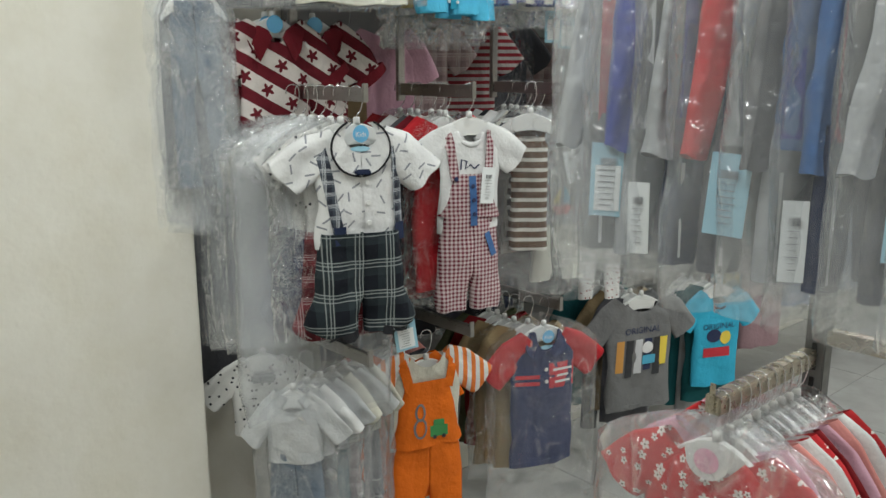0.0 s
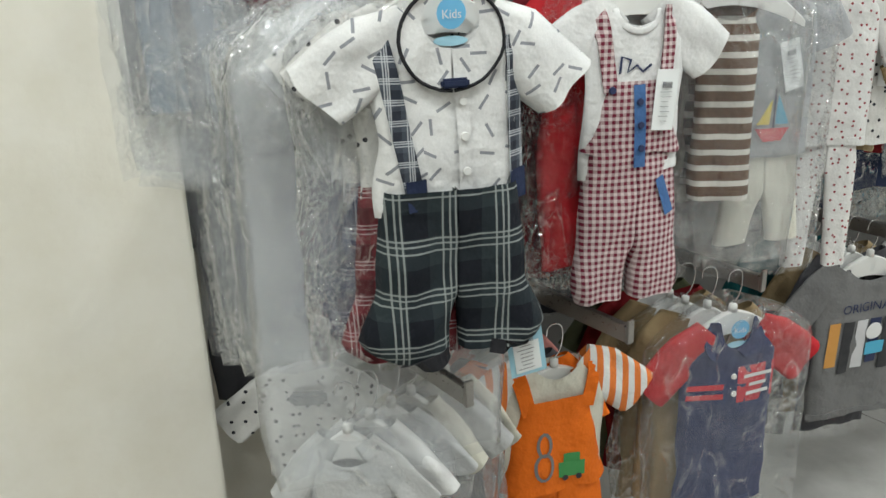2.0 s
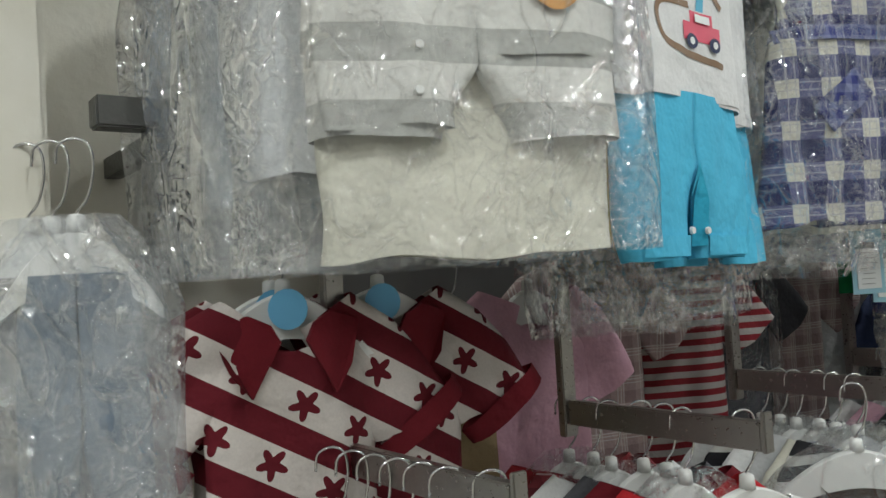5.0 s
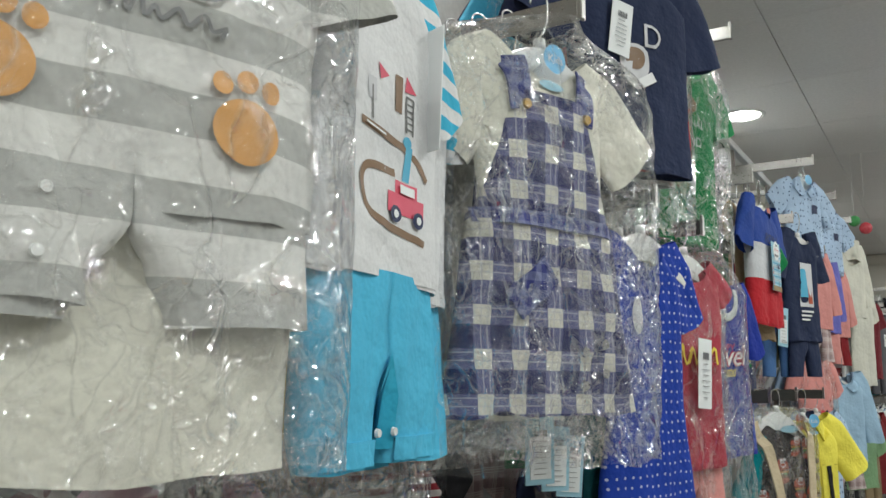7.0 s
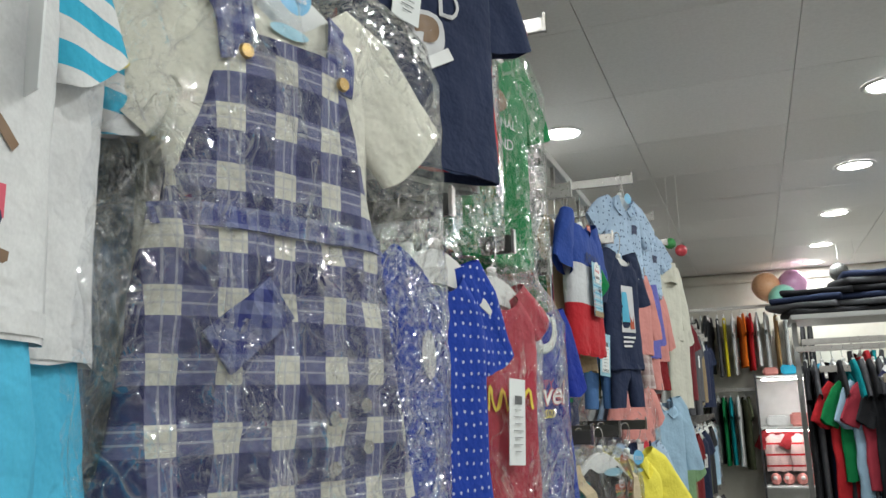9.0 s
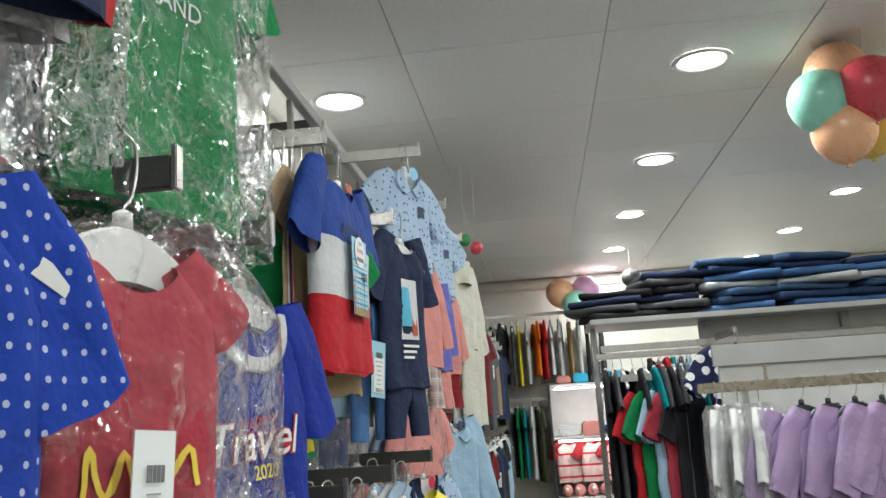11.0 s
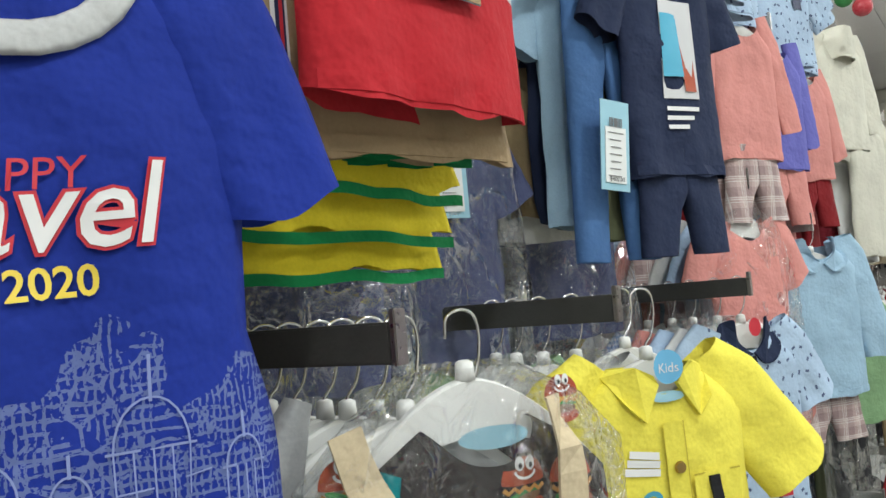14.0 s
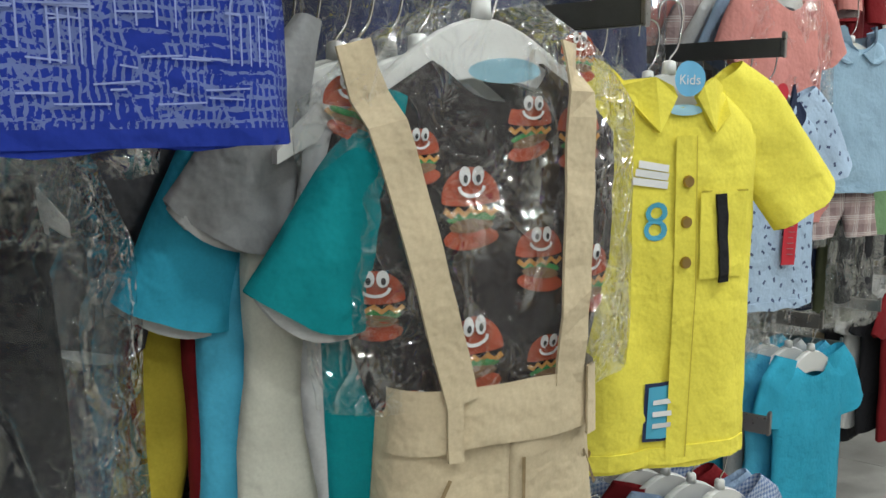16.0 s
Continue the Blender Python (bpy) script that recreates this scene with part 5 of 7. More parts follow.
f = shirt(rig, 0.215, 0.24, F_IVORY, sl=0.11, sw=0.12, ang=38, z0=-0.085, depth=0.017, fold=0.003)
f2, fr = cloth("bib", rig, F_DRESS, [(-0.135, -0.066, 0.066), (-0.2, -0.088, 0.088), (-0.30, -0.115, 0.115)], 0.029, 0.005)
sk, fs = cloth("skirt", rig, F_DRESS, [(-0.29, -0.118, 0.118), (-0.40, -0.135, 0.135), (-0.525, -0.158, 0.158)], 0.028, 0.012, None, 24, 22, 0, 0.0)
strap(rig, F_DRESST, -0.118, -0.295, 0.118, -0.295, 0.018, fs, 0.004, "waistband")
for sg in (-1, 1):
    strap(rig, F_DRESST, 0.062 * sg, -0.09, 0.052 * sg, -0.16, 0.034, f, 0.008)
    buttons(rig, BRASS, [(0.052 * sg, -0.155)], fr, 0.007)
strap(rig, F_DRESST, -0.075, -0.40, -0.02, -0.355, 0.04, fs, 0.007, "pocket_flap")
buttons(rig, BRASS, [(-0.036, -0.372)], fs, 0.008)
buttons(rig, STEEL, [(0.03, -0.45), (0.068, -0.44), (0.035, -0.49), (0.075, -0.475)], fs, 0.007)
neck_disc(rig, f, -0.085)
bag(rig, 0.41, 0.55, BAG, depth=0.045, z0=-0.035, nu=34, nv=46, fold=0.013)
filler(1.74, ROW_TOP, [F_IVORY, F_LBLUE, F_IVORY, F_NAVY, F_LBLUE], 5, FRONT - 0.06, 0.04, -18, 0.24, 0.42, 0.8, BAG, pants=0.0, bl=0.52)
for k in range(3):
    tag(rig, 0.05 + 0.06 * k, -0.53 - 0.015 * k, 0.05, 0.085, BLUECARD, 3 * k, 0.06 + 0.03 * k, True)

# ---- second bay ----
rig = hang("hanging_tee", "navy child's tee with round badge print, price tag attached", "tee", 2.09, 2.43, FRONT - 0.01, -28)
f = shirt(rig, 0.28, 0.35, F_NAVY, sl=0.12, sw=0.13, ang=22, z0=-0.10, depth=0.02)
ring_neck(rig, F_DKRED, 0.055, 0.05, -0.105, 0.014)
words("lettering", rig, P_LGREY, "B  D", 0.0, -0.235, 0.06, f)
decal("badge", rig, P_LGREY, oval(-0.005, -0.265, 0.034, 0.034), f)
decal("badge", rig, P_BROWN, oval(-0.005, -0.258, 0.022, 0.020), f, 0.004)
line("badge_ribbon", rig, P_WHITE, [(-0.03, -0.29), (0.0, -0.305), (0.035, -0.285)], f, 0.018, 0.005)
tag(rig, -0.035, -0.17, 0.045, 0.095, PAPER, 8, -0.03)
filler(2.13, 2.43, [F_RED, F_LGREY, F_NAVY, F_SKY, F_NAVY], 5, FRONT - 0.025, 0.035, -34, 0.26, 0.36, 0.2, BAG, pants=0.0)
rig = hang("dotted_dress", "royal blue dress with fine white dots", "dress", 2.10, 1.94, FRONT, -18)
f = shirt(rig, 0.20, 0.42, F_ROYDOT, sl=0.10, ang=25, z0=-0.09, flare=0.03)
decal("rabbit_patch", rig, P_LGREY, oval(-0.04, -0.2, 0.014, 0.03), f)
filler(2.10, 1.94, [F_DTEAL, F_NAVY, F_ROYAL, F_GREEN], 4, FRONT - 0.04, 0.045, -18, 0.2, 0.4, 0.3, BAG, pants=0.0)
for dx, y in ((0.0, 2.355), (-0.06, 2.42)):
    rig = hang("sleeveless_dress", "washed red sleeveless dress with gold script in a bag", "dress", y, 1.94, FRONT + dx, -18)
    f = shirt(rig, 0.215, 0.37, F_CRIMSON, sl=0.035, sw=0.09, ang=35, z0=-0.088, depth=0.022, fold=0.01)
    line("gold_script", rig, YELLOWINK, [(p.x, p.z) for p in curve_pts([(-0.06, 0, -0.27), (-0.055, 0, -0.235), (-0.04, 0, -0.27), (-0.02, 0, -0.24), (-0.012, 0, -0.27), (0.01, 0, -0.245), (0.018, 0, -0.27), (0.04, 0, -0.24), (0.05, 0, -0.27)], 4)], f, 0.006)
    legs(rig, 0.2, 0.14, F_SALMON, -0.42, 0.5)
    bag(rig, 0.34, 0.52, plastic("thin_clear_bag", 0.01, 4.4, 9.0, 0.5) if dx == 0 else BAG, depth=0.034, shift=0.035)
    if dx == 0:
        tag(rig, -0.01, -0.225, 0.042, 0.125, PAPER, 4, -0.045)
filler(2.40, 1.94, [F_CRIMSON, F_LBLUE, F_CRIMSON], 3, FRONT - 0.11, 0.04, -18, 0.2, 0.4, 0.8, BAG, pants=0.0)

rig = hang("hanging_tee", "royal blue tee printed with white script and city skyline", "tee", 2.705, 1.94, FRONT - 0.03, -18, 0.27)
f = shirt(rig, 0.265, 0.372, F_TRAVEL, F_ROYAL, sl=0.13, sw=0.095, ang=13, z0=-0.092, depth=0.02, fold=0.006, neck=0.12, flare=0.014)
ring_neck(rig, F_LGREY, 0.070, 0.066, -0.092, 0.019, -0.027)
decal("neck_label", rig, P_NAVY, quad(-0.03, 0.014, -0.118, -0.104), lambda a, b: -0.004)
words("lettering", rig, P_RED, "HAPPY", 0.0, -0.234, 0.024, f, 0.0028, 0.15, "CENTER", 3)
words("lettering", rig, P_RED, "Travel", -0.010, -0.266, 0.064, f, 0.0026, 0.25, "CENTER", 3, 0.0022)
words("lettering", rig, P_WHITE, "Travel", -0.010, -0.266, 0.064, f, 0.0036, 0.25, "CENTER", 3, 0.0003)
words("lettering", rig, YELLOWINK, "2020", 0.018, -0.289, 0.023, f, 0.0028, 0, "CENTER", 2, 0.0004)
# skyline domes
for cx, zb, r, h in ((0.062, -0.372, 0.020, 0.050), (0.115, -0.39, 0.012, 0.03), (-0.02, -0.385, 0.016, 0.035), (0.02, -0.392, 0.010, 0.024), (-0.075, -0.38, 0.018, 0.04)):
    pts = [(cx - r * math.cos(a), zb + h * 0.55 * math.sin(a)) for a in (math.pi * k / 12 for k in range(13))]
    line("skyline_dome", rig, P_SKY, pts, f, 0.0012, 0.0015)
    line("skyline_spire", rig, P_SKY, [(cx, zb + h * 0.5), (cx, zb + h)], f, 0.0018, 0.0015)
    for k in range(5):
        xx = cx - r + r * k / 2
        line("skyline_column", rig, P_SKY, [(xx, zb), (xx, zb - 0.028)], f, 0.001, 0.0015)
    line("skyline_ledge", rig, P_SKY, [(cx - r * 1.2, zb), (cx + r * 1.2, zb)], f, 0.0014, 0.0015)
for k in range(26):
    x0, z0 = random.uniform(-0.11, 0.105), random.uniform(-0.44, -0.39)
    line("skyline_stroke", rig, P_SKY, [(x0, z0), (x0 + random.uniform(0.008, 0.03), z0 + random.uniform(-0.002, 0.002))], f, 0.001, 0.0015)
filler(2.66, 1.94, [F_CRIMSON, F_ROYAL, F_RED, F_ROYAL, F_NAVY], 4, FRONT - 0.10, 0.04, -18, 0.22, 0.34, 0.5, BAG, pants=0.0)

for dx, y in ((-0.02, 2.48), (-0.055, 2.52), (-0.09, 2.56)):
    rig = hang("hanging_tee", "green child's tee with arched cream print, bagged", "tee", y, 2.40, FRONT + dx - 0.01, -14)
    f = shirt(rig, 0.27, 0.40, F_GREEN, sl=0.12, ang=25, z0=-0.085, depth=0.02)
    words("lettering", rig, P_LGREY, "BRAND", -0.01, -0.275, 0.028, f)
    words("lettering", rig, P_LGREY, "ORIGINAL", -0.01, -0.235, 0.024, f)
    decal("print", rig, P_BROWN, oval(-0.01, -0.19, 0.03, 0.02), f)
    tag(rig, -0.05, -0.14, 0.045, 0.09, PAPER, 0, -0.034)
    bag(rig, 0.35, 0.45, BAG, depth=0.034, nu=24, nv=30, shift=0.02)
for k in range(2):
    rig = hang("hanging_tee", "plain green child's tee beside a flag-panel tee", "tee", 2.955 - 0.012 * k, 2.15, FRONT - 0.055 - 0.028 * k, -26)
    shirt(rig, 0.30, 0.32, F_GREEN, sl=0.13, sw=0.11, ang=30, z0=-0.08, depth=0.009, fold=0.004)

# ---- third bay, upper rows ----
rig = hang("hanging_tee", "blue, white and red panel tee with a picture card", "tee", 3.03, 2.145, FRONT + 0.02, -5)
f = shirt(rig, 0.265, 0.305, F_FLAG, fab("flag_blue_sleeve", (0.024, 0.065, 0.30)), sl=0.10, sw=0.095, ang=20, z0=-0.058, depth=0.02)
ring_neck(rig, fab("flag_blue_sleeve", (0.024, 0.065, 0.30)), 0.05, 0.04, -0.06, 0.012)
decal("neck_label", rig, P_BURG, quad(-0.03, 0.005, -0.075, -0.062), f, 0.003)
words("lettering", rig, P_NAVY, "ROYAL", 0.0, -0.155, 0.035, f)
pc = boxed("picture_card", -0.035, 0.04, -0.0335, -0.0325, -0.275, -0.15, BLUECARD, rig, 0.0, "blue beach picture card")
flat = lambda a, b: -0.0336
for k in range(9):
    boxed("card_wave", -0.033, 0.038, -0.0345, -0.0337, -0.256 + 0.0085 * k, -0.2535 + 0.0085 * k, P_LGREY if k % 2 else P_BLUE, pc)
boxed("card_beach", -0.034, 0.039, -0.0345, -0.0337, -0.2745, -0.262, F_SAND, pc)
words("card_lettering", pc, P_RED, "RELAX", -0.028, -0.262, 0.016, flat, 0.0012, 0, "LEFT", 90)
for k in range(7):
    a = 0.2 + 0.45 * k
    line("card_palm", pc, P_NAVY, [(0.018, -0.218), (0.018 + 0.012 * math.cos(a), -0.214 + 0.012 * math.sin(a)), (0.018 + 0.02 * math.cos(a), -0.219 + 0.015 * math.sin(a))], flat, 0.0022, 0.0014)
line("card_palm", pc, P_NAVY, [(0.018, -0.218), (0.015, -0.245), (0.016, -0.266)], flat, 0.0026, 0.0014)
meshed("card_sticker", [(x, -0.0352, z) for x, z in oval(0.0, -0.172, 0.026, 0.025, 24)], [tuple(range(24))], PAPER, pc, False)
words("card_lettering", pc, INK, "NEW", 0.0, -0.161, 0.009, lambda a, b: -0.0352, 0.0006)
words("card_lettering", pc, P_RED, "Arrival", 0.0, -0.173, 0.013, lambda a, b: -0.0352, 0.0006)
boxed("card_bar", -0.016, 0.016, -0.0361, -0.0354, -0.187, -0.181, TAGINK, pc)
for k, (mat, nm) in enumerate(((F_KHAKI, "khaki"), (F_OLIVE, "olive"), (F_DGREY, "dark grey"), (F_KHAKI, "khaki"), (F_OLIVE, "olive"), (F_BEIGE, "beige"))):
    rig = hang("hanging_trousers", f"child's {nm} cotton trousers behind a panel tee", "trousers", 2.98 - 0.01 * k, 2.15, FRONT - 0.20 - 0.022 * k, -10)
    legs(rig, 0.21, 0.36, mat, -0.07, 0.35, 0.01, 0.007, 0.003)
for k in range(4):
    mat = F_YELLOW if k % 2 == 0 else F_GREEN
    rig = hang("hanging_shorts", "yellow shorts with green hem hung in a stack", "shorts", 3.0 + 0.006 * k, 2.15, FRONT - 0.036 - 0.018 * k, -10, 0.16)
    d = 0.034 * k - 0.008
    _, fh = cloth("seat", rig, F_YELLOW, [(-0.10 - d, -0.03, 0.03), (-0.29 - d, -0.035, 0.035), (-0.305 - d, -0.10, 0.10), (-0.36 - d, -0.128, 0.13), (-0.395 - d, -0.128, 0.142)], 0.006, 0.005, None, 24, 12)
    line("hem_band", rig, F_GREEN, [(-0.124 + 0.262 * j / 24, -0.396 - d + 0.007 * noise.noise(Vector((j * 0.21, k * 3.3, 0.5))) - 0.008 * (j / 24) ** 2) for j in range(25)], fh, 0.010, 0.003)
for k, (mat, nm, y, x, w, l) in enumerate(((F_SAND, "sand", 3.03, 0.0, 0.26, 0.325), (F_OLIVET, "olive", 3.03, -0.07, 0.30, 0.31), (F_OLIVET, "olive", 3.03, -0.09, 0.31, 0.32))):
    rig = hang("hanging_tee", f"{nm} child's tee with striped side tape", "tee", y, 2.145, FRONT + x - 0.01, -13)
    f = shirt(rig, w, l, mat, sl=0.05, sw=0.08, ang=14, z0=-0.07, depth=0.007, fold=0.004)
    for c, (pm, ww) in enumerate(((P_WHITE, 0.014), (P_NAVY, 0.008), (P_RED, 0.003))):
        line("side_tape", rig, pm, [(-w / 2 + 0.018, -0.15), (-w / 2 + 0.017, -0.07 - l + 0.01)], f, ww, 0.002 + 0.0012 * c)

rig = hang("tee_set", "navy tee with orange and white print above jeans", "child outfit", 3.645, 2.17, FRONT + 0.02, -24)
f = shirt(rig, 0.185, 0.34, F_NAVY, sl=0.12, sw=0.075, ang=18, z0=-0.06, depth=0.018, fold=0.011)
ring_neck(rig, F_WHITE, 0.05, 0.04, -0.062, 0.012)
decal("print", rig, P_LGREY, quad(-0.03, 0.035, -0.29, -0.15), f)
decal("print", rig, P_BLUE, quad(-0.03, 0.005, -0.26, -0.17), f, 0.004)
decal("print", rig, P_BURG, quad(0.008, 0.03, -0.28, -0.18), f, 0.004)
for k in range(3):
    line("print_bar", rig, P_WHITE, [(-0.03, -0.305 - 0.013 * k), (0.03 - 0.012 * k, -0.305 - 0.013 * k)], f, 0.006, 0.004)
legs(rig, 0.16, 0.15, F_NAVY, -0.36, 0.4, 0.005)
pt = tag(rig, -0.13, -0.30, 0.05, 0.12, BLUECARD, 6, -0.02, True)
words("price", pt, INK, "$400.00", 0.0, -0.108, 0.008, lambda a, b: -0.0036, 0.0002)
rig = hang("hanging_jeans", "pale blue child's jeans beside a navy tee", "jeans", 3.56, 2.17, FRONT - 0.045, -24)
legs(rig, 0.13, 0.42, F_JEAN, -0.09, 0.35)
filler(3.62, 2.17, [F_OLIVE, F_DENIM, F_NAVY, F_KHAKI, F_WHITE], 5, FRONT - 0.05, 0.035, -20, 0.22, 0.38, 0.0, pants=0.5)
for y, z, n in ((3.93, 2.43, 3), (4.58, 2.43, 2)):
    for k in range(n):
        rig = hang("hanging_shirt", "light blue child's shirt with small navy print", "shirt", y + 0.10 * k, z, FRONT - 0.01 * k, -26)
        f = shirt(rig, 0.21, 0.24, F_LBPRINT, sl=0.10, sw=0.10, ang=38, z0=-0.085)
        collar(rig, F_LBPRINT, -0.085, 0.11, 0.05, f)
        decal("size_disc", rig, DISC, oval(0, -0.075, 0.02, 0.018), lambda a, b: -0.03)
        decal("chest_badge", rig, P_NAVY, quad(0.03, 0.06, -0.19, -0.16), f)
for y, m1, m2 in ((4.15, F_SALMON, F_PLAIDPK), (4.42, F_VIOLET, F_SALMON), (4.75, F_SALMON, F_DKRED)):
    rig = hang("shirt_set", "child's jacket and shirt in soft pink and violet", "child outfit", y, 2.17, FRONT, -24)
    f = shirt(rig, 0.19, 0.27, m1, sl=0.19, sw=0.065, ang=12, z0=-0.06)
    legs(rig, 0.16, 0.15, m2, -0.30, 0.5)
    filler(y, 2.17, [m2, F_DKRED, F_BLACK, F_BEIGE], 4, FRONT - 0.04, 0.045, -20, 0.22, 0.42, 0.3, BAG, pants=0.5)
rig = hang("hanging_jacket", "cream hooded child's jacket on the upper bar", "jacket", 5.25, 2.35, FRONT + 0.02, -24)
f = shirt(rig, 0.24, 0.34, F_IVORY, sl=0.26, sw=0.09, ang=16, z0=-0.05)
cloth("hood", rig, F_IVORY, [(-0.02, -0.04, 0.04), (-0.06, -0.075, 0.075), (-0.12, -0.05, 0.05)], 0.045, 0.008)

# ---- third bay, lower rows ----
rig = hang("suspender_set", "dark burger-print shirt with cream braces and trousers, bagged", "child outfit", 3.03, 1.605, FRONT + 0.033, -28, 0.23, hanger=False)
hanger_body(rig, 0.25, None, -0.034)
f = shirt(rig, 0.25, 0.262, F_BURG, sl=0.0, flare=-0.034, z0=-0.07, depth=0.03, fold=0.007)


def burger(rig, f, x, z, s, tilt=0):
    decal("burger_print", rig, P_BURG, [(x - 0.028 * s * math.cos(a), z + (0.027 * s * math.sin(a) if a < math.pi else 0.004 * s * math.sin(a))) for a in (math.tau * k / 24 for k in range(24))][::-1], f)
    line("smile_print", rig, P_WHITE, [(x + 0.012 * s * math.cos(a), z + 0.012 * s + 0.008 * s * math.sin(a)) for a in (math.pi + math.pi * k / 8 for k in range(9))], f, 0.003 * s, 0.0045)
    decal("burger_print", rig, P_GREEN, oval(x, z - 0.014 * s, 0.024 * s, 0.005 * s, 14, tilt), f, 0.003)
    line("burger_print", rig, P_ORANGE, [(x + 0.026 * s * (j / 4 - 1), z - (0.006 + 0.005 * (j % 2)) * s) for j in range(9)], f, 0.005 * s, 0.0032)
    decal("burger_print", rig, P_BROWN, oval(x, z - 0.020 * s, 0.022 * s, 0.006 * s, 14, tilt), f, 0.0035)
    decal("burger_print", rig, P_BURG, oval(x, z - 0.030 * s, 0.027 * s, 0.010 * s, 16, tilt), f, 0.003)
    for k in (-1, 1):
        decal("eye_print", rig, P_WHITE, oval(x + 0.006 * s * k, z + 0.020 * s, 0.0055 * s, 0.008 * s, 12), f, 0.0045)
        decal("pupil_print", rig, INK, oval(x + 0.006 * s * k, z + 0.018 * s, 0.0022 * s, 0.0035 * s, 8), f, 0.0055)


for x, z, s, t in ((-0.014, -0.172, 0.92, 0), (0.082, -0.12, 0.75, 10), (-0.095, -0.10, 0.75, -25), (-0.012, -0.285, 0.95, 4), (0.095, -0.235, 0.85, 0), (0.055, -0.30, 0.7, 8), (0.045, -0.215, 0.75, -8), (0.035, -0.115, 0.7, 14), (-0.055, -0.135, 0.6, 6), (0.10, -0.06, 0.6, 0), (-0.09, -0.24, 0.8, 0), (-0.06, -0.33, 0.7, 0)):
    burger(rig, f, x - 0.012, z, s, t)
decal("neck_label", rig, BLUECARD, oval(0.0, -0.078, 0.028, 0.009), f, 0.004)
ff = legs(rig, 0.206, 0.42, F_BEIGE, -0.318, 0.42, 0.0, 0.046, 0.008, 0.004)
wb, fw = cloth("waistband", rig, F_BEIGE, [(-0.308, -0.094, 0.098), (-0.356, -0.098, 0.102)], 0.050, 0.003, None, 18, 4)
strap(rig, F_BEIGE, -0.112, -0.06, -0.044, -0.318, 0.026, f, 0.024, n=14)
strap(rig, F_BEIGE, 0.058, -0.055, 0.052, -0.318, 0.026, f, 0.024, n=14)
line("fly_seam", rig, F_KHAKI, [(0.01, -0.37), (0.012, -0.47)], ff, 0.003)
for xx in (-0.05, 0.075):
    strap(rig, F_BEIGE, xx, -0.306, xx, -0.362, 0.012, fw, 0.005, "belt_loop")
    line("pocket_seam", rig, F_KHAKI, [(xx, -0.38), (xx * 1.5, -0.43)], ff, 0.003)
buttons(rig, BRASS, [(0.10, -0.40)], ff, 0.005)
bag(rig, 0.285, 0.30, BAG, depth=0.038, z0=-0.025, nu=30, nv=36, fold=0.006, shift=0.0)
# polos and trousers hung one behind the other; (depth, leg cloth, leg edges above and below, sleeve cloth, sleeve place, turn, length, width)
STACK = ((-0.005, F_TEAL, (-0.090, -0.03), (-0.085, -0.04), F_TEAL, (-0.058, -0.14), 24, 0.122, 0.074),
         (-0.035, F_CREAM, (-0.122, -0.03), (-0.142, -0.045), F_GREY, (-0.088, -0.085), 24, 0.115, 0.075),
         (-0.065, F_SKY, (-0.14, -0.07), (-0.145, -0.11), F_CYAN, (-0.108, -0.11), 20, 0.155, 0.075),
         (-0.09, F_DKRED, (-0.135, -0.06), (-0.135, -0.10), F_DGREY, (-0.15, -0.12), 24, 0.16, 0.08),
         (-0.125, F_MUSTARD, (-0.16, -0.09), (-0.18, -0.125), F_DGREY, (-0.175, -0.10), 24, 0.13, 0.08),
         (-0.155, F_INDIGO, (-0.18, -0.11), (-0.2, -0.15), F_DGREY, (-0.18, -0.10), 20, 0.13, 0.08),
         (-0.19, F_DTEAL, (-0.205, -0.13), (-0.225, -0.17), F_BLACK, (-0.19, -0.10), 20, 0.14, 0.08),
         (-0.225, F_OLIVE, (-0.20, -0.13), (-0.235, -0.17), F_BLACK, (-0.20, -0.10), 24, 0.15, 0.08),
         (-0.255, F_OLIVE, (-0.21, -0.13), (-0.27, -0.17), F_BLACK, (-0.22, -0.10), 24, 0.16, 0.08))
for k, (dx, leg, e0, e1, slv, (sx, sz), turn, ln, sw) in enumerate(STACK):
    hue = leg.name.split(".")[0].replace("_", " ")
    rig = hang("polo_set", f"child's polo over {hue} trousers" + (" in a clear bag" if k in (6, 8) else ""), "child outfit", 3.0, 1.605, FRONT + dx, -24)
    cloth("body", rig, F_LGREY if k < 3 else F_DGREY, [(-0.085, -0.045, 0.045), (-0.12, -0.10, 0.10), (-0.30, -0.10, 0.10), (-0.44, -0.095, 0.10)], 0.010, 0.003, None, 14, 14)
    for sg in (-1, 1):
        q0, q1 = (e0, e1) if sg < 0 else ((0.0, 0.09), (0.02, 0.10))
        cloth("leg", rig, leg, [(-0.17 if sg < 0 else -0.42, *q0), (-0.29, *q0) if sg < 0 else (-0.43, *q0), (-0.44, *q1), (-0.82, q1[0] + 0.006, q1[1])], 0.013, 0.008, None, 12, 24)
    m = Matrix.Translation((sx, -0.024 if k == 0 else -0.006, sz)) @ pose(0, 0, 0, 0, turn, 0)
    sv, _ = cloth("sleeve", rig, slv, [(0.05, -sw * 0.12, sw * 0.12), (-0.02, -sw * 0.4, sw * 0.36), (-ln, -sw * 0.62, sw * 0.66)], 0.018 if k == 0 else 0.013, 0.008, None, 14, 14, 0, 0.014, m)
    cloth("sleeve_lining", sv, F_LGREY, [(-ln + 0.03, -sw * 0.54, sw * 0.56), (-ln - 0.006, -sw * 0.57, sw * 0.6)], 0.008 if k == 0 else 0.006, 0.003, None, 14, 4, 0, 0.014, m)
    if k in (6, 8):
        bag(rig, 0.32, 0.78, BAG, depth=0.016, shift=-0.06, crumple=0.8)
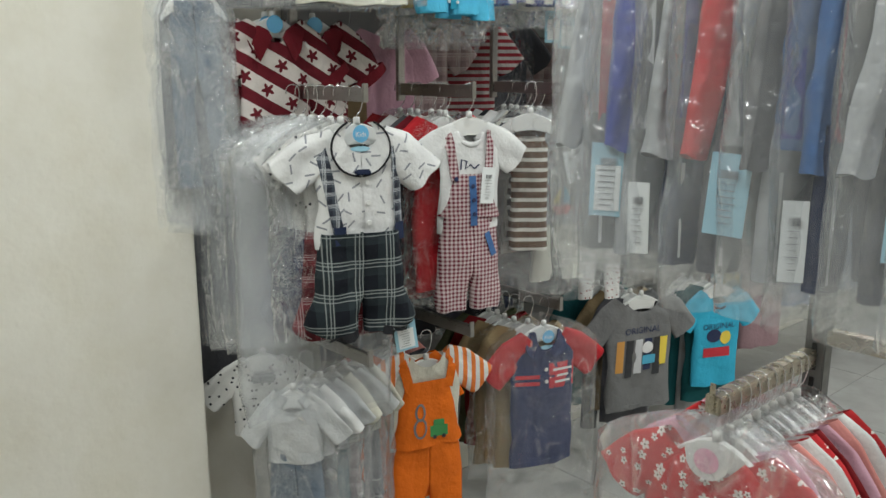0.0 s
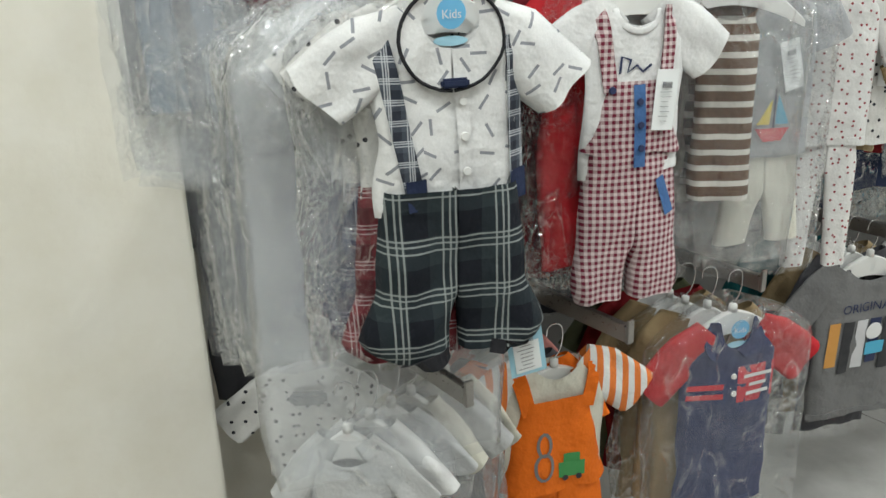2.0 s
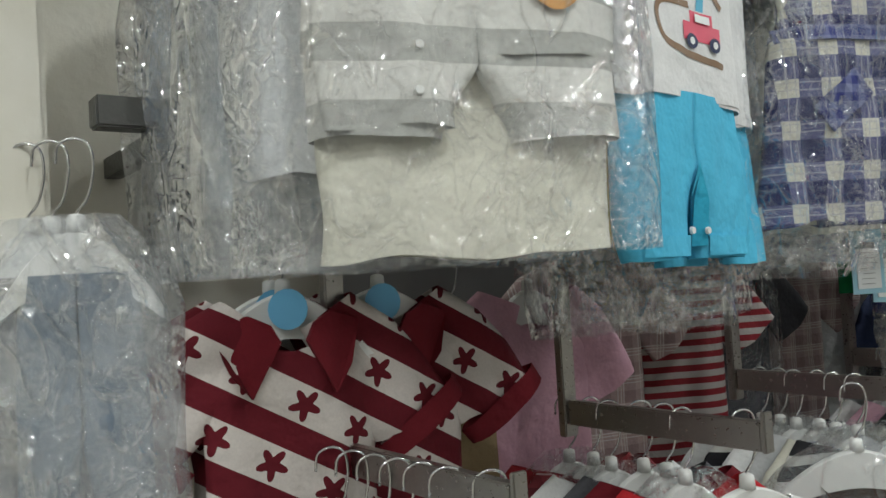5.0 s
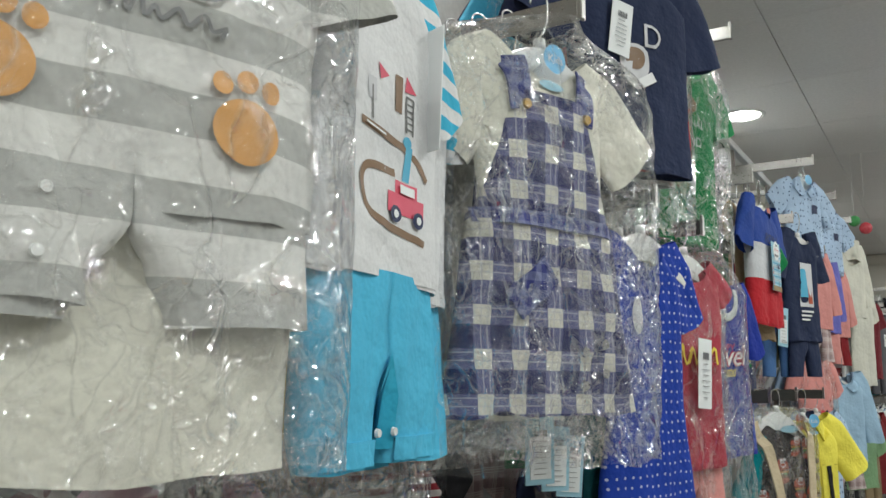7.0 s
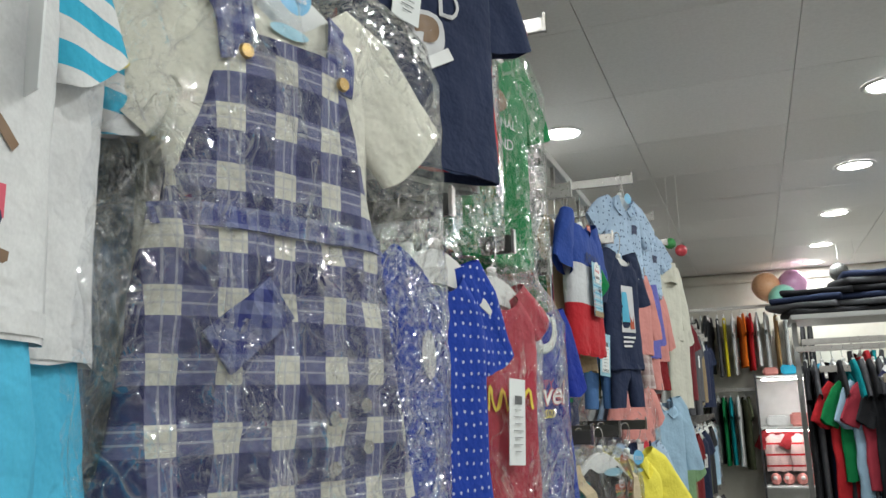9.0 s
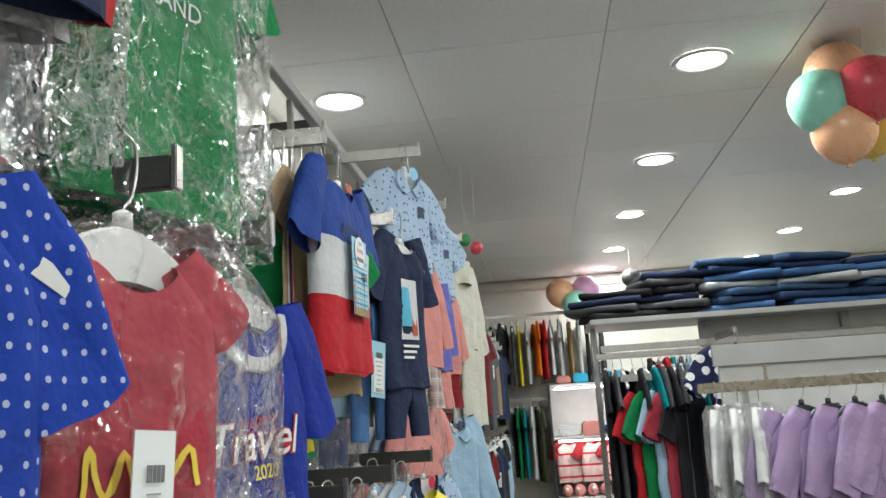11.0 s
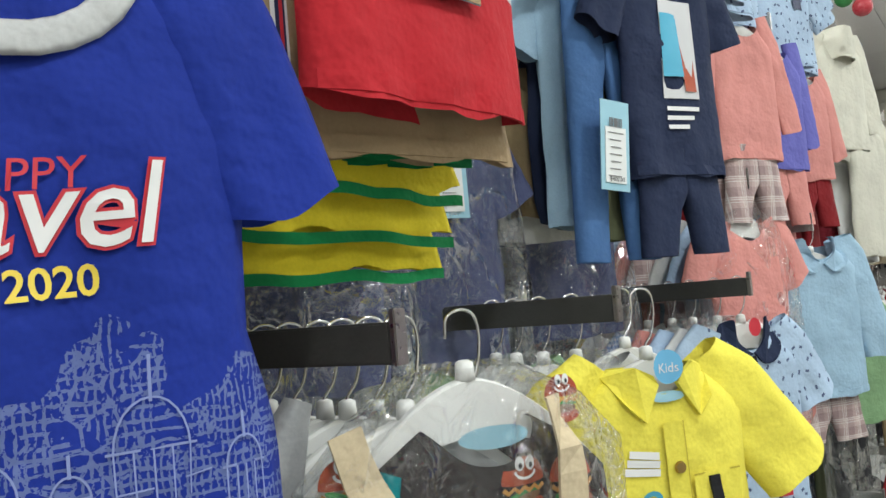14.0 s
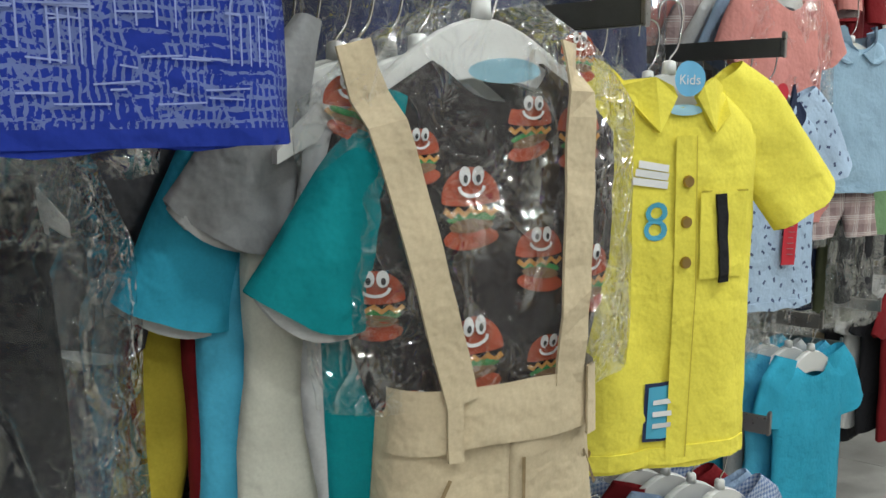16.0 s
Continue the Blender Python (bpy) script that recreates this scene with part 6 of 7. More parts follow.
rig = hang("hanging_shirt", "bright yellow poplin child's shirt with chest pocket", "shirt", 3.40, 1.605, FRONT + 0.04, -36, 0.24)
f = shirt(rig, 0.235, 0.44, F_SOFTYEL, sl=0.15, sw=0.105, ang=30, z0=-0.07, depth=0.026, fold=0.010, nu=22, nv=28)
point_collar(rig, F_SOFTYEL, -0.072, 0.135, 0.048, f)
neck_disc(rig, f, -0.07)
line("placket", rig, F_SOFTYEL, [(0.0, -0.13), (0.004, -0.30), (0.004, -0.5)], f, 0.024, 0.004)
line("placket_edge", rig, F_MUSTARD, [(0.013, -0.13), (0.017, -0.30), (0.017, -0.5)], f, 0.0015, 0.005)
buttons(rig, BRASS, [(0.003, -0.18), (0.004, -0.225), (0.004, -0.27)], f, 0.007)
words("number", rig, P_BLUE, "8", -0.03, -0.245, 0.062, f)
for k in range(3):
    line("print_bar", rig, P_WHITE, [(-0.062 + 0.004 * k, -0.178 + 0.009 * k), (-0.018, -0.184 + 0.009 * k)], f, 0.008)
decal("pocket", rig, F_SOFTYEL, quad(0.022, 0.085, -0.29, -0.19), f, 0.004)
line("pocket_edge", rig, F_MUSTARD, [(0.022, -0.192), (0.085, -0.192)], f, 0.002, 0.005)
pn = strap(rig, F_BLACK, 0.046, -0.195, 0.054, -0.295, 0.012, f, 0.009, "zip_pull")
decal("hem_patch", rig, P_NAVY, quad(-0.037, 0.006, -0.478, -0.408), f, 0.004)
decal("hem_patch_print", rig, P_BLUE, quad(-0.033, 0.002, -0.474, -0.412), f, 0.005)
for k in range(3):
    line("patch_lettering", rig, P_WHITE, [(-0.028, -0.430 - 0.014 * k), (-0.004, -0.430 - 0.014 * k)], f, 0.006, 0.006)
strap(rig, F_SOFTYEL, -0.108, -0.498, 0.108, -0.498, 0.02, f, 0.003, "hem")
filler(3.385, 1.605, [F_LGREY, F_BKSTR, F_WHITE, F_LGREEN, F_WHITE, F_LGREY], 6, FRONT - 0.045, 0.035, -24, 0.22, 0.40, 0.3, BAG, pants=0.1)
rig = hang("hanging_shorts", "grey shorts with green lettered hem under a shirt", "shorts", 3.56, 1.605, FRONT - 0.05, -36)
ff = legs(rig, 0.22, 0.40, F_LGREY, -0.10, 0.5)
line("hem_stripe", rig, P_GREEN, [(0.03, -0.44), (0.10, -0.44)], ff, 0.022)
rig = hang("hanging_shirt", "light blue printed child's shirt with navy collar", "shirt", 3.96, 1.605, FRONT, -30)
f = shirt(rig, 0.24, 0.36, F_LBPRINT, sl=0.12, ang=26, z0=-0.08)
collar(rig, F_NAVY, -0.075, 0.12, 0.06, f)
decal("size_disc", rig, P_RED, oval(0.0, -0.07, 0.014, 0.016), lambda a, b: -0.028)
strap(rig, F_BLACK, 0.0, -0.12, 0.02, -0.22, 0.006, f, 0.006, "drawstring")
tag(rig, 0.04, -0.24, 0.03, 0.12, P_RED, 3, -0.028)
filler(3.95, 1.605, [F_WHITE, F_LBLUE, F_SALMON, F_LBPLAID, F_WHITE], 5, FRONT - 0.04, 0.04, -24, 0.22, 0.36, 0.3, BAG, pants=0.0)
rig = hang("hanging_jacket", "pale denim child's jacket over pink shirt", "jacket", 4.52, 1.72, FRONT + 0.02, -34)
f = shirt(rig, 0.25, 0.34, F_DENIM, sl=0.24, sw=0.11, ang=18, z0=-0.05, depth=0.03)
collar(rig, F_DENIM, -0.05, 0.14, 0.06, f)
legs(rig, 0.2, 0.12, F_PLAIDPK, -0.37, 0.5)
filler(4.45, 1.72, [F_SALMON, F_DENIM, F_PLAIDPK, F_LBLUE, F_SALMON, F_LBLUE, F_WHITE], 7, FRONT - 0.03, 0.035, -24, 0.22, 0.34, 0.6, BAG, pants=0.0)
rig = hang("hanging_shirt", "soft green child's shirt on a white hanger", "shirt", 5.05, 1.55, FRONT + 0.02, -30)
f = shirt(rig, 0.26, 0.30, F_LGREEN, sl=0.13, ang=26, z0=-0.07)
filler(5.0, 1.55, [F_BLACK, F_OLIVE, F_NAVY, F_KHAKI, F_BLACK], 5, FRONT - 0.02, 0.045, -24, 0.22, 0.5, 0.2, BAG, pants=0.7)
# lowest row
filler(2.40, 1.56, [F_NAVY, F_DGREY, F_OLIVE, F_BLACK], 5, FRONT - 0.11, 0.035, -20, 0.2, 0.6, 1.0, BAG, pants=0.6)
filler(2.70, 1.56, [F_BLACK, F_OLIVE, F_NAVY], 3, FRONT - 0.15, 0.03, -20, 0.2, 0.6, 1.0, BAG, pants=1.0)
filler(3.02, 0.98, [F_MUSTARD, F_SKY, F_PLAIDR, F_NAVY, F_BLACK], 5, FRONT - 0.10, 0.035, -20, 0.22, 0.4, 0.2, BAG, pants=0.2)
filler(3.45, 0.98, [F_LBPLAID, F_PLAIDR, F_LBPLAID, F_NAVY, F_PLAIDR], 5, FRONT - 0.02, 0.045, -26, 0.24, 0.42, 0.2, BAG, pants=0.0)
filler(3.75, 0.98, [F_LBPLAID, F_LBLUE, F_DKRED, F_LBPLAID], 4, FRONT + 0.01, 0.045, -30, 0.24, 0.42, 0.0, pants=0.0)
filler(4.3, 1.08, [F_CYAN, F_SKY, F_LGREY, F_CYAN], 4, FRONT + 0.02, 0.045, -26, 0.24, 0.42, 0.0, pants=0.0)
# tags, mustard and violet clothes on the back rail of the third bay
F_DUSK = fab("slate_blue_chambray", (0.085, 0.10, 0.20))
back_row(2.95, 5.2, 1.93, [F_MUSTARD, F_DUSK, F_NAVY, F_DUSK, F_BLACK, F_BLACK], 0.17, 0.22, 0.36, -1.85, -18, 0.5)
for k, (y, z) in enumerate(((3.10, 1.80), (3.36, 1.77), (3.75, 1.80))):
    rig = hang("bagged_shirt", "folded slate blue child's shirt in a bag with blue card", "shirt", y, 1.93, -1.70, -20)
    shirt(rig, 0.2, 0.30, F_DUSK, sl=0.08, ang=20)
    tag(rig, 0.0, -0.10, 0.06, 0.10, BLUECARD, 0, -0.03, True)
    bag(rig, 0.28, 0.42, BAG)

filler(4.12, 1.80, [F_SALMON, F_LBLUE, F_WHITE, F_PLAIDPK, F_DENIM], 9, FRONT - 0.02, 0.028, -30, 0.2, 0.30, 0.8, BAG, pants=0.0)
back_row(2.9, 5.4, 1.40, [F_BLACK, F_NAVY, F_DGREY, F_OLIVE], 0.15, 0.24, 0.5, -1.88, -20, 0.2)

# ---- further bays along the wall, to the end ----
PAL_UP = [F_DKRED, F_BLACK, F_BEIGE, F_IVORY, F_RED, F_NAVY, F_KHAKI, F_DGREY, F_DGREY, F_WHITE, F_BLACK, F_MAROON]
PAL_LO = [F_LBLUE, F_DKRED, F_DENIM, F_BLACK, F_KHAKI, F_PLAIDR, F_BLACK, F_DGREY, F_NAVY, F_OLIVE]
yy, k = 5.65, 0
while yy < 8.6:
    for z, pal, l in ((2.17, PAL_UP, 0.44), (1.55, PAL_LO, 0.42), (0.98, PAL_UP[::-1], 0.5)):
        faceout(yy, z)
        random.shuffle(pal)
        filler(yy, z, pal, 5, FRONT + 0.02, 0.055, -20, 0.24, l, 0.1, BAG, pants=0.35)
    yy += 0.46
    k += 1
rail(2.5, 5.6, 8.8)
rail(1.88, 5.6, 8.8)
rail(1.31, 2.75, 8.8)

# ---- two-tier clothes stand near the entrance ----
stand = new("clothes_stand")
tagged(stand, "two-tier steel clothes stand with slotted upright posts", "clothes stand")
SLOT = plain("slotted_post", (0.17, 0.17, 0.165), 0.45, 0.5)
HOLE = plain("slot_shadow", (0.02, 0.02, 0.02), 0.8)
for x in (-0.595, 0.35):
    post = boxed("post", x - 0.018, x + 0.018, 1.405, 1.435, 0.012, 1.95, SLOT, stand, 0.002)
    for k in range(60):
        boxed("slot", x - 0.004, x + 0.004, 1.4025, 1.4045, 0.06 + 0.031 * k, 0.078 + 0.031 * k, HOLE, post)
    boxed("foot", x - 0.03, x + 0.03, 1.15, 1.70, 0.0, 0.0118, SLOT, stand, 0.003)
CHAMP = plain("champagne_bar", (0.52, 0.47, 0.38), 0.28, 1.0)
boxed("cross_bar", -0.5765, 0.3315, 1.406, 1.432, 0.977, 1.003, CHAMP, stand, 0.002)
arm = boxed("arm", -0.615, -0.589, 1.085, 1.4045, 0.935, 0.9649, CHAMP, stand, 0.002)
boxed("end_pin", -0.606, -0.598, 1.082, 1.0848, 0.94, 0.985, CHAMP, arm)
boxed("top_bar", -0.80, 0.34, 1.044, 1.056, 1.725, 1.7549, CHAMP, stand, 0.002)
for x in (-0.595, 0.35):
    boxed("top_arm", x - 0.006, x + 0.006, 1.0565, 1.4045, 1.73, 1.75, CHAMP, stand, 0.001)
STG = "garments on the clothes stand"
rig = hang("floral_dress", "red floral baby dress in hazy plastic bag", "dress", 1.108, 0.95, -0.602, -84, 0.24, STG)
f = shirt(rig, 0.23, 0.34, F_FLORAL, sl=0.09, sw=0.10, ang=38, z0=-0.085, depth=0.02, flare=0.02)
decal("size_disc", rig, WHITEPL, oval(0.0, -0.085, 0.034, 0.032), lambda a, b: -0.032)
decal("size_disc", rig, PINKDISC, oval(0.0, -0.085, 0.02, 0.02), lambda a, b: -0.034)
bag(rig, 0.42, 0.52, BAG3, depth=0.04, z0=-0.03)
for k in range(9):
    mat = (F_PINK, F_SALMON, F_WHITE, F_FLORAL, F_DKRED)[k % 5]
    rig = hang("bagged_dress", "small pink baby dress in hazy plastic bag", "dress", 1.142 + 0.028 * k, 0.95, -0.602, -84 + random.uniform(-6, 6), 0.22, STG)
    shirt(rig, 0.22, 0.34, mat, sl=0.08, ang=30, nu=10, nv=10)
    bag(rig, 0.30, 0.48, BAG2, nu=12, nv=14)
F_CHARC = fab("charcoal_grey_fleece", (0.13, 0.13, 0.14))
SUITS = ((F_LGREY, F_GREY, F_RED), (F_CHARC, F_ROYAL, F_LGREY), (F_INDIGO, F_GREY, F_ROYAL), (F_GREY, F_RED, F_NAVY), (F_JEAN, F_CHARC, F_ROYAL), (F_CHARC, F_JEAN, F_CRIMSON))
for k in range(16):
    a, b, c = SUITS[k % 6]
    rig = hang("tracksuit", f"{a.name.split('.')[0].replace('_', ' ')} child's tracksuit with bright sleeves in hazy bag", "tracksuit", 1.05, 1.74, -0.755 + 0.068 * k, -14 + random.uniform(-8, 8), 0.2, STG)
    f = shirt(rig, 0.13, 0.32, a, b, sl=0.31, sw=0.042, ang=4, z0=-0.075, depth=0.02, fold=0.014)
    cloth("shoulder_panel", rig, c, [(-0.078, -0.045, 0.045), (-0.10, -0.06, 0.06), (-0.17, -0.066, 0.066)], 0.023, 0.014)
    line("side_stripe", rig, c, [(-0.055, -0.2), (-0.055, -0.38)], f, 0.016)
    fl = legs(rig, 0.15, 0.20, (F_CHARC, F_GREY, F_NAVY)[k % 3], -0.36, 0.3, 0, 0.018, 0.01)
    line("leg_stripe", rig, P_WHITE, [(-0.06, -0.42), (-0.06, -0.55)], fl, 0.005)
    bag(rig, 0.26, 0.55, BAG2 if k % 3 == 2 else BAG5, nu=18, nv=26, depth=0.05, fold=0.012)
    if k % 3 == 0:
        tag(rig, -0.07, -0.40, 0.05, 0.105, BLUECARD, random.uniform(-6, 6), -0.045, k % 2 == 0, -50)
    elif k % 3 == 1:
        tag(rig, -0.07, -0.45, 0.03, 0.10, PAPER, random.uniform(-6, 6), -0.045, False, -50)

# ---- end wall: clothes rails and lit showcase ----
for z, x0, x1 in ((2.46, -1.9, -0.52), (1.755, -1.9, -1.12)):
    rl = boxed("end_rail", x0, x1, 8.84, 8.868, z - 0.014, z + 0.0149, BARM, None, 0.003)
    tagged(rl, "steel hanging rail on the end wall", "rail", "end wall rails")
    for x in (x0 + 0.1, x1 - 0.1):
        boxed("bracket", x - 0.01, x + 0.01, 8.8685, YN, z - 0.012, z + 0.012, BARM, rl)


def cross_row(x0, x1, y, z, pal, step, l, w=0.3, pants=0.3, group="garments on the end wall", yaw=0):
    k, x = 0, x0
    while x < x1:
        mat = pal[k % len(pal)]
        hue = mat.name.split(".")[0].replace("_", " ")
        ip = random.random() < pants
        rig = hang("hanging_trousers" if ip else "hanging_shirt", f"{hue} {'trousers' if ip else 'shirt'} on a far rail", "trousers" if ip else "shirt", y, z, x, yaw + random.uniform(-14, 14), 0.28, group)
        if ip:
            legs(rig, w * 0.7, l, mat, -0.09, 0.35)
        else:
            shirt(rig, w, l * random.uniform(0.85, 1.0), mat, sl=0.14, ang=20, nu=8, nv=8)
        x += step * random.uniform(0.8, 1.2)
        k += 1


FARP = [F_TAN, F_LGREY, F_BLACK, F_DGREY, F_BLACK, F_WHITE, F_BLACK, F_DGREY, F_YELLOW, F_LGREY, F_ORANGE, F_RED, F_WHITE, F_LGREY]
cross_row(-1.85, -0.58, 8.854, 2.46, FARP, 0.066, 0.50, 0.3, 0.35)
cross_row(-1.85, -1.16, 8.854, 1.755, [F_BLACK, F_DGREY, F_GREEN, F_TEAL, F_WHITE, F_OLIVE], 0.06, 0.62, 0.3, 0.6)

show_case = new("showcase")
tagged(show_case, "brightly lit white showcase with red clothes and slippers", "showcase")
FRAME = plain("dark_frame", (0.05, 0.05, 0.055), 0.4)
SHELFW = plain("white_shelf", (0.8, 0.8, 0.79), 0.35)
boxed("back_panel", -1.10, -0.45, 9.0, 9.03, 0.3, 1.86, SHELFW, show_case)
for x in (-1.115, -0.45):
    boxed("side_panel", x, x + 0.0148, 8.62, 9.03, 0.0, 1.875, FRAME, show_case, 0.001)
for z in (0.30, 0.97, 1.44, 1.86):
    boxed("shelf", -1.0995, -0.4505, 8.63, 8.9995, z - 0.0148, z, SHELFW, show_case, 0.001)
boxed("plinth", -1.0995, -0.4505, 8.66, 8.9995, 0.0, 0.285, FRAME, show_case)
STRIP = glow("light_strip", (1.0, 0.97, 0.94), 22.0)
for z in (1.43, 1.845):
    boxed("light_strip", -1.06, -0.49, 8.65, 8.68, z - 0.026, z - 0.0152, STRIP, show_case, 0.0, "glowing white light strip")
for k in range(5):
    rig = hang("red_sweater", "red and white patterned child's sweater in the showcase", "sweater", 8.78 + 0.03 * (k % 2), 1.40, -0.98 + 0.10 * k, -80, 0.2, "showcase clothes", False)
    fr = shirt(rig, 0.22, 0.32, fab("red_white_knit", p_stripes((0.45, 0.015, 0.02), (0.62, 0.45, 0.43), 0.09, 0.82)), F_DKRED, sl=0.12, ang=25, z0=0.0)
    boxed("hanging_loop", -0.002, 0.002, -0.002, 0.002, -0.01, 0.0255, STEEL, rig)
for k in range(6):
    sl = new("slipper")
    sl.matrix_world = pose(-1.02 + 0.10 * k, 8.76, 0.97, 0, 0, random.uniform(-15, 15))
    tagged(sl, "coral pink plush slipper on white shelf", "slipper", "slippers on the shelf")
    bm = bmesh.new()
    bmesh.ops.create_uvsphere(bm, u_segments=16, v_segments=10, radius=1)
    for v in bm.verts:
        v.co = (v.co.x * 0.042, v.co.y * 0.085, 0.045 + v.co.z * (0.045 if v.co.z < 0 else 0.05 * (1 - 0.4 * v.co.y)))
    part("upper", bm, F_SALMON, sl, "", True)
    bm = bmesh.new()
    bmesh.ops.create_uvsphere(bm, u_segments=12, v_segments=8, radius=0.018)
    bmesh.ops.translate(bm, verts=bm.verts, vec=(0, -0.07, 0.06))
    part("pompom", bm, F_WHITE, sl, "", True)
for k in range(4):
    bx = boxed("folded_cardigan", -1.04 + 0.14 * k, -0.92 + 0.14 * k, 8.70, 8.92, 1.8602, 1.93 + 0.015 * (k % 2), (F_SALMON, F_CYAN, F_DGREY, F_SKY)[k], None, 0.015)
    tagged(bx, "folded child cardigan on top of the showcase", "cardigan", "folded piles")
for k in range(3):
    bx = boxed("folded_sweater", -1.05 + 0.19 * k, -0.89 + 0.19 * k, 8.70, 8.92, 1.4402, 1.53 + 0.02 * (k % 2), (F_WHITE, F_SALMON, F_JEAN)[k], None, 0.015)
    tagged(bx, "folded child sweater on the showcase shelf", "sweater", "folded piles")


def balloon(x, y, z, r, mat, group):
    ob = new("balloon")
    ob.location = (x, y, z)
    tagged(ob, "glossy " + mat.name.split("_")[0] + " party balloon in a cluster", "balloon", group)
    bm = bmesh.new()
    bmesh.ops.create_uvsphere(bm, u_segments=28, v_segments=18, radius=r)
    for v in bm.verts:
        if v.co.z < 0:
            v.co.z *= 1.12
            v.co.x *= 1 - 0.12 * (v.co.z / r) ** 2
            v.co.y *= 1 - 0.12 * (v.co.z / r) ** 2
    part("skin", bm, mat, ob, "", True)
    bm = bmesh.new()
    bmesh.ops.create_cone(bm, cap_ends=True, segments=10, radius1=r * 0.1, radius2=r * 0.03, depth=r * 0.14)
    bmesh.ops.translate(bm, verts=bm.verts, vec=(0, 0, -r * 1.15))
    part("knot", bm, mat, ob, "", True)
    tube("string", [(0, 0, r * 0.98), (0, 0, CEIL - z + 0.001)] if z + r < CEIL else [(0, 0, -r * 1.2), (0, 0, -r * 1.3)], 0.0008, WHITEPL, ob, 5)


B_OR, B_GR, B_RD, B_PK = plain("orange_rubber", (0.78, 0.42, 0.24), 0.3), plain("mint_rubber", (0.28, 0.62, 0.50), 0.3), plain("crimson_rubber", (0.55, 0.06, 0.08), 0.3), plain("mauve_rubber", (0.62, 0.32, 0.52), 0.3)
YB = plain("yellow_rubber", (0.78, 0.52, 0.10), 0.3)
for x, y, z, m in ((-0.23, 4.33, 2.59, B_GR), (-0.10, 4.28, 2.60, B_RD), (-0.16, 4.36, 2.685, B_OR), (-0.17, 4.34, 2.49, B_OR), (-0.06, 4.45, 2.66, YB), (-0.05, 4.45, 2.53, YB)):
    balloon(x, y, z, 0.098, m, "balloons over the aisle")
for x, y, z, m in ((-0.95, 8.6, 2.60, B_OR), (-0.74, 8.62, 2.61, B_PK), (-0.83, 8.52, 2.48, B_GR), (-0.80, 8.68, 2.50, B_RD)):
    balloon(x, y, z, 0.115, m, "balloons by the end wall")
SILVER = plain("silver_ball", (0.7, 0.7, 0.72), 0.15, 1.0)
for x, y, z, r, m, lab in ((-0.36, 7.7, 2.42, 0.09, SILVER, "silver mirrored party ball"), (-0.45, 7.9, 2.58, 0.07, plain("dark_ball", (0.08, 0.08, 0.08), 0.3), "dark round hanging party ball"), (-1.40, 5.36, 2.41, 0.03, B_RD, "red Christmas bauble"), (-1.45, 5.36, 2.45, 0.028, P_GREEN, "green Christmas bauble")):
    ob = new("hanging_ball")
    ob.location = (x, y, z)
    tagged(ob, lab + " hung on a thread", "bauble")
    bm = bmesh.new()
    bmesh.ops.create_icosphere(bm, subdivisions=3, radius=r)
    part("ball", bm, m, ob, "", r < 0.05)
    tube("thread", [(0, 0, r * 0.98), (0, 0, CEIL - z + 0.001)], 0.001, WHITEPL, ob, 5)

# ---- island shelving with jeans, rails and garments ----
island = new("island_shelf")
tagged(island, "grey and white island shelving unit with steel rails", "shelving unit")
GREYM = plain("grey_metal", (0.42, 0.42, 0.41), 0.45, 0.2)
PANEL = plain("off_white_panel", (0.62, 0.62, 0.59), 0.45)
boxed("top_shelf", -0.92, 1.6, 5.62, 6.1, 2.055, 2.08, GREYM, island, 0.003)
boxed("back_panel", -0.38, 1.6, 5.85, 5.88, 0.0, 2.0545, PANEL, island)
for x in (-0.40, 0.25, 0.9, 1.55):
    boxed("upright", x, x + 0.035, 5.815, 5.8495, 0.0, 2.0545, GREYM, island, 0.002)
for z in (1.98, 1.62):
    boxed("trim", -0.36, 1.55, 5.80, 5.8145, z - 0.04, z, GREYM, island, 0.002)
boxed("left_post", -0.91, -0.885, 5.83, 5.86, 0.0, 2.0545, GREYM, island, 0.002)
boxed("hang_rail", -0.88, 1.5, 5.66, 5.688, 1.93, 1.9595, BARM, island, 0.003)
for x in (-0.85, 0.3, 1.45):
    boxed("rail_arm", x, x + 0.02, 5.6885, 5.81, 1.935, 1.955, BARM, island)


def jeans_pile(x, y, n, mats):
    for k in range(n):
        rig = new("folded_jeans")
        rig.matrix_world = pose(x + random.uniform(-0.05, 0.05), y + random.uniform(-0.03, 0.03), 2.0801 + 0.036 * k, 0, random.uniform(-1.5, 1.5), random.uniform(-24, 24))
        mat = mats[k % len(mats)]
        tagged(rig, f"folded {mat.name.split('.')[0].replace('_', ' ')} jeans in a pile on the top shelf", "jeans", "piles of folded jeans")
        verts, faces = [], []
        n1, n2 = 14, 10
        sd = random.uniform(0, 30)
        for i in range(n1 + 1):
            for j in range(n2):
                a = 2 * math.pi * j / n2
                x0 = (i / n1 - 0.5) * 0.34
                yy = 0.15 * math.copysign(abs(math.cos(a)) ** 0.5, math.cos(a)) * (1 + 0.12 * noise.noise(Vector((x0 * 9, sd, 0))))
                zz = 0.018 + 0.018 * math.copysign(abs(math.sin(a)) ** 0.6, math.sin(a)) * (1 + 0.0 * sd) + 0.006 * noise.noise(Vector((x0 * 12, a, sd))) * (1 if math.sin(a) > 0 else 0)
                verts.append((x0, yy, zz))
        for i in range(n1):
            for j in range(n2):
                faces.append((i * n2 + j, i * n2 + (j + 1) % n2, (i + 1) * n2 + (j + 1) % n2, (i + 1) * n2 + j))
        faces += [tuple(range(n2))[::-1], tuple(range(n1 * n2, n1 * n2 + n2))]
        meshed("denim", verts, faces, mat, rig)


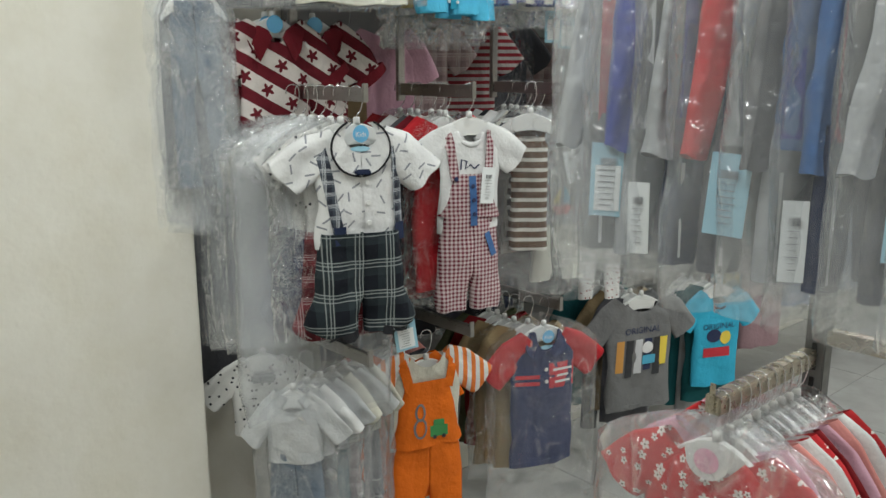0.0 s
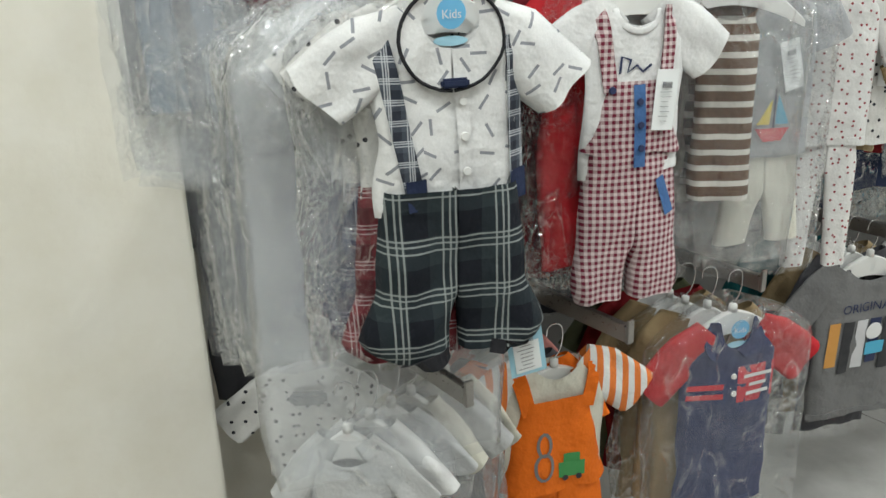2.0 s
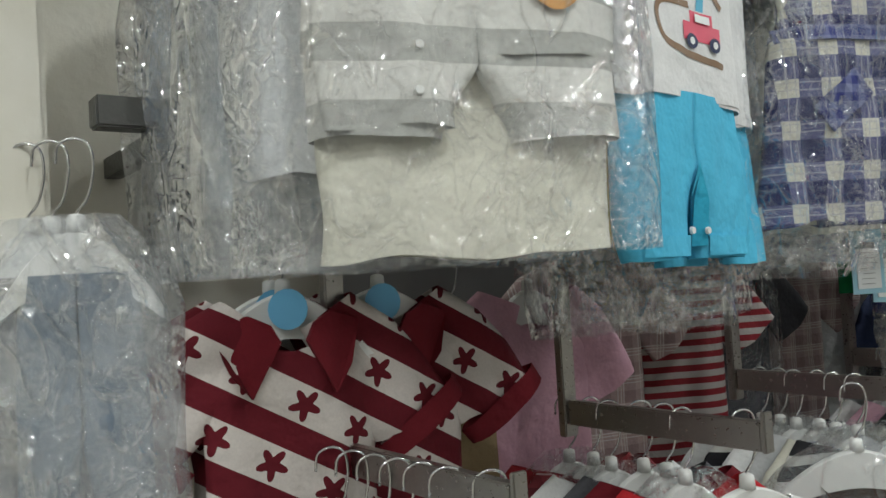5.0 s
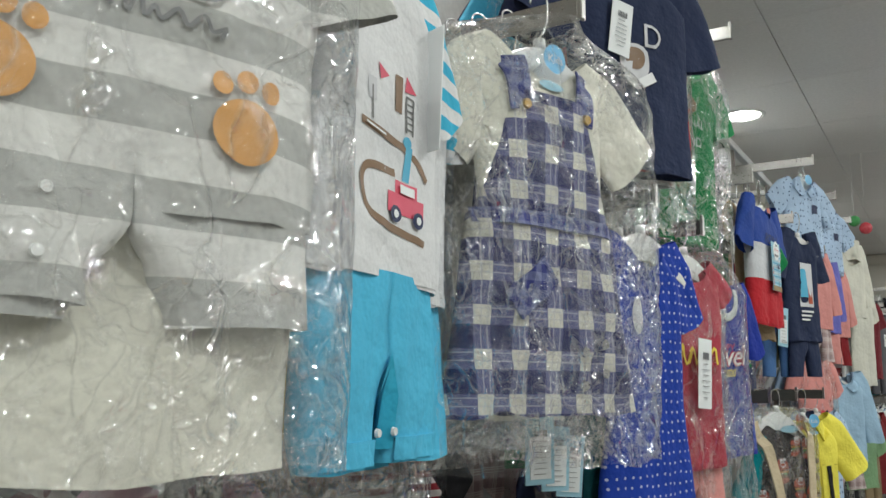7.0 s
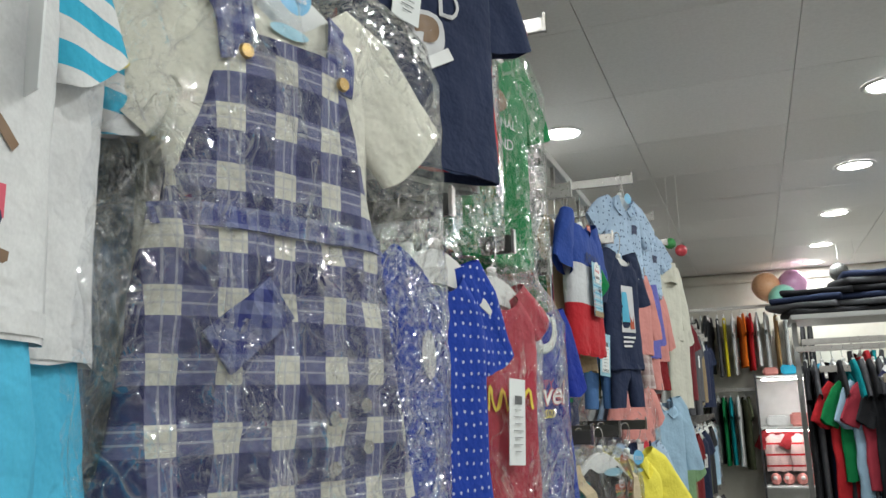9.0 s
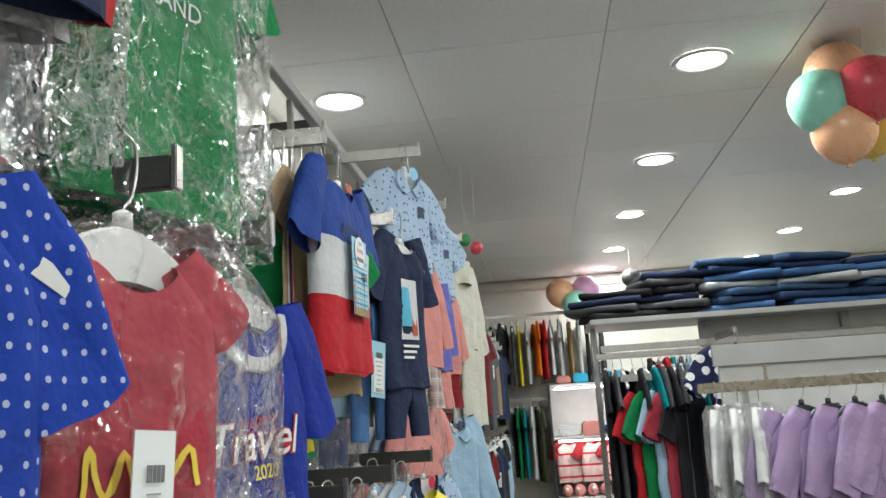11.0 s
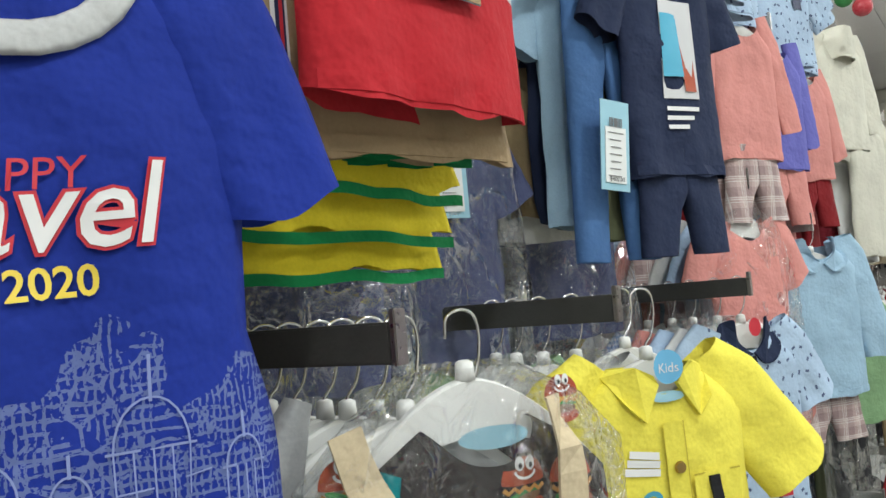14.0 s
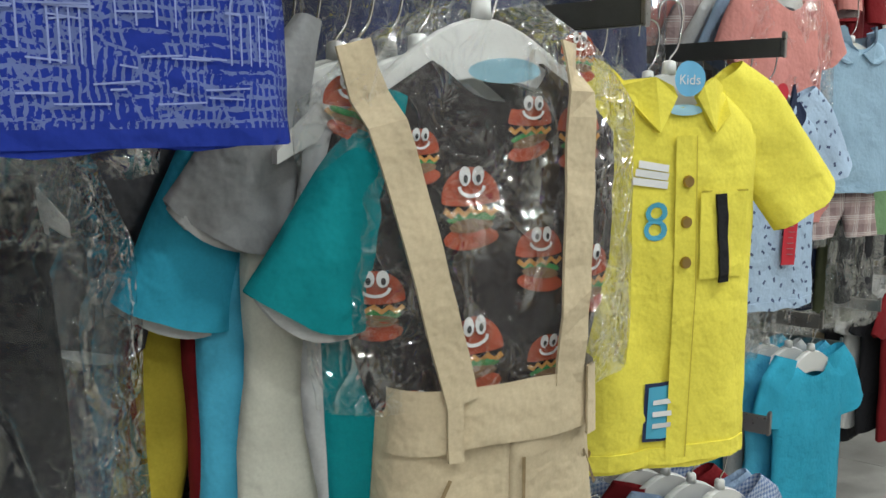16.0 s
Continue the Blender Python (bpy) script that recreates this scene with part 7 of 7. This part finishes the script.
for k, (x, n) in enumerate(((-0.78, 4), (-0.52, 6), (-0.2, 7), (0.12, 7), (0.45, 6), (0.78, 7), (1.1, 5), (1.4, 6))):
    jeans_pile(x, 5.84, n, [F_BLACK, F_DGREY, F_NAVY] if k < 2 else [F_JEAN, fab("dark_denim", (0.025, 0.05, 0.12)), fab("mid_denim", (0.05, 0.10, 0.2)), F_LGREY])
cross_row(-0.88, -0.30, 5.50, 1.90, [F_BLACK, F_DGREY, F_NAVY, F_BLACK, F_TEAL, F_DGREY], 0.04, 0.66, 0.3, 0.3, "garments on the island rail")
boxed("front_rail", -0.92, -0.24, 5.486, 5.512, 1.888, 1.9149, BARM, island, 0.003)
for x in (-0.90, -0.27):
    boxed("rail_arm", x, x + 0.02, 5.5125, 5.6595, 1.892, 1.912, BARM, island)
for x, mat, nm, ln in ((-0.74, F_RED, "red", 0.56), (-0.70, F_GREEN, "green", 0.42), (-0.65, F_DENIM, "pale blue", 0.52), (-0.61, F_CRIMSON, "washed red", 0.46), (-0.56, F_BLACK, "black", 0.52)):
    rig = hang("long_tee", f"long {nm} cotton tee at the end of the island rail", "tee", 5.40, 1.80, x, -48, 0.2, "garments on the island rail")
    shirt(rig, 0.2, ln, mat, sl=0.16, sw=0.12, ang=24, z0=-0.08, nu=12, nv=14)
boxed("face_bar", -0.83, -0.52, 5.394, 5.406, 1.785, 1.8149, BARM, island, 0.002)
boxed("face_arm", -0.69, -0.67, 5.4065, 5.4855, 1.79, 1.81, BARM, island)
F_POLKA = fab("navy_white_polka", p_dots((0.012, 0.016, 0.06), (0.75, 0.75, 0.76), 0.065, 0.017, 0.7))
rig = hang("polka_dress", "navy polka-dot dress with white neckline on dark hanger", "dress", 5.25, 1.96, -0.37, -72, 0.26, "garments on the island rail", True, plain("dark_hanger", (0.06, 0.065, 0.07), 0.4))
f = shirt(rig, 0.28, 0.48, F_POLKA, sl=0.16, sw=0.12, ang=34, z0=-0.08, depth=0.03, fold=0.012)
ring_neck(rig, F_WHITE, 0.07, 0.10, -0.08, 0.03, -0.034)
boxed("dress_bar", -0.376, -0.364, 5.24, 5.60, 1.945, 1.9749, BARM, island, 0.002)
cross_row(-0.66, -0.36, 5.674, 1.9447, [F_BLACK, F_RED, F_TEAL, F_DGREY, F_DENIM, F_DKRED, F_BLACK, F_LGREY, F_NAVY], 0.042, 0.62, 0.3, 0.1, "garments on the island rail")
cross_row(-0.2, 1.2, 5.674, 1.9447, [F_DGREY, F_OLIVE, F_DGREY], 0.3, 0.14, 0.26, 0.0, "garments on the island rail", -75)

front_rack = new("low_rack")
tagged(front_rack, "low double rack with champagne rail and white panel", "clothes rack")
boxed("rail", -0.71, 1.1, 4.296, 4.322, 1.715, 1.7449, CHAMP, front_rack, 0.003)
boxed("panel", -0.58, 1.1, 4.60, 4.625, 0.0, 1.86, PANEL, front_rack)
boxed("panel_trim", -0.60, 1.12, 4.585, 4.5995, 1.80, 1.87, GREYM, front_rack, 0.002)
for x in (-0.52, 0.3, 1.0):
    boxed("rail_arm", x, x + 0.022, 4.3225, 4.5995, 1.72, 1.74, CHAMP, front_rack, 0.001)
    boxed("rail_pin", x + 0.006, x + 0.014, 4.304, 4.314, 1.7455, 1.79, CHAMP, front_rack)
DKH = plain("dark_hanger", (0.06, 0.065, 0.07), 0.4)
F_LILAC = fab("lilac_satin", (0.42, 0.30, 0.50), 0.6)
for k in range(5):
    rig = hang("lilac_top", "lilac satin top on a dark hanger", "top", 4.309, 1.73, -0.42 + 0.075 * k, -62 + random.uniform(-5, 5), 0.3, "garments on the low rack", True, DKH)
    shirt(rig, 0.3, 0.5, F_LILAC, sl=0.2, ang=20, z0=-0.09, depth=0.025)
for k in range(3):
    rig = hang("white_blouse", "white blouse in a crinkled plastic bag", "blouse", 4.309, 1.73, -0.66 + 0.06 * k, -20, 0.24, "garments on the low rack")
    shirt(rig, 0.22, 0.45, F_WHITE, sl=0.16, ang=14)
    bag(rig, 0.32, 0.6, BAG)
rig = hang("garment_cover", "black glossy garment cover with red piping", "garment cover", 4.29, 1.73, 0.08, -75, 0.3, "garments on the low rack")
BLKPL = plain("black_vinyl", (0.015, 0.015, 0.017), 0.18, 0.0, 0.01, 30)
cv, fcv = cloth("cover", rig, BLKPL, [(-0.07, -0.06, 0.06), (-0.12, -0.22, 0.22), (-0.2, -0.27, 0.27), (-0.9, -0.28, 0.28)], 0.04, 0.01, None, 20, 24)
tube("piping", curve_pts([(-0.28, -0.02, -0.9), (-0.275, -0.02, -0.25), (-0.24, -0.025, -0.13), (-0.06, -0.03, -0.075), (0.06, -0.03, -0.075), (0.24, -0.025, -0.13), (0.275, -0.02, -0.25), (0.28, -0.02, -0.9)], 6), 0.009, F_RED, rig, 8)
